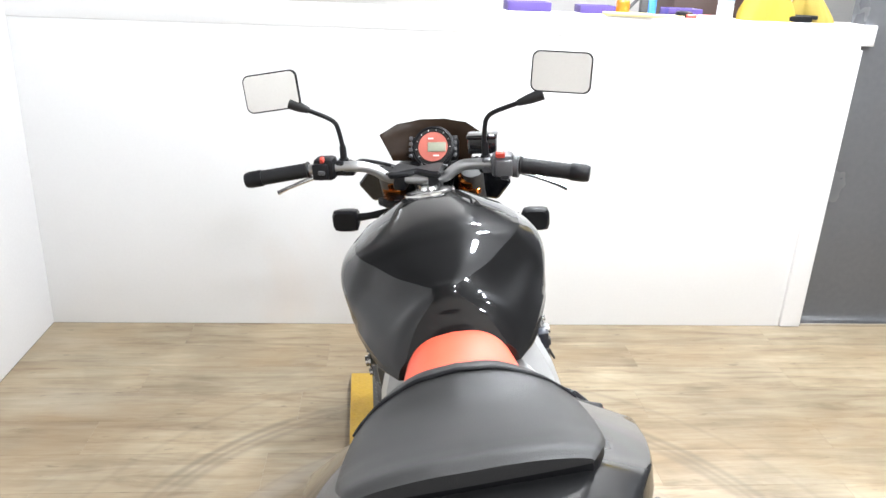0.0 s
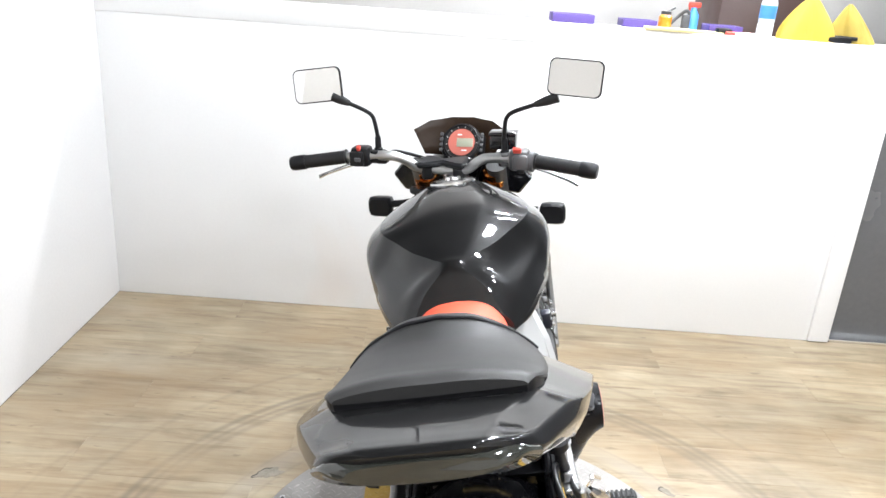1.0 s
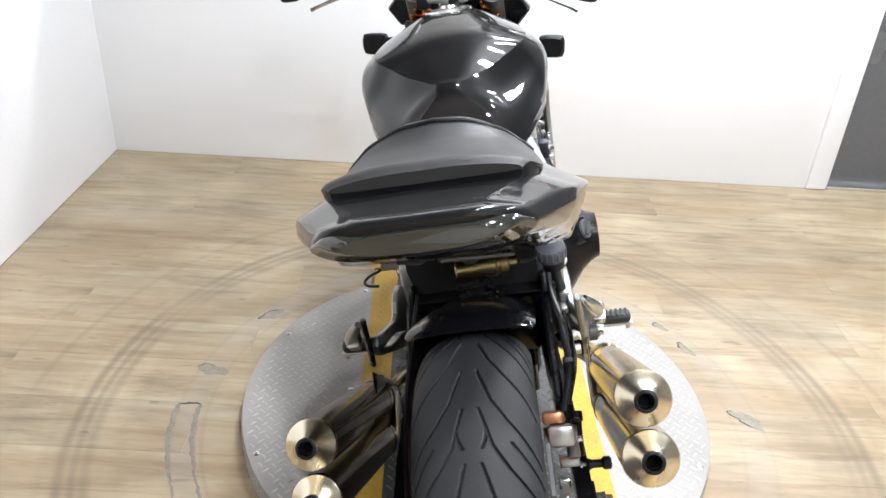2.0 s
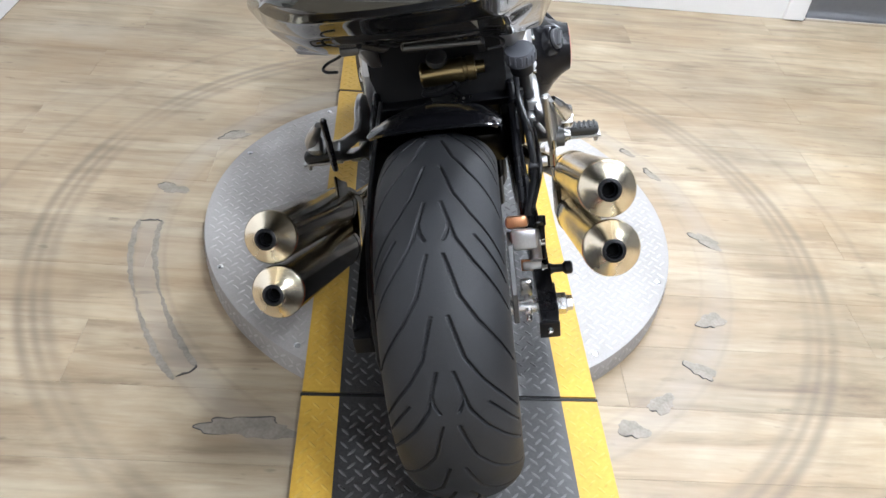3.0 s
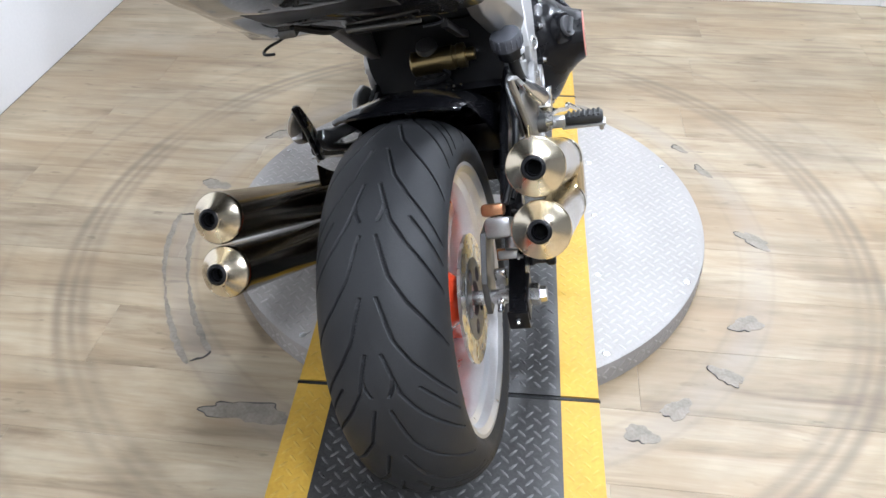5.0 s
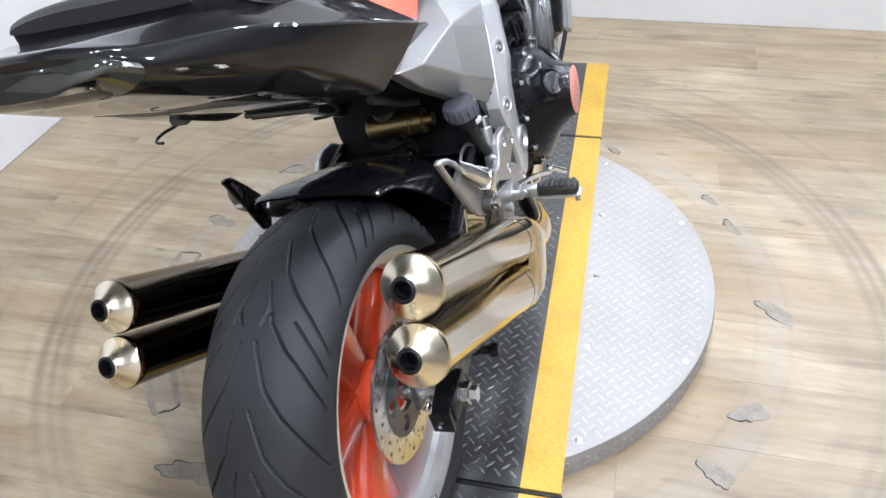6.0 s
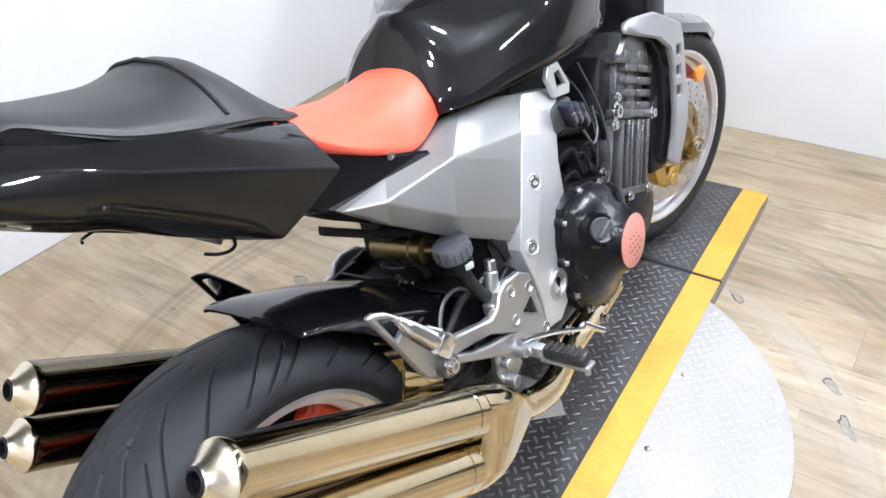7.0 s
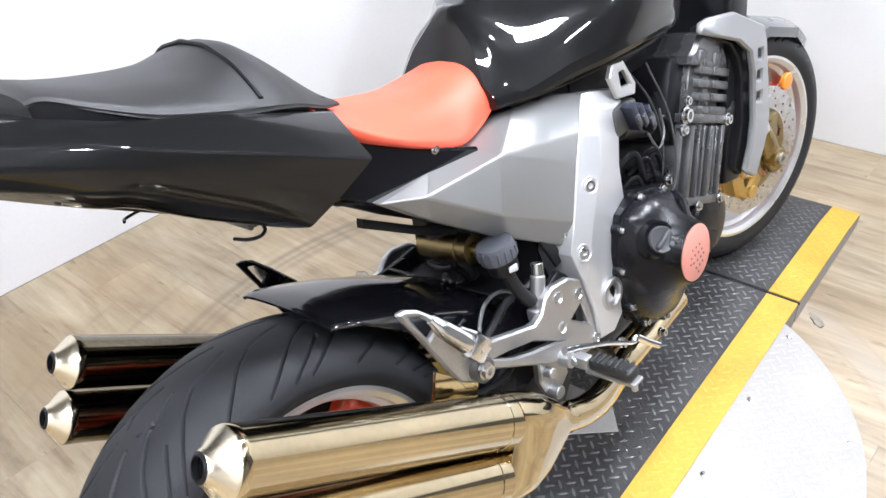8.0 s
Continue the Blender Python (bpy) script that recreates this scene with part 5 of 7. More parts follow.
for sx in (1, -1):
    beam = spar(sx)
    if sx < 0:
        bmesh.ops.translate(beam, vec=(0.018, 0, 0), verts=beam.verts)
    s = B("frame_spar", beam, M_SPAR, label="bright satin silver frame spar", sharp=14)
    side = 0.018 if sx < 0 else 0.0
    for x, y, z in ((0.1840, 0.570, 0.603), (0.1880, 0.522, 0.510)):
        d = V(sx * 0.92, -0.33, 0.2).normalized()
        q = V(sx * x + side, y, z)
        seat = B("bolt_recess", ring_body(q - d * 0.004, q + d, [(0, 0.0095), (0, 0.0150), (0.0048, 0.0146), (0.0052, 0.0128), (0.003, 0.0105)], 28), M_SPAR, s, "round recess of the bolt")
        B("spar_bolt", lathe(q - d * 0.003, q + d, [(0, 0.0102), (0.003, 0.0102), (0.0045, 0.0085), (0.0045, 0.0048), (0.001, 0.0044), (0.001, 0.0)], 24), M_STEEL, seat, "steel socket bolt")
    B("pivot_cap", join(ring_body((sx * 0.176 + side, 0.579, 0.400), (sx, 0.579, 0.400), [(0, 0.029), (0.012, 0.029), (0.014, 0.027), (0.014, 0.021), (0.006, 0.0185), (0.002, 0.0185)], 36),
                        ring_body((sx * 0.180 + side, 0.579, 0.400), (sx, 0.579, 0.400), [(0, 0.0185), (0.006, 0.0175), (0.007, 0.0150), (0.001, 0.0140)], 32)), M_CAST, s, "swingarm pivot boss")
    # flat black disc painted as the shade inside the bore
    B("bore_disc", lathe((sx * 0.1815 + side, 0.579, 0.400), (sx, 0.579, 0.400), [(0, 0.0140), (0.0012, 0.0140), (0.0014, 0.0)], 24, False), M_HOLE, s, "black disc standing in for the pivot bore's darkness")

# engine
eng = B("crankcase", join(box((0, 0.74, 0.37), (0.33, 0.36, 0.20), 0.03), box((0, 0.66, 0.46), (0.30, 0.20, 0.14), 0.03), box((0, 0.78, 0.25), (0.24, 0.28, 0.10), 0.03)), M_ENGINEB, label="black four-cylinder engine")
tiltm = pose(0, 0.84, 0.44, -22, 0, 0)


def tilted(bm):
    bm.transform(tiltm)
    return bm


B("cylinder_block", tilted(box((0, 0.04, 0.075), (0.37, 0.135, 0.15), 0.005)), M_ENGINE, eng, "charcoal ribbed cylinder block")
for sx in (-1, 1):
    for dy, wy in ((-0.060, 0.012), (-0.030, 0.006), (-0.012, 0.006), (0.018, 0.014), (0.036, 0.006), (0.062, 0.010)):
        B("block_rib", tilted(box((sx * 0.190, 0.04 + dy, 0.078), (0.022, wy, 0.13), 0.002)), M_ENGINE, eng)
B("block_band", tilted(join(box((0, 0.04, 0.155), (0.40, 0.15, 0.016), 0.002), box((0, 0.04, 0.004), (0.39, 0.15, 0.016), 0.002), box((0, 0.04, 0.138), (0.388, 0.142, 0.008), 0.0015))), M_ENGINE, eng)
B("cylinder_head", tilted(join(box((0, 0.04, 0.205), (0.366, 0.122, 0.09), 0.004), box((0, 0.026, 0.205), (0.376, 0.010, 0.09), 0.002))), M_ENGINE, eng, "charcoal finned cylinder head")
for k in range(4):
    for dy, w in ((-0.020, 0.050), (0.040, 0.062)):
        B("head_fin", tilted(box((0, 0.04 + dy, 0.170 + 0.0235 * k), (0.394, w, 0.015), 0.003)), M_ENGINE, eng)
COVER = [(-0.040, 0.248), (-0.040, 0.262), (-0.028, 0.272), (-0.012, 0.300), (0.004, 0.306), (0.052, 0.306), (0.068, 0.300), (0.088, 0.270), (0.094, 0.258), (0.094, 0.248)]
B("cam_cover", tilted(join(loft([[V(x, a + 0.008 * k, 0.25 + (b - 0.25) * (1 - 0.10 * k)) for a, b in COVER] for x, k in ((-0.192, 1), (-0.186, 0), (0.186, 0), (0.192, 1))]),
                           box((0, 0.032, 0.252), (0.388, 0.140, 0.010), 0.002))), M_ENGINE, eng, "charcoal cam cover with sloped shoulders", sharp=30)
for sx in (1, -1):
    for a, b in ((0.002, 0.262), (0.062, 0.262)):
        B("cover_lug", tilted(join(box((sx * 0.190, a, b), (0.014, 0.030, 0.022), 0.003), rod((sx * 0.19, a, b + 0.014), (sx * 0.19, a, b - 0.016), 0.008))), M_ENGINE, eng)
for sx in (1, -1):
    for dy, dz, rr in ((-0.055, 0.16, 0.012), (-0.055, 0.135, 0.008), (-0.05, 0.185, 0.007), (0.115, 0.155, 0.009), (0.115, 0.005, 0.008), (-0.05, 0.0, 0.007), (0.03, -0.005, 0.007)):
        B("engine_bolt", tilted(bolt((sx * 0.198, dy, dz), (sx, 0, 0), rr, rr)), M_STEEL, eng)
RIM = [(0.628, 0.522), (0.604, 0.470), (0.604, 0.400), (0.622, 0.335), (0.664, 0.283), (0.735, 0.262), (0.795, 0.292), (0.828, 0.350), (0.834, 0.415), (0.815, 0.468), (0.775, 0.505), (0.70, 0.532)]
rim_line = [(p.y, p.z) for p in spline([(0, *q) for q in RIM + RIM[:1]], 5)[:-1]]
FACE = (0.692, 0.435)


def cover_ring(x, k):
    """A ring of the clutch cover, k from the round face (0) to the flange (1)."""
    out = []
    for y, z in rim_line:
        a = math.atan2(z - 0.40, y - 0.715)
        fy, fz = FACE[0] + 0.051 * math.cos(a), FACE[1] + 0.051 * math.sin(a)
        out.append(V(x, fy + (y - fy) * k, fz + (z - fz) * k))
    return out


cc = B("clutch_cover", loft([cover_ring(x, k) for x, k in ((0.150, 1.0), (0.186, 1.0), (0.189, 0.985), (0.190, 0.93), (0.196, 0.90), (0.212, 0.80), (0.226, 0.58), (0.242, 0.32), (0.262, 0.12), (0.273, 0.05), (0.279, 0.02), (0.2815, 0.005), (0.2815, -0.012))]), M_ENGINEB, eng, "black domed clutch cover", sharp=38)
B("cover_ridge", tube([(0.205, 0.775, 0.492), (0.232, 0.748, 0.487), (0.255, 0.722, 0.480)], [0.010, 0.013, 0.006], 10), M_ENGINEB, cc)
for k in (2, 8, 14, 19, 24, 30, 38, 45, 51, 56):
    y, z = rim_line[k]
    ey, ez = FACE[0] + (y - FACE[0]) * 0.955, FACE[1] + (z - FACE[1]) * 0.955
    B("cover_boss", lathe((0.176, ey, ez), (1, ey, ez), [(0, 0.011), (0.016, 0.0105), (0.018, 0.009)], 16), M_ENGINEB, cc)
    B("cover_bolt", bolt((0.193, ey, ez), (1, 0, 0), 0.0055, 0.008), M_STEEL, cc)
B("badge", lathe((0.2795, *FACE), (1, *FACE), [(0, 0.0485), (0.0028, 0.0485), (0.0036, 0.047)], 40), M_BADGE, cc, "round salmon-red badge")
for a, b in ((-0.012, 0.018), (0, 0.018), (0.012, 0.018), (-0.018, 0.006), (-0.006, 0.006), (0.006, 0.006), (0.018, 0.006), (-0.012, -0.006), (0, -0.006), (0.012, -0.006), (0.022, -0.004), (-0.022, -0.004), (-0.006, -0.018), (0.006, -0.018), (0.016, -0.016), (0, -0.028)):
    B("badge_hole", lathe((0.2830, FACE[0] + a, FACE[1] - 0.008 + b), (1, FACE[0] + a, FACE[1] - 0.008 + b), [(0, 0.0024), (0.0006, 0.002)], 8), M_DARKSTEEL, cc)
cap_at, cap_way = V(0.250, 0.643, 0.480), V(0.80, -0.40, 0.36).normalized()
B("cap_boss", lathe(cap_at - cap_way * 0.05, cap_at + cap_way, [(0, 0.040), (0.03, 0.036), (0.046, 0.031), (0.049, 0.029)], 32), M_ENGINEB, cc)
cap = B("oil_cap", lathe(cap_at - cap_way * 0.002, cap_at + cap_way, [(0, 0.022), (0.006, 0.022), (0.0075, 0.0205), (0.006, 0.018), (0.005, 0.0)], 32), M_GREYPLASTIC, cc, "grey oil filler cap with a grip bar")
bar_turn = cap_way.to_track_quat("Z", "Y").to_matrix().to_4x4() @ pose(0, 0, 0, 0, 0, 35)
grip_bm = box((0, 0, 0.008), (0.036, 0.009, 0.011), 0.003)
grip_bm.transform(Matrix.Translation(cap_at) @ bar_turn)
B("grip_bar", grip_bm, M_GREYPLASTIC, cap)
for p in ((0.19, 0.575, 0.305), (0.19, 0.70, 0.245), (0.185, 0.865, 0.452), (0.185, 0.79, 0.512)):
    B("case_bolt", bolt(p, (1, 0, 0), 0.007, 0.012), M_STEEL, eng)
B("pickup_cover", lathe((0.13, 0.93, 0.36), (0.20, 0.93, 0.36), [(0, 0.075), (0.045, 0.072), (0.06, 0.06), (0.064, 0.04)], 32), M_ENGINEB, eng, "black pickup cover")
for a in (30, 150, 270):
    B("cover_bolt", bolt((0.172, 0.93 + 0.068 * math.cos(radians(a)), 0.36 + 0.068 * math.sin(radians(a))), (1, 0, 0), 0.006, 0.008), M_STEEL, eng)
for x in (-0.13, -0.045, 0.045, 0.13):
    B("header_pipe", tube([(x, 0.99, 0.55), (x, 1.06, 0.50), (x * 0.9, 1.07, 0.40), (x * 0.75, 1.03, 0.24), (x * 0.6, 0.9, 0.17), (x * 0.5, 0.7, 0.16)], 0.019, 14), M_GOLD, eng, "champagne-coloured exhaust header")
B("throttle_body", join(*[rod((x, 0.74, 0.63), (x, 0.83, 0.60), 0.026) for x in (-0.13, -0.045, 0.045, 0.13)], box((0, 0.72, 0.655), (0.34, 0.07, 0.05), 0.01)), M_DARKSTEEL, eng)
# added black box: hides the head's lit back face so it reads dark
B("head_shade_box", tilted(box((0, -0.036, 0.185), (0.34, 0.056, 0.15), 0.012)), M_BLACK, eng, "black box added to darken the back of the head")
B("airbox", box((0, 0.76, 0.72), (0.24, 0.42, 0.07), 0.02), M_BLACK, label="black airbox under the tank")
B("gearbox_dark", box((0, 0.56, 0.55), (0.22, 0.12, 0.26), 0.03), M_BLACK)
M_CONN = mat("blue-black connector plastic", (0.014, 0.016, 0.026), 0.35, var=0.15, scale=30, fine=200)
for y, z, h in ((0.718, 0.658, 0.05), (0.738, 0.652, 0.045), (0.760, 0.640, 0.05)):
    con = B("connector", box((0.178, y, z), (0.022, 0.016, h), 0.003, (22, 0, 0)), M_CONN, label="blue-black wiring connector")
    B("clip", box((0.190, y, z - 0.006), (0.006, 0.010, 0.02), 0.002, (22, 0, 0)), M_GREYPLASTIC, con)
B("connector_wire", join(tube([(0.19, 0.74, 0.62), (0.20, 0.75, 0.59), (0.19, 0.79, 0.60), (0.18, 0.80, 0.64)], 0.0024, 8), tube([(0.15, 0.75, 0.735), (0.17, 0.79, 0.66), (0.18, 0.80, 0.58), (0.175, 0.79, 0.5)], 0.0018, 8)), M_DARKSTEEL)
B("mount_bracket", plate([(0.688, 0.732), (0.702, 0.752), (0.733, 0.748), (0.762, 0.700), (0.756, 0.682), (0.706, 0.692)], 0.156, 0.166, [[(0.716, 0.732), (0.732, 0.732), (0.747, 0.703), (0.718, 0.706)]], "x", 0.002), M_SPAR, label="bare aluminium tank bracket")
B("clutch_cable", tube([(0.165, 0.80, 0.72), (0.19, 0.815, 0.62), (0.20, 0.80, 0.52), (0.19, 0.77, 0.47)], 0.0017, 8), M_DARKSTEEL)
B("coolant_hose", tube([(0.17, 1.02, 0.50), (0.18, 1.045, 0.54), (0.17, 1.07, 0.56), (0.15, 1.09, 0.60)], 0.014, 12), M_RUBBER)
for k in range(9):
    r = random.Random(60 + k)
    y, z = r.uniform(0.68, 0.84), r.uniform(0.47, 0.6)
    B("hose", tube([(0.15, y, z), (0.17, y + 0.03, z + 0.02), (0.17, y + 0.05, z - 0.03), (0.15, y + 0.08, z - 0.06)], r.uniform(0.003, 0.006), 8), M_BLACK)
B("radiator_tank", box((0.178, 1.075, 0.57), (0.022, 0.07, 0.36), 0.008, (-14, 0, 0)), M_BLACK, label="black radiator side tank")
B("radiator_tank", box((-0.178, 1.075, 0.57), (0.022, 0.07, 0.36), 0.008, (-14, 0, 0)), M_BLACK, label="black radiator side tank")
rad = B("radiator", box((0, 1.09, 0.60), (0.34, 0.03, 0.34), 0.004, (-14, 0, 0)), M_BLACK, label="black radiator")


def shroud(sx):
    """The silver radiator shroud: an angular hooked panel with three slots."""
    o = [(0.925, 0.728), (0.935, 0.744), (0.960, 0.746), (1.028, 0.736), (1.150, 0.676), (1.162, 0.642), (1.156, 0.500), (1.140, 0.466), (1.110, 0.440), (1.062, 0.396),
         (1.024, 0.424), (1.054, 0.472), (1.070, 0.514), (1.080, 0.606), (1.072, 0.648), (1.030, 0.682), (0.965, 0.710)]
    slots = []
    for y, z in ((1.116, 0.631), (1.104, 0.592), (1.098, 0.552)):
        slots.append([(y - 0.016, z - 0.005), (y + 0.012, z - 0.014), (y + 0.016, z + 0.005), (y - 0.012, z + 0.012)])
    bm = plate(o, 0.190, 0.204, slots, "x", 0.004)
    for v in bm.verts:
        k = (v.co.y - 0.92) / 0.25
        v.co.x += 0.02 * math.sin(min(max(k, 0), 1.1) * 2.6) - 0.25 * max(0, v.co.z - 0.72)
    if sx < 0:
        mirror_x(bm)
    return bm


def shroud_liner(sx):
    """The black panel behind the shroud, which closes its slots."""
    o = [(0.955, 0.716), (0.965, 0.730), (1.025, 0.724), (1.138, 0.667), (1.147, 0.638), (1.140, 0.506), (1.096, 0.450), (1.040, 0.408), (1.020, 0.43), (1.042, 0.475), (1.058, 0.515), (1.068, 0.600), (1.058, 0.642), (1.035, 0.674)]
    bm = plate(o, 0.155, 0.184, [], "x", 0.003)
    for v in bm.verts:
        k = (v.co.y - 0.92) / 0.25
        v.co.x += 0.02 * math.sin(min(max(k, 0), 1.1) * 2.6) - 0.25 * max(0, v.co.z - 0.72)
    if sx < 0:
        mirror_x(bm)
    return bm


for sx in (1, -1):
    panel = B("radiator_shroud", shroud(sx), M_SHROUD, label="silver-grey radiator shroud with three slots", sharp=40)
    B("liner", shroud_liner(sx), M_BLACK, panel, "black inner panel")

# foot controls, right side
def swept(bm, start, slope, sign):
    """Bends a plate outwards along y past the start."""
    for v in bm.verts:
        v.co.x += slope * max(0.0, sign * (v.co.y - start))
    return bm


def footpeg_plate():
    return swept(plate([(0.500, 0.474), (0.472, 0.494), (0.430, 0.501), (0.408, 0.494), (0.393, 0.476), (0.371, 0.472), (0.267, 0.516), (0.240, 0.534), (0.226, 0.520), (0.232, 0.496), (0.250, 0.480), (0.331, 0.427),
         (0.405, 0.378), (0.430, 0.352), (0.470, 0.346), (0.520, 0.339), (0.514, 0.401)], 0.176, 0.190, [[(0.491, 0.437), (0.503, 0.390), (0.460, 0.423)], [(0.268, 0.486), (0.307, 0.472), (0.361, 0.450), (0.418, 0.411), (0.352, 0.437), (0.305, 0.460)]], "x", 0.003), 0.42, 0.10, -1)


def passenger_plate():
    return swept(plate([(0.148, 0.628), (0.161, 0.627), (0.178, 0.618), (0.210, 0.583), (0.249, 0.535), (0.258, 0.505), (0.250, 0.484), (0.228, 0.474), (0.204, 0.490), (0.192, 0.518), (0.172, 0.571)], 0.176, 0.187,
         [[(0.163, 0.615), (0.178, 0.608), (0.196, 0.585), (0.180, 0.572)]], "x", 0.003), 0.16, 0.28, 1)


def mirrored(bm):
    """The same body on the other side of the bike."""
    bm.transform(Matrix.Diagonal((-1, 1, 1, 1)))
    bmesh.ops.reverse_faces(bm, faces=bm.faces)
    return bm


foot = B("footpeg_bracket", footpeg_plate(), M_CAST, label="cast aluminium footpeg bracket")
for y, z in ((0.487, 0.456), (0.438, 0.479), (0.434, 0.426), (0.513, 0.356)):
    B("bracket_bolt", lathe((0.187, y, z), (1, y, z), [(0, 0.010), (0.005, 0.010), (0.006, 0.0085), (0.0035, 0.006), (0.0015, 0.0055), (0.0015, 0)], 18), M_STEEL, foot)
B("passenger_bracket", passenger_plate(), M_CAST, foot, "cast passenger peg bracket")
B("folded_peg", join(tube([(0.196, 0.188, 0.600), (0.205, 0.196, 0.582), (0.218, 0.212, 0.556), (0.226, 0.222, 0.532)], [0.007, 0.0125, 0.014, 0.011], 12, 6, 0.8), box((0.222, 0.226, 0.540), (0.024, 0.036, 0.034), 0.006, (40, 0, 0)),
                     tube([(0.214, 0.214, 0.572), (0.226, 0.232, 0.552), (0.228, 0.240, 0.530)], 0.006, 10)), M_POLISH, foot, "folded aluminium passenger peg")
# added black sheet that stands in for the dark seen through the window
B("window_backing", plate([(0.42, 0.36), (0.51, 0.35), (0.52, 0.46), (0.49, 0.49), (0.43, 0.47)], 0.145, 0.158, (), "x", 0.003), M_BLACK, foot, "black backing added to darken the bracket's window")
B("pegbolt", lathe((0.204, 0.236, 0.494), (1, 0.236, 0.494), [(0, 0.018), (0.014, 0.018), (0.016, 0.015)], 22), M_DARKSTEEL, foot)
B("pegbolt_head", bolt((0.219, 0.232, 0.498), (1, 0, 0), 0.0095, 0.011), M_STEEL, foot)


def footpeg(sx):
    """A rubber peg, tapered towards its mount, with a rounded end."""
    return loft([[V(sx * x, 0.434 + a * w, 0.377 + b * h) for a, b in ((-1, -0.4), (-0.7, -0.9), (0.7, -0.9), (1, -0.4), (1, 0.4), (0.6, 0.9), (-0.6, 0.9), (-1, 0.4))]
                 for x, w, h in ((0.236, 0.009, 0.009), (0.240, 0.012, 0.011), (0.300, 0.0145, 0.012), (0.308, 0.013, 0.011), (0.311, 0.009, 0.007))])


for sx in (1, -1):
    fp = B("footpeg", footpeg(sx), M_PEGRUBBER, label="black ribbed rubber footpeg", sharp=50)
    B("peg_core", join(box((sx * 0.272, 0.434, 0.363), (0.086, 0.026, 0.006), 0.002), box((sx * 0.222, 0.430, 0.376), (0.030, 0.020, 0.022), 0.005), rod((sx * 0.306, 0.434, 0.345), (sx * 0.306, 0.434, 0.364), 0.005),
                       rod((sx * 0.212, 0.416, 0.380), (sx * 0.212, 0.446, 0.372), 0.007), lathe((sx * 0.190, 0.424, 0.378), (sx, 0.424, 0.378), [(0, 0.016), (0.018, 0.014), (0.02, 0.010)], 18)), M_CAST, fp)
    for k in range(7):
        B("rib", box((sx * (0.244 + 0.0098 * k), 0.434, 0.3872), (0.0056, 0.025, 0.0036), 0.0016), M_PEGRUBBER, fp)
B("brake_pedal", join(tube([(0.202, 0.415, 0.398), (0.212, 0.450, 0.386), (0.222, 0.500, 0.362), (0.232, 0.545, 0.336), (0.236, 0.556, 0.334)], [0.009, 0.007, 0.0055, 0.005, 0.005], 10, 6, 0.7), tube([(0.236, 0.552, 0.336), (0.236, 0.560, 0.338), (0.246, 0.575, 0.322), (0.254, 0.592, 0.306)], 0.0058, 10)), M_POLISH, foot, "aluminium brake pedal")
B("pedal_mount", join(plate([(0.375, 0.395), (0.40, 0.385), (0.435, 0.36), (0.44, 0.335), (0.41, 0.315), (0.385, 0.325), (0.37, 0.36)], 0.168, 0.182, (), "x", 0.003), rod((0.175, 0.388, 0.372), (0.196, 0.388, 0.372), 0.009), rod((0.175, 0.392, 0.334), (0.200, 0.392, 0.334), 0.011)), M_CAST, foot, "cast pedal mount")
mc = B("master_cylinder", join(rod((0.172, 0.405, 0.452), (0.168, 0.428, 0.520), 0.0115), box((0.176, 0.404, 0.470), (0.022, 0.030, 0.022), 0.004), box((0.172, 0.392, 0.452), (0.016, 0.05, 0.012), 0.003)), M_CAST, label="rear brake master cylinder")
B("union", rod((0.168, 0.428, 0.520), (0.166, 0.434, 0.538), 0.010), M_STEEL, mc)
res = B("reservoir", lathe((0.160, 0.372, 0.556), (0.154, 0.364, 0.62), [(0, 0.016), (0.004, 0.022), (0.026, 0.0245)], 32), M_BLACK, mc, "brake fluid reservoir with a grey cap")
B("reservoir_cap", lathe((0.160 - 0.0945 * 0.026, 0.372 - 0.126 * 0.026, 0.556 + 0.98 * 0.026), (0.154, 0.364, 0.62), [(0, 0.0245), (0.001, 0.0285), (0.022, 0.0285), (0.026, 0.0265)], 32), M_RESERVOIR, res, "frosted grey screw cap")
for k in range(16):
    a = 2 * math.pi * k / 16
    B("grip_rib", box((0.1565 + 0.0285 * math.cos(a), 0.3665 + 0.0285 * math.sin(a), 0.5935), (0.003, 0.003, 0.017), 0.001), M_RESERVOIR, res)
B("reservoir_label", box((0.1815, 0.366, 0.570), (0.004, 0.014, 0.010), 0.001, (0, 0, -25)), M_PAPERGREY, res, "small white label")
B("reservoir_hose", tube([(0.161, 0.373, 0.555), (0.163, 0.380, 0.53), (0.166, 0.392, 0.505), (0.170, 0.402, 0.488)], 0.0105, 12), M_RUBBER, mc)
B("pedal_cable", tube([(0.165, 0.392, 0.505), (0.150, 0.365, 0.525), (0.148, 0.33, 0.525), (0.156, 0.30, 0.505), (0.165, 0.288, 0.475), (0.168, 0.285, 0.44)], 0.0032, 8), M_DARKSTEEL, mc)
B("side_label", plate([(0.46, 0.56), (0.485, 0.57), (0.51, 0.50), (0.49, 0.495)], 0.15, 0.156), M_BLACK)
# left side
left_plate = mirrored(footpeg_plate())
bmesh.ops.translate(left_plate, vec=(0.012, 0, 0), verts=left_plate.verts)
lf = B("footpeg_bracket", left_plate, M_CAST, label="cast aluminium footpeg bracket")
B("passenger_bracket", mirrored(passenger_plate()), M_ENGINEB, lf, "dark passenger peg bracket")
B("folded_peg", join(tube([(-0.200, 0.190, 0.598), (-0.212, 0.200, 0.578), (-0.226, 0.216, 0.552), (-0.232, 0.226, 0.530)], [0.007, 0.0115, 0.013, 0.010], 12, 6, 0.8), box((-0.224, 0.228, 0.536), (0.024, 0.034, 0.030), 0.006, (40, 0, 0))), M_CAST, lf, "folded aluminium passenger peg")
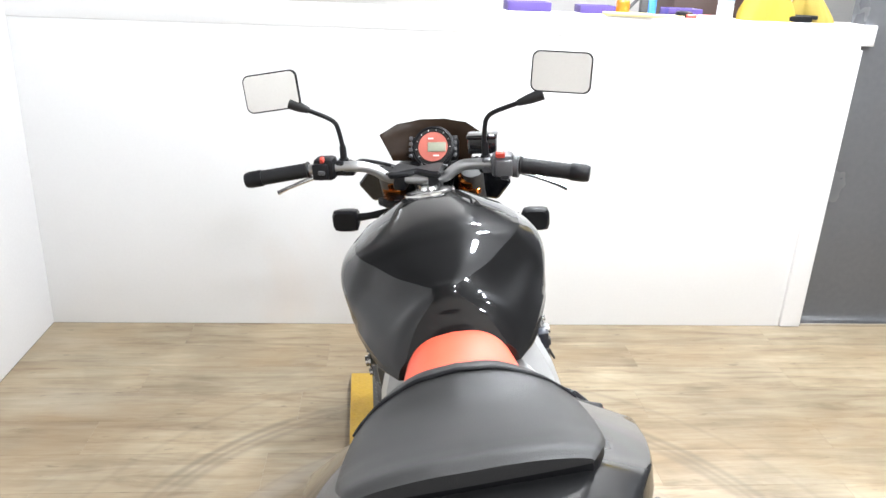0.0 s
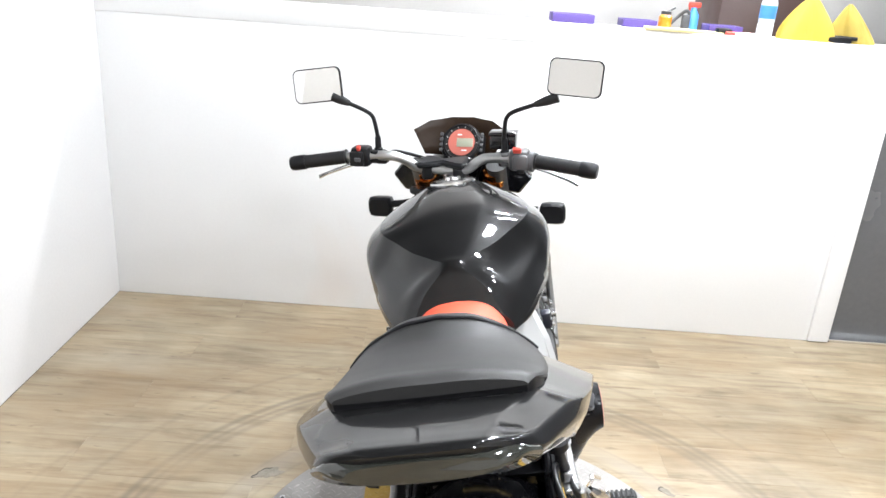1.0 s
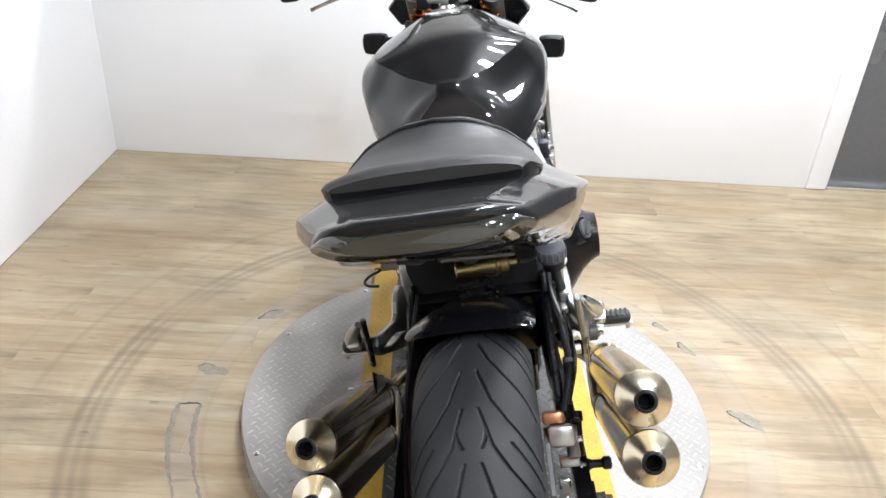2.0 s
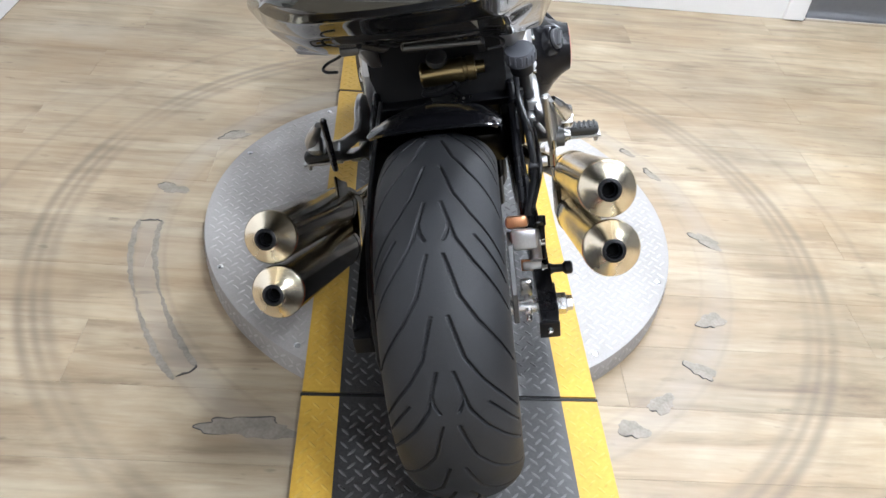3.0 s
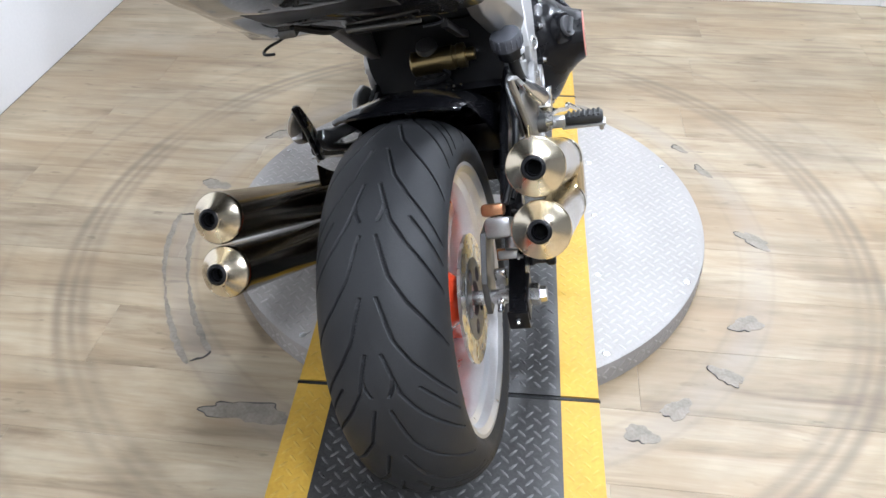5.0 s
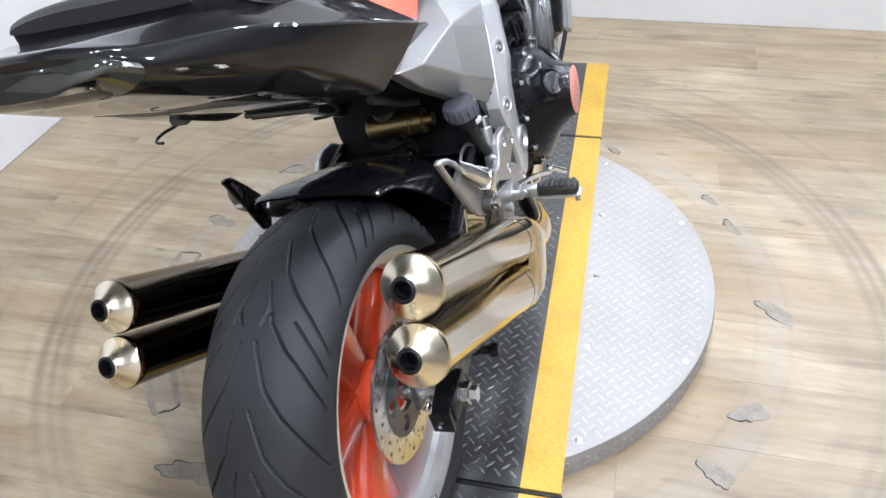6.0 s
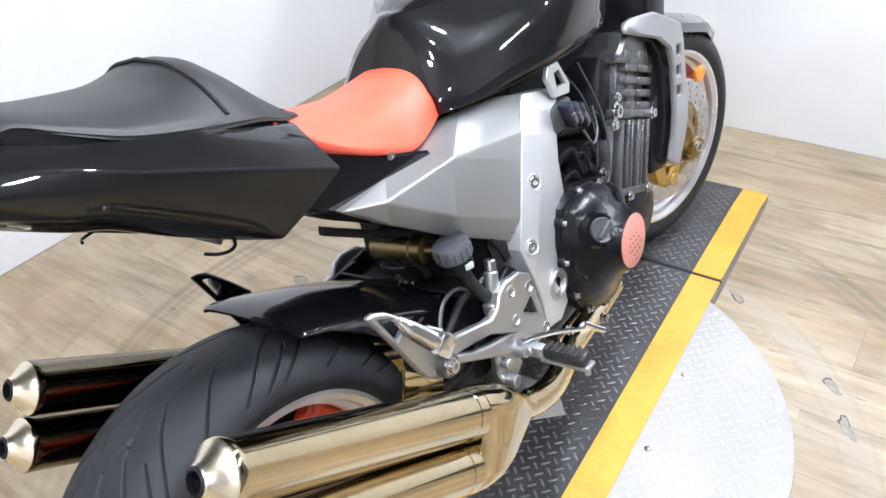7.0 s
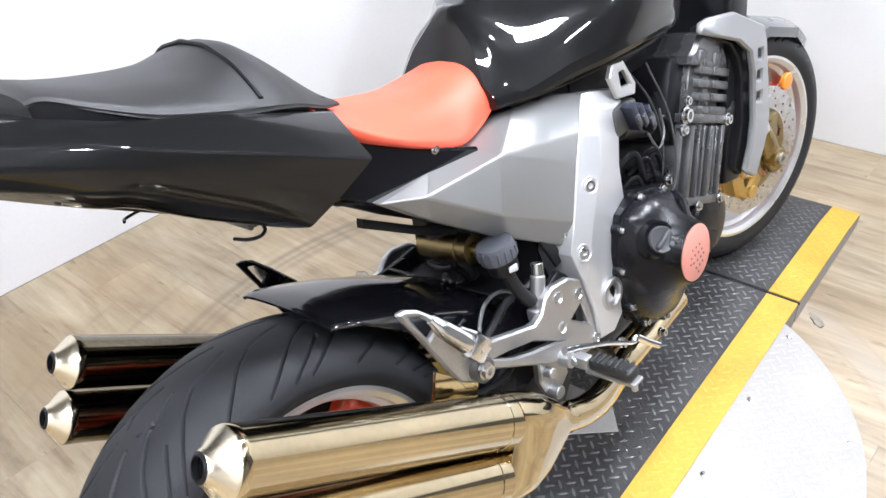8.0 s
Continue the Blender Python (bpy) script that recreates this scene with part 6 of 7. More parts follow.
B("side_stand", join(tube([(-0.12, 0.56, 0.26), (-0.19, 0.58, 0.13), (-0.235, 0.59, 0.05)], 0.012, 12), box((-0.25, 0.60, 0.058), (0.05, 0.07, 0.008), 0.003, (0, 12, 0))), M_BLACK, label="black side stand, folded out")
B("crank_left_cover", lathe((-0.13, 0.74, 0.42), (-0.20, 0.74, 0.42), [(0, 0.11), (0.05, 0.10), (0.075, 0.07), (0.078, 0.05)], 36), M_ENGINEB, eng)
B("head_frame", join(loft([[V(sx * x + dx, y, z + dz) for dx, dz in ((-0.018, -0.035), (0.018, -0.035), (0.018, 0.035), (-0.018, 0.035))] for sx in (1,) for x, y, z in ((0.105, 0.64, 0.745), (0.120, 0.78, 0.765), (0.10, 0.95, 0.80), (0.04, 1.05, 0.84))]),
     loft([[V(-x + dx, y, z + dz) for dx, dz in ((-0.018, -0.035), (0.018, -0.035), (0.018, 0.035), (-0.018, 0.035))] for x, y, z in ((0.105, 0.64, 0.745), (0.120, 0.78, 0.765), (0.10, 0.95, 0.80), (0.04, 1.05, 0.84))]),
     rod((0, 1.145, 0.845), (0, 1.105, 0.93), 0.034)), M_BLACK, label="black main frame beams")

# ---- front end, turned with the bar ----
def along(t, x=0.0):
    """A point on the fork line, t metres up from the axle."""
    return V(x, 1.42 - 0.4068 * t, 0.300 + 0.9135 * t)


for sx in (1, -1):
    x = sx * 0.104
    leg = S("fork_leg", lathe(along(0.24, x), along(1, x), [(0, 0.026), (0.01, 0.028), (0.38, 0.028), (0.39, 0.0265), (0.46, 0.0265)], 28), M_DARKSTEEL, label="upside-down fork leg")
    S("slider", lathe(along(0.02, x), along(1, x), [(0, 0.0205), (0.30, 0.0205)], 24), M_POLISH, leg, "bright fork slider")
    S("fork_foot", join(lathe(along(-0.045, x), along(1, x), [(0, 0.018), (0.01, 0.025), (0.09, 0.026), (0.13, 0.0215)], 24), rod((x - sx * 0.02, 1.42, 0.30), (x + sx * 0.032, 1.42, 0.30), 0.024), box((x, 1.40, 0.37), (0.03, 0.06, 0.09), 0.01)), M_SHOCK, leg, "bronze-grey fork foot")
    S("axle_end", ring_body((x + sx * 0.028, 1.42, 0.30), (x + sx * 1, 1.42, 0.30), [(0, 0.008), (0, 0.014), (0.010, 0.014), (0.010, 0.008)], 20), M_CAST, leg)
    fc = S("front_caliper", join(plate([(1.292, 0.318), (1.330, 0.322), (1.362, 0.292), (1.392, 0.252), (1.372, 0.214), (1.330, 0.212), (1.300, 0.236), (1.286, 0.280)], sx * 0.050, sx * 0.108, [[(1.326, 0.272), (1.352, 0.262), (1.336, 0.240)]], "x", 0.006),
        rod((sx * 0.100, 1.322, 0.296), (sx * 0.114, 1.322, 0.296), 0.016), rod((sx * 0.100, 1.352, 0.230), (sx * 0.114, 1.352, 0.230), 0.016)), M_CALIPER, label="gold front brake caliper")
    S("caliper_bolt", bolt((sx * 0.113, 1.322, 0.296), (sx, 0, 0), 0.008, 0.006), M_STEEL, fc)
    S("fork_cap", join(lathe(along(0.645, x * 0.92), along(1, x * 0.92), [(0, 0.033), (0.016, 0.033), (0.018, 0.028), (0.036, 0.028), (0.040, 0.022), (0.050, 0.020), (0.051, 0.0)], 28)), M_ANOD, leg, "orange anodised fork cap")
    ind = S("front_indicator", sym_loft([(1.135, [(0, 0.022), (0.024, 0.02), (0.03, 0), (0.024, -0.022), (0, -0.025)]), (1.15, [(0, 0.027), (0.03, 0.025), (0.035, 0), (0.03, -0.027), (0, -0.03)]), (1.185, [(0, 0.02), (0.024, 0.018), (0.028, 0), (0.022, -0.02), (0, -0.022)]), (1.20, [(0, 0.008), (0.01, 0.006), (0.012, 0), (0.01, -0.008), (0, -0.009)])], 4, 2), M_BLACK, label="black front indicator on a short stalk")
    ind.data.transform(STEER @ Matrix.Translation((sx * 0.243 + 0.01, 0, 0.808)) @ STEER.inverted())
    S("stalk", tube([(sx * 0.212, 1.155, 0.812), (sx * 0.165, 1.15, 0.82), (sx * 0.10, 1.16, 0.83)], [0.011, 0.009, 0.011], 12), M_BLACK, ind)
    S("reflector", lathe((sx * 0.112, 1.452, 0.478), (sx * 1, 1.46, 0.478), [(0, 0.02), (0.006, 0.02), (0.009, 0.017)], 20), M_AMBER, leg, "amber round reflector")
S("front_axle", rod((-0.12, 1.42, 0.30), (0.12, 1.42, 0.30), 0.012), M_STEEL, front)
fend = []
for a, w in ((152, 0.040), (148, 0.056), (138, 0.068), (110, 0.074), (85, 0.074), (60, 0.068), (45, 0.05), (40, 0.03)):
    ca, sa = math.cos(radians(a)), math.sin(radians(a))
    ring = []
    for q, rr in ((-1, 0.280), (-0.93, 0.302), (-0.5, 0.316), (0, 0.320), (0.5, 0.316), (0.93, 0.302), (1, 0.280), (0.94, 0.279), (0.5, 0.312), (0, 0.316), (-0.5, 0.312), (-0.94, 0.279)):
        ring.append(V(q * w, 1.42 + rr * ca, 0.30 + rr * sa))
    fend.append(ring)
S("front_mudguard", loft(fend), mat("graphite mudguard paint", (0.085, 0.088, 0.09), 0.3, metal=0.5, var=0.08, scale=8, fine=600, bump=0, coat=0.7), label="graphite grey front mudguard", sharp=40)
S("triple_clamp", join(plate([(-0.135, 1.115), (-0.10, 1.155), (0, 1.13), (0.10, 1.155), (0.135, 1.115), (0.10, 1.085), (0.04, 1.075), (-0.04, 1.075), (-0.10, 1.085)], 0.858, 0.880, (), "z", 0.005),
                       plate([(-0.135, 1.195), (-0.10, 1.235), (0, 1.21), (0.10, 1.235), (0.135, 1.195), (0.10, 1.165), (-0.10, 1.165)], 0.735, 0.77, (), "z", 0.005)), M_ENGINEB, label="black fork yokes")
S("steering_nut", lathe((0, 1.1, 0.93), (0, 1.09, 0.955), [(0, 0.02), (0.012, 0.02), (0.014, 0.012), (0.02, 0.012)], 6), M_POLISH)
S("ignition", lathe((0.0, 1.075, 0.925), (0, 1.06, 0.955), [(0, 0.022), (0.014, 0.022), (0.016, 0.018), (0.012, 0.014), (0.012, 0.0)], 24), M_POLISH, label="polished ignition lock")
S("key", plate([(1.035, 0.955), (1.05, 0.958), (1.052, 0.985), (1.035, 0.985)], -0.002, 0.002), M_BLACK)
bar = S("handlebar", tube([(-0.36, 0.928, 0.99), (-0.235, 0.945, 1.004), (-0.13, 0.957, 1.006), (-0.092, 0.972, 0.992), (-0.062, 0.985, 0.970), (0, 0.99, 0.966), (0.062, 0.985, 0.970), (0.092, 0.972, 0.992), (0.13, 0.957, 1.006), (0.235, 0.945, 1.004), (0.36, 0.928, 0.99)], 0.0122, 16), M_CAST, label="satin silver tapered handlebar")
clamp = S("bar_clamp", join(plate([(-0.060, 0.954), (-0.058, 1.032), (-0.042, 1.036), (0, 1.010), (0.042, 1.036), (0.058, 1.032), (0.060, 0.954), (0.040, 0.956), (0, 0.982), (-0.040, 0.956)], 0.974, 0.990, (), "z", 0.005),
                    box((-0.040, 0.995, 0.960), (0.030, 0.044, 0.04), 0.008), box((0.040, 0.995, 0.960), (0.030, 0.044, 0.04), 0.008)), M_BLACK, bar, "black bow-tie handlebar clamp")
for x, y in ((-0.060, 0.966), (-0.060, 1.020), (0.060, 0.966), (0.060, 1.020)):
    S("clamp_bolt", lathe((x, y, 0.983), (x, y, 1), [(0, 0.0065), (0.004, 0.0065), (0.005, 0.005), (0.002, 0.003), (0.002, 0.0)], 12), M_DARKSTEEL, clamp)
for sx in (1, -1):
    g0, g1 = V(sx * 0.235, 0.945, 1.004), V(sx * 0.358, 0.9283, 0.9902)
    grip = S("grip", lathe(g0, g1, [(0, 0.0185), (0.003, 0.0195)] + [(0.006 + 0.0052 * k, 0.0170 if k % 2 else 0.0162) for k in range(22)] + [(0.123, 0.0168)], 24), M_RUBBER, bar, "black ribbed rubber grip")
    S("bar_end", lathe(g1 + (g1 - g0).normalized() * -0.016, g1 + (g1 - g0), [(0, 0.0178), (0.002, 0.0188), (0.03, 0.0188), (0.033, 0.0175), (0.036, 0.0175), (0.04, 0.015)], 24), M_BLACK, bar, "black bar end weight")
    # switch cube
    sw = S("switchgear", join(box((sx * 0.198, 0.95, 1.006), (0.048, 0.046, 0.05), 0.010), box((sx * 0.203, 0.925, 1.004), (0.036, 0.016, 0.036), 0.005), box((sx * 0.165, 0.957, 1.004), (0.024, 0.03, 0.032), 0.006)), M_GREYPLASTIC if sx > 0 else M_BLACK, bar, "grey switch housing" if sx > 0 else "black switch housing")
    if sx > 0:
        S("kill_switch", box((0.196, 0.928, 1.033), (0.020, 0.010, 0.014), 0.003, (30, 0, 0)), M_REDPLASTIC, bar, "red kill switch")
        S("starter_button", box((0.205, 0.920, 0.985), (0.018, 0.008, 0.010), 0.003), M_BLACK, bar)
        S("throttle_collar", lathe(V(0.222, 0.947, 1.002), g1, [(0, 0.024), (0.012, 0.024), (0.014, 0.019)], 24), M_GREYPLASTIC, bar)
        res = S("fluid_reservoir", join(box((0.150, 1.008, 1.036), (0.064, 0.045, 0.035), 0.006), box((0.150, 1.008, 1.056), (0.068, 0.048, 0.008), 0.003)), M_GLOSSBLACK, bar, "black brake fluid reservoir")
    else:
        S("horn_button", box((-0.203, 0.922, 0.992), (0.014, 0.01, 0.012), 0.003), M_RUBBER, bar)
        S("signal_switch", box((-0.198, 0.918, 1.004), (0.016, 0.012, 0.010), 0.003), M_GREYPLASTIC, bar)
        S("hazard_button", box((-0.198, 0.930, 1.030), (0.010, 0.012, 0.012), 0.003, (25, 0, 0)), M_REDPLASTIC, bar, "red hazard button")
        S("cable_block", join(box((-0.15, 0.965, 1.0), (0.03, 0.03, 0.03), 0.005), rod((-0.15, 0.975, 1.0), (-0.10, 1.01, 0.985), 0.006), rod((-0.10, 1.01, 0.985), (-0.04, 1.06, 0.95), 0.005)), M_BLACK, bar)
    # lever
    S("lever", tube([(sx * 0.165, 0.985, 0.99), (sx * 0.20, 1.0, 0.982), (sx * 0.26, 0.998, 0.965), (sx * 0.31, 0.99, 0.948), (sx * 0.335, 0.985, 0.938)], [0.008, 0.0075, 0.006, 0.0055, 0.007], 10, 6, 0.6), M_POLISH, bar, "silver lever")
    S("lever_perch", box((sx * 0.16, 0.972, 1.0), (0.03, 0.04, 0.03), 0.006), M_BLACK, bar)
    # mirror
    stem = S("mirror", tube([(sx * 0.160, 0.968, 1.012), (sx * 0.158, 0.966, 1.04), (sx * 0.162, 0.962, 1.085), (sx * 0.168, 0.960, 1.105), (sx * 0.185, 0.958, 1.118), (sx * 0.225 + 0.006, 0.955, 1.134), (sx * 0.262 + 0.012, 0.953, 1.148)], 0.0052, 12), M_BLACK, label="rectangular black mirror on a bent stem")
    S("stem_nut", lathe((sx * 0.160, 0.968, 1.008), (sx * 0.159, 0.967, 1.06), [(0, 0.011), (0.014, 0.011), (0.016, 0.008), (0.04, 0.0075), (0.045, 0.006)], 16), M_BLACK, stem)
    S("boot", tube([(sx * 0.228 + 0.006, 0.956, 1.135), (sx * 0.25 + 0.009, 0.955, 1.143), (sx * 0.275 + 0.012, 0.956, 1.152)], [0.007, 0.011, 0.0125], 14), M_RUBBER, stem, "rubber boot of the stem")
    mm = Matrix.Translation((sx * 0.313 + 0.012, 0.955, 1.187 + sx * 0.008)) @ pose(0, 0, 0, -9, sx * 5, sx * -4)

    def rounded(w, h, r, n=6):
        out = []
        for cx, cy, a0 in ((w - r, h - r, 0), (-w + r, h - r, 90), (-w + r, -h + r, 180), (w - r, -h + r, 270)):
            for k in range(n + 1):
                a = radians(a0 + 90 * k / n)
                out.append((cx + r * math.cos(a), cy + r * math.sin(a)))
        return out

    shell = loft([[V(x * s, d, z * s) for x, z in rounded(0.061, 0.041, 0.015)] for d, s in ((-0.003, 1.0), (0.002, 1.02), (0.010, 0.97), (0.018, 0.8), (0.022, 0.5))])
    shell.transform(mm)
    S("mirror_shell", shell, M_BLACK, stem)
    glass = loft([[V(x, d, z) for x, z in rounded(0.0585, 0.0385, 0.0135)] for d in (-0.0036, -0.0032)])
    glass.transform(mm)
    S("mirror_glass", glass, M_MIRROR, stem, "mirror glass")
# instruments and screen
ci = Matrix.Translation((0.013, 1.135, 1.0)) @ pose(0, 0, 0, 0, 0, 0) @ Matrix.Rotation(radians(-28), 4, "X")


def C(bm):
    bm.transform(ci)
    return bm


clus = S("instrument_panel", C(join(lathe((0, 0.03, 0), (0, -1, 0), [(0, 0.040), (0.008, 0.050), (0.026, 0.052), (0.032, 0.0505), (0.034, 0.046), (0.029, 0.0445)], 48), box((0, 0.024, 0), (0.118, 0.03, 0.062), 0.012))), M_BLACK, label="round black instrument cluster with a red dial")
S("dial", C(lathe((0, 0.0005, 0), (0, -1, 0), [(0, 0.0362), (0.0015, 0.0362)], 48)), M_DIAL, clus, "red dial face")
S("lcd", C(box((0.009, -0.0015, -0.001), (0.044, 0.003, 0.023), 0.001)), M_LCD, clus, "grey liquid crystal display")
S("dial_ring", C(ring_body((0, 0.0015, 0), (0, -1, 0), [(0.0, 0.0362), (0.0030, 0.0362), (0.0030, 0.0380), (0, 0.0380)], 48)), M_BLACK, clus)
S("tachometer_ring", C(lathe((0, 0.0008, 0), (0, -1, 0), [(0, 0.0445), (0.0012, 0.0445)], 48)), mat("black dial face", (0.018, 0.017, 0.017), 0.35, var=0.1, scale=40), clus, "black tachometer ring")
for k in range(9):
    a = radians(215 - 27 * k)
    S("dial_mark", C(box((0.0412 * math.cos(a), -0.0013, 0.0412 * math.sin(a)), (0.0012, 0.002, 0.0032), 0, (0, -math.degrees(a) + 90, 0))), M_WHITE, clus)
S("dial_print", C(box((-0.006, -0.0013, 0.02), (0.012, 0.002, 0.003), 0)), M_WHITE, clus)
S("dial_print", C(box((0.008, -0.0013, -0.022), (0.014, 0.002, 0.003), 0)), M_WHITE, clus)
for sx in (-1, 1):
    for k in range(4):
        S("cluster_button", C(box((sx * 0.0545, -0.002, 0.021 - 0.014 * k), (0.009, 0.005, 0.009), 0.002)), M_GREYPLASTIC, clus)
scr = [(-0.125, -0.004), (-0.096, -0.066), (0.096, -0.066), (0.125, -0.004), (0.085, 0.024), (0.060, 0.029), (0.030, 0.036), (-0.030, 0.036), (-0.060, 0.029), (-0.085, 0.024)]
bm = plate(scr, 0.0, 0.004, (), "y", 0.001)
bmesh.ops.subdivide_edges(bm, edges=bm.edges, cuts=3, use_grid_fill=True)
for v in bm.verts:
    v.co.y -= 3.2 * v.co.x * v.co.x + 0.25 * max(0, v.co.z)
bm.transform(Matrix.Translation((0.005, 1.19, 1.018)) @ Matrix.Rotation(radians(-20), 4, "X"))
S("fly_screen", bm, M_SCREEN, label="small brown smoked fly screen", sharp=50)
S("headlight", sym_loft([(1.16, [(0, 0.94), (0.08, 0.93), (0.12, 0.88), (0.11, 0.80), (0, 0.77)]), (1.25, [(0, 0.96), (0.09, 0.945), (0.125, 0.88), (0.11, 0.78), (0, 0.75)]), (1.32, [(0, 0.93), (0.08, 0.91), (0.10, 0.86), (0.09, 0.79), (0, 0.77)]), (1.35, [(0, 0.88), (0.05, 0.87), (0.06, 0.85), (0.05, 0.82), (0, 0.81)])], 5, 2), M_GLOSSBLACK, label="gloss black headlight cowl")
for sx in (-1, 1):
    S("cowl_wing", plate([(sx * 0.196, 0.898), (sx * 0.168, 0.930), (sx * 0.130, 0.944), (sx * 0.075, 0.936), (sx * 0.085, 0.866), (sx * 0.160, 0.852)], 1.168, 1.196, (), "y", 0.005), M_GLOSSBLACK, label="gloss black side wing of the headlight")
for k, (x0, x1) in enumerate(((-0.15, -0.05), (0.14, 0.06), (0.16, 0.03))):
    S("control_cable", tube([(x0, 0.985, 1.0), (x0 * 0.9, 1.06, 0.99), (x1, 1.14, 0.93), (x1 * 0.6, 1.16, 0.82)], 0.0045, 8), M_BLACK)

# ---- things on the partition's cap ----
CAP = 1.298


def on_cap(x, y, turn=0):
    return ROOM @ pose(x, y, CAP, 0, 0, turn)


def cloth(x, y, material, label, w, h, seed):
    """A soft cloth hung over something narrow: a leaning peak with deep folds and a ragged hem."""
    r = random.Random(seed)
    rings = []
    n = 56
    for z, s in ((0.0, 1.0), (0.12, 0.97), (0.25, 0.90), (0.4, 0.80), (0.55, 0.66), (0.7, 0.50), (0.82, 0.36), (0.92, 0.22), (0.98, 0.10), (1.0, 0.03)):
        ring = []
        for i in range(n):
            a = 2 * math.pi * i / n
            fold = 0.20 * math.sin(3 * a + seed + 1.2 * z) + 0.13 * math.sin(5 * a + 2 * seed - z) + 0.07 * abs(math.sin(6.5 * a + seed))
            f = 1 + fold * (1 - 0.6 * z) + r.uniform(-0.02, 0.02)
            ring.append(V(w * s * f * math.cos(a) + 0.035 * z * math.sin(seed), 0.55 * w * s * f * math.sin(a), h * z * (1 + 0.03 * math.sin(4 * a + seed))))
        rings.append(ring)
    return solo("cloth", loft(rings), material, label, "cloth", m=on_cap(x, y), sharp=70)


cloth(2.83, 0.07, M_CLOTH, "crumpled yellow microfibre cloth draped in a peak", 0.105, 0.165, 3)
cloth(3.03, 0.09, M_CLOTH2, "crumpled ochre microfibre cloth draped in a peak", 0.09, 0.145, 5)
bot = thing("water_bottle", on_cap(2.66, 0.05), "clear plastic water bottle with a blue label", "bottle")
part("body", lathe((0, 0, 0), (0, 0, 1), [(0, 0.026), (0.006, 0.031), (0.05, 0.031), (0.055, 0.029), (0.06, 0.031), (0.13, 0.031), (0.155, 0.024), (0.175, 0.013), (0.19, 0.012)], 24), M_BOTTLE, bot)
part("label_band", lathe((0, 0, 0.072), (0, 0, 1), [(0, 0.0315), (0.05, 0.0315)], 24, False), M_BLUE, bot, "blue printed band")
part("cap", lathe((0, 0, 0.188), (0, 0, 1), [(0, 0.015), (0.014, 0.015), (0.016, 0.013)], 16), M_WHITE, bot)
spr = thing("spray_bottle", on_cap(2.40, 0.16), "small spray bottle with a red trigger head", "bottle")
part("body", lathe((0, 0, 0), (0, 0, 1), [(0, 0.02), (0.004, 0.024), (0.06, 0.024), (0.08, 0.012), (0.09, 0.011)], 20), M_BLUE, spr)
part("trigger_head", join(box((0, 0, 0.10), (0.05, 0.022, 0.022), 0.005), box((-0.018, 0, 0.085), (0.008, 0.014, 0.026), 0.003)), M_REDPLASTIC, spr, "red trigger head")
for x, y, w, h, z in ((1.90, 0.12, 0.17, 0.035, 0), (2.17, 0.13, 0.14, 0.03, 0), (2.52, 0.14, 0.14, 0.03, 0)):
    t = thing("plastic_tray", on_cap(x, y, 3), "purple plastic tray lying on the partition", "tray", "purple trays")
    part("base", box((0, 0, 0.004), (w, 0.09, 0.008), 0.002), M_PURPLE, t)
    for s in (-1, 1):
        part("side", box((0, s * 0.043, h / 2), (w, 0.005, h), 0.002), M_PURPLE, t)
        part("end", box((s * (w / 2 - 0.003), 0, h / 2), (0.005, 0.082, h), 0.002), M_PURPLE, t)
jug = thing("jar", on_cap(2.29, 0.16), "small amber jar with a dark clamp lid", "jar")
part("glass", lathe((0, 0, 0), (0, 0, 1), [(0, 0.024), (0.004, 0.027), (0.045, 0.027), (0.055, 0.02)], 20), M_AMBER, jug)
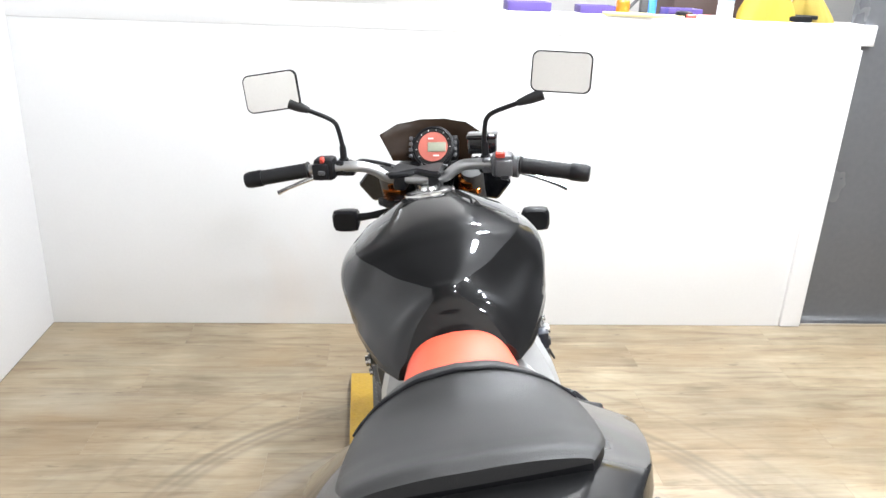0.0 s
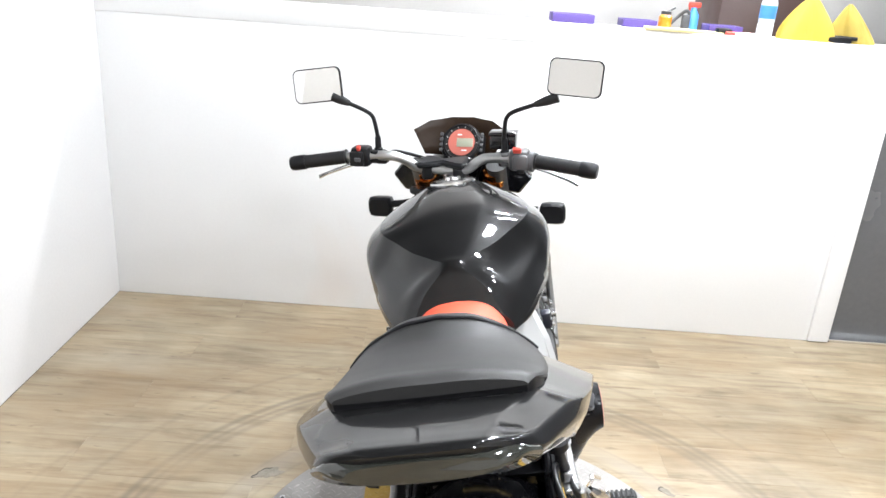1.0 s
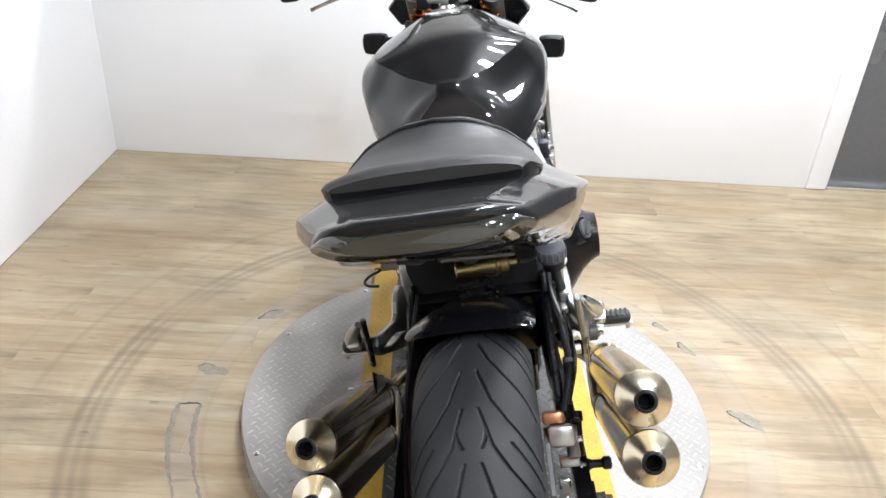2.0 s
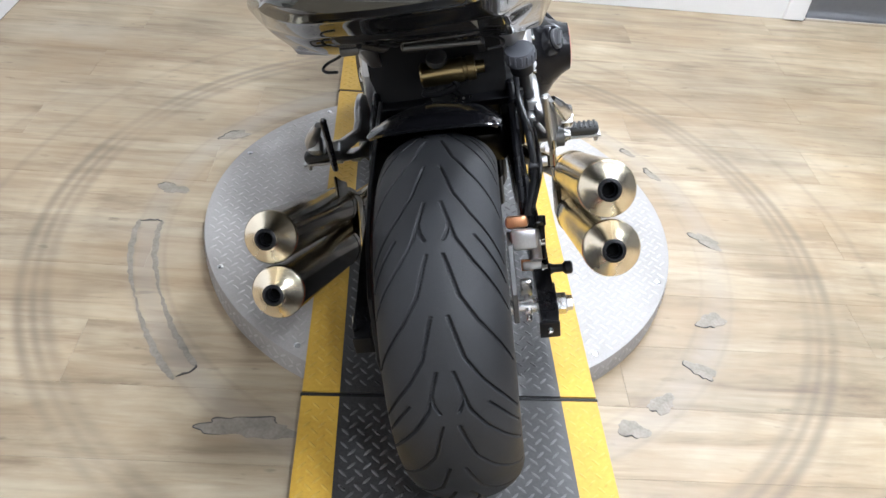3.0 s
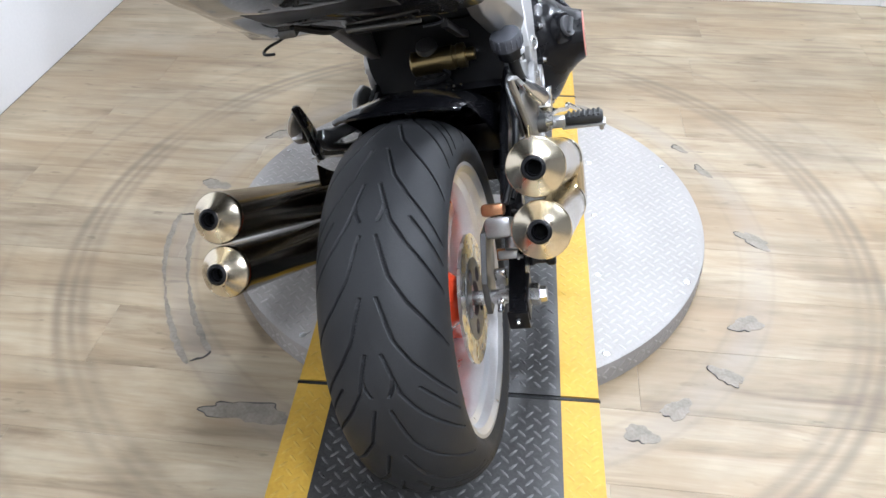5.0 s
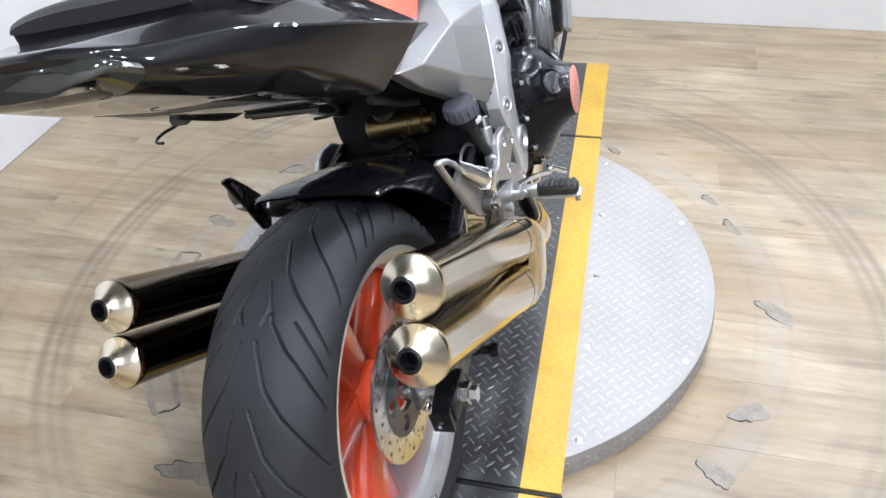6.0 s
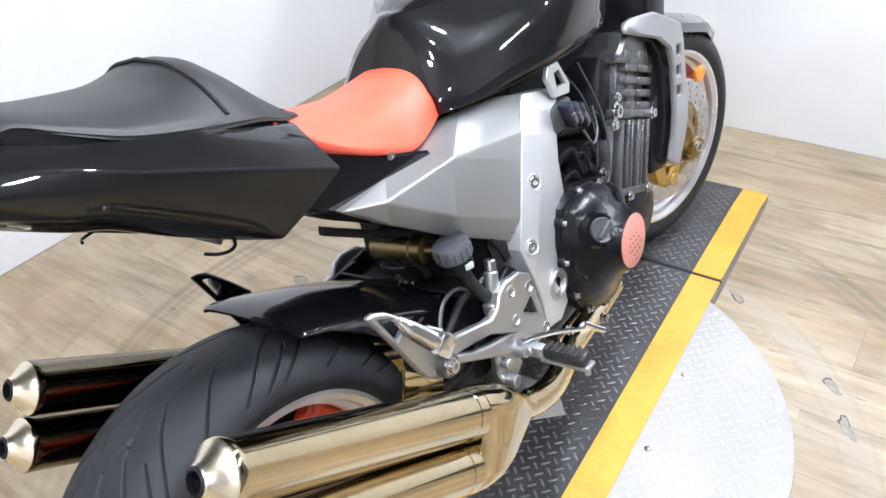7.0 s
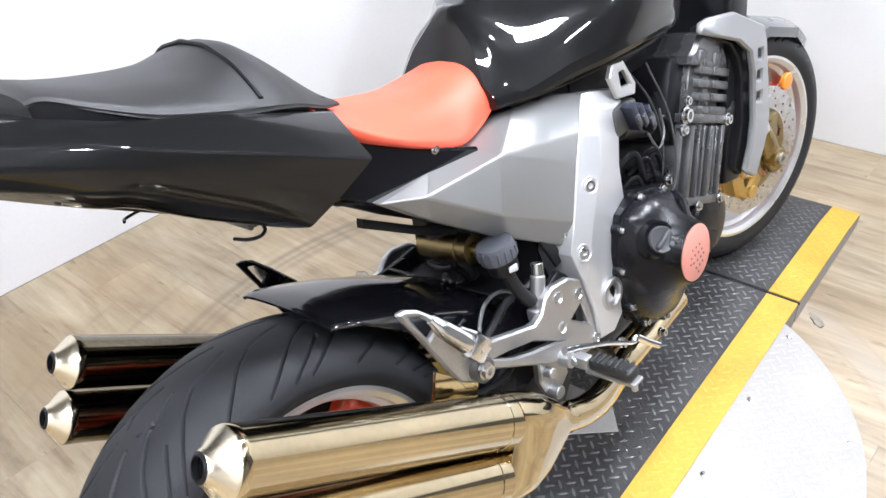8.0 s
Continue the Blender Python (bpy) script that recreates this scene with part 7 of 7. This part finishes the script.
part("lid", join(lathe((0, 0, 0.055), (0, 0, 1), [(0, 0.021), (0.012, 0.021), (0.014, 0.018)], 18), rod((-0.02, 0, 0.05), (0.035, 0, 0.085), 0.004)), M_DARKSTEEL, jug, "dark clamp lid")
solo("tool", join(tube([(-0.03, 0, 0.02), (0.0, 0.01, 0.05), (0.03, 0, 0.075), (0.05, 0, 0.05)], 0.007, 8), box((0.03, 0, 0.03), (0.03, 0.03, 0.06), 0.004)), M_GREYPLASTIC, "grey metal clamp tool", "tool", m=on_cap(2.34, 0.15))
solo("paper_pad", box((0, 0, 0.006), (0.18, 0.07, 0.012), 0.001), M_PAPER, "pale yellow pad of paper lying flat", "paper", m=on_cap(2.27, 0.02, -3))
solo("envelope", box((0, 0, 0.004), (0.15, 0.08, 0.008), 0.001), M_PAPER, "pale yellow folded paper lying flat", "paper", m=on_cap(2.41, 0.04, 8))
solo("glove", box((0, 0, 0.012), (0.06, 0.05, 0.024), 0.01), M_BLACK, "small black cloth bundle", "cloth", m=on_cap(2.50, 0.05))
solo("marker_pen", rod((-0.05, 0, 0.008), (0.05, 0.01, 0.008), 0.007), M_REDPLASTIC, "red and white marker pen lying flat", "pen", m=on_cap(2.55, 0.02))
solo("marker_pen", rod((-0.05, 0, 0.008), (0.05, 0.01, 0.008), 0.007), M_WHITE, "white marker pen lying flat", "pen", m=on_cap(2.58, 0.0, 10))
solo("loose_tools", join(box((0, 0, 0.012), (0.1, 0.05, 0.024), 0.006), rod((-0.06, 0.02, 0.02), (0.07, -0.02, 0.02), 0.008)), M_BLACK, "small black tools lying beside the cloths", "tool", m=on_cap(2.95, 0.04))
cab = thing("cabinet", ROOM @ pose(2.78, 0.62, 0), "dark brown cabinet standing behind the partition", "cabinet")
part("body", box((0, 0, 0.76), (0.38, 0.4, 1.52), 0.004), M_BROWN, cab)
part("shelf_unit", join(box((0.0, -0.05, 1.60), (0.3, 0.3, 0.12), 0.004)), M_BLACK, cab)
solo("printer", join(box((0, 0, 0.09), (0.3, 0.24, 0.18), 0.02), box((0, -0.11, 0.13), (0.26, 0.06, 0.06), 0.01)), M_WHITE, "white box-shaped machine on the brown cabinet", "machine", m=ROOM @ pose(2.86, 0.6, 1.66))
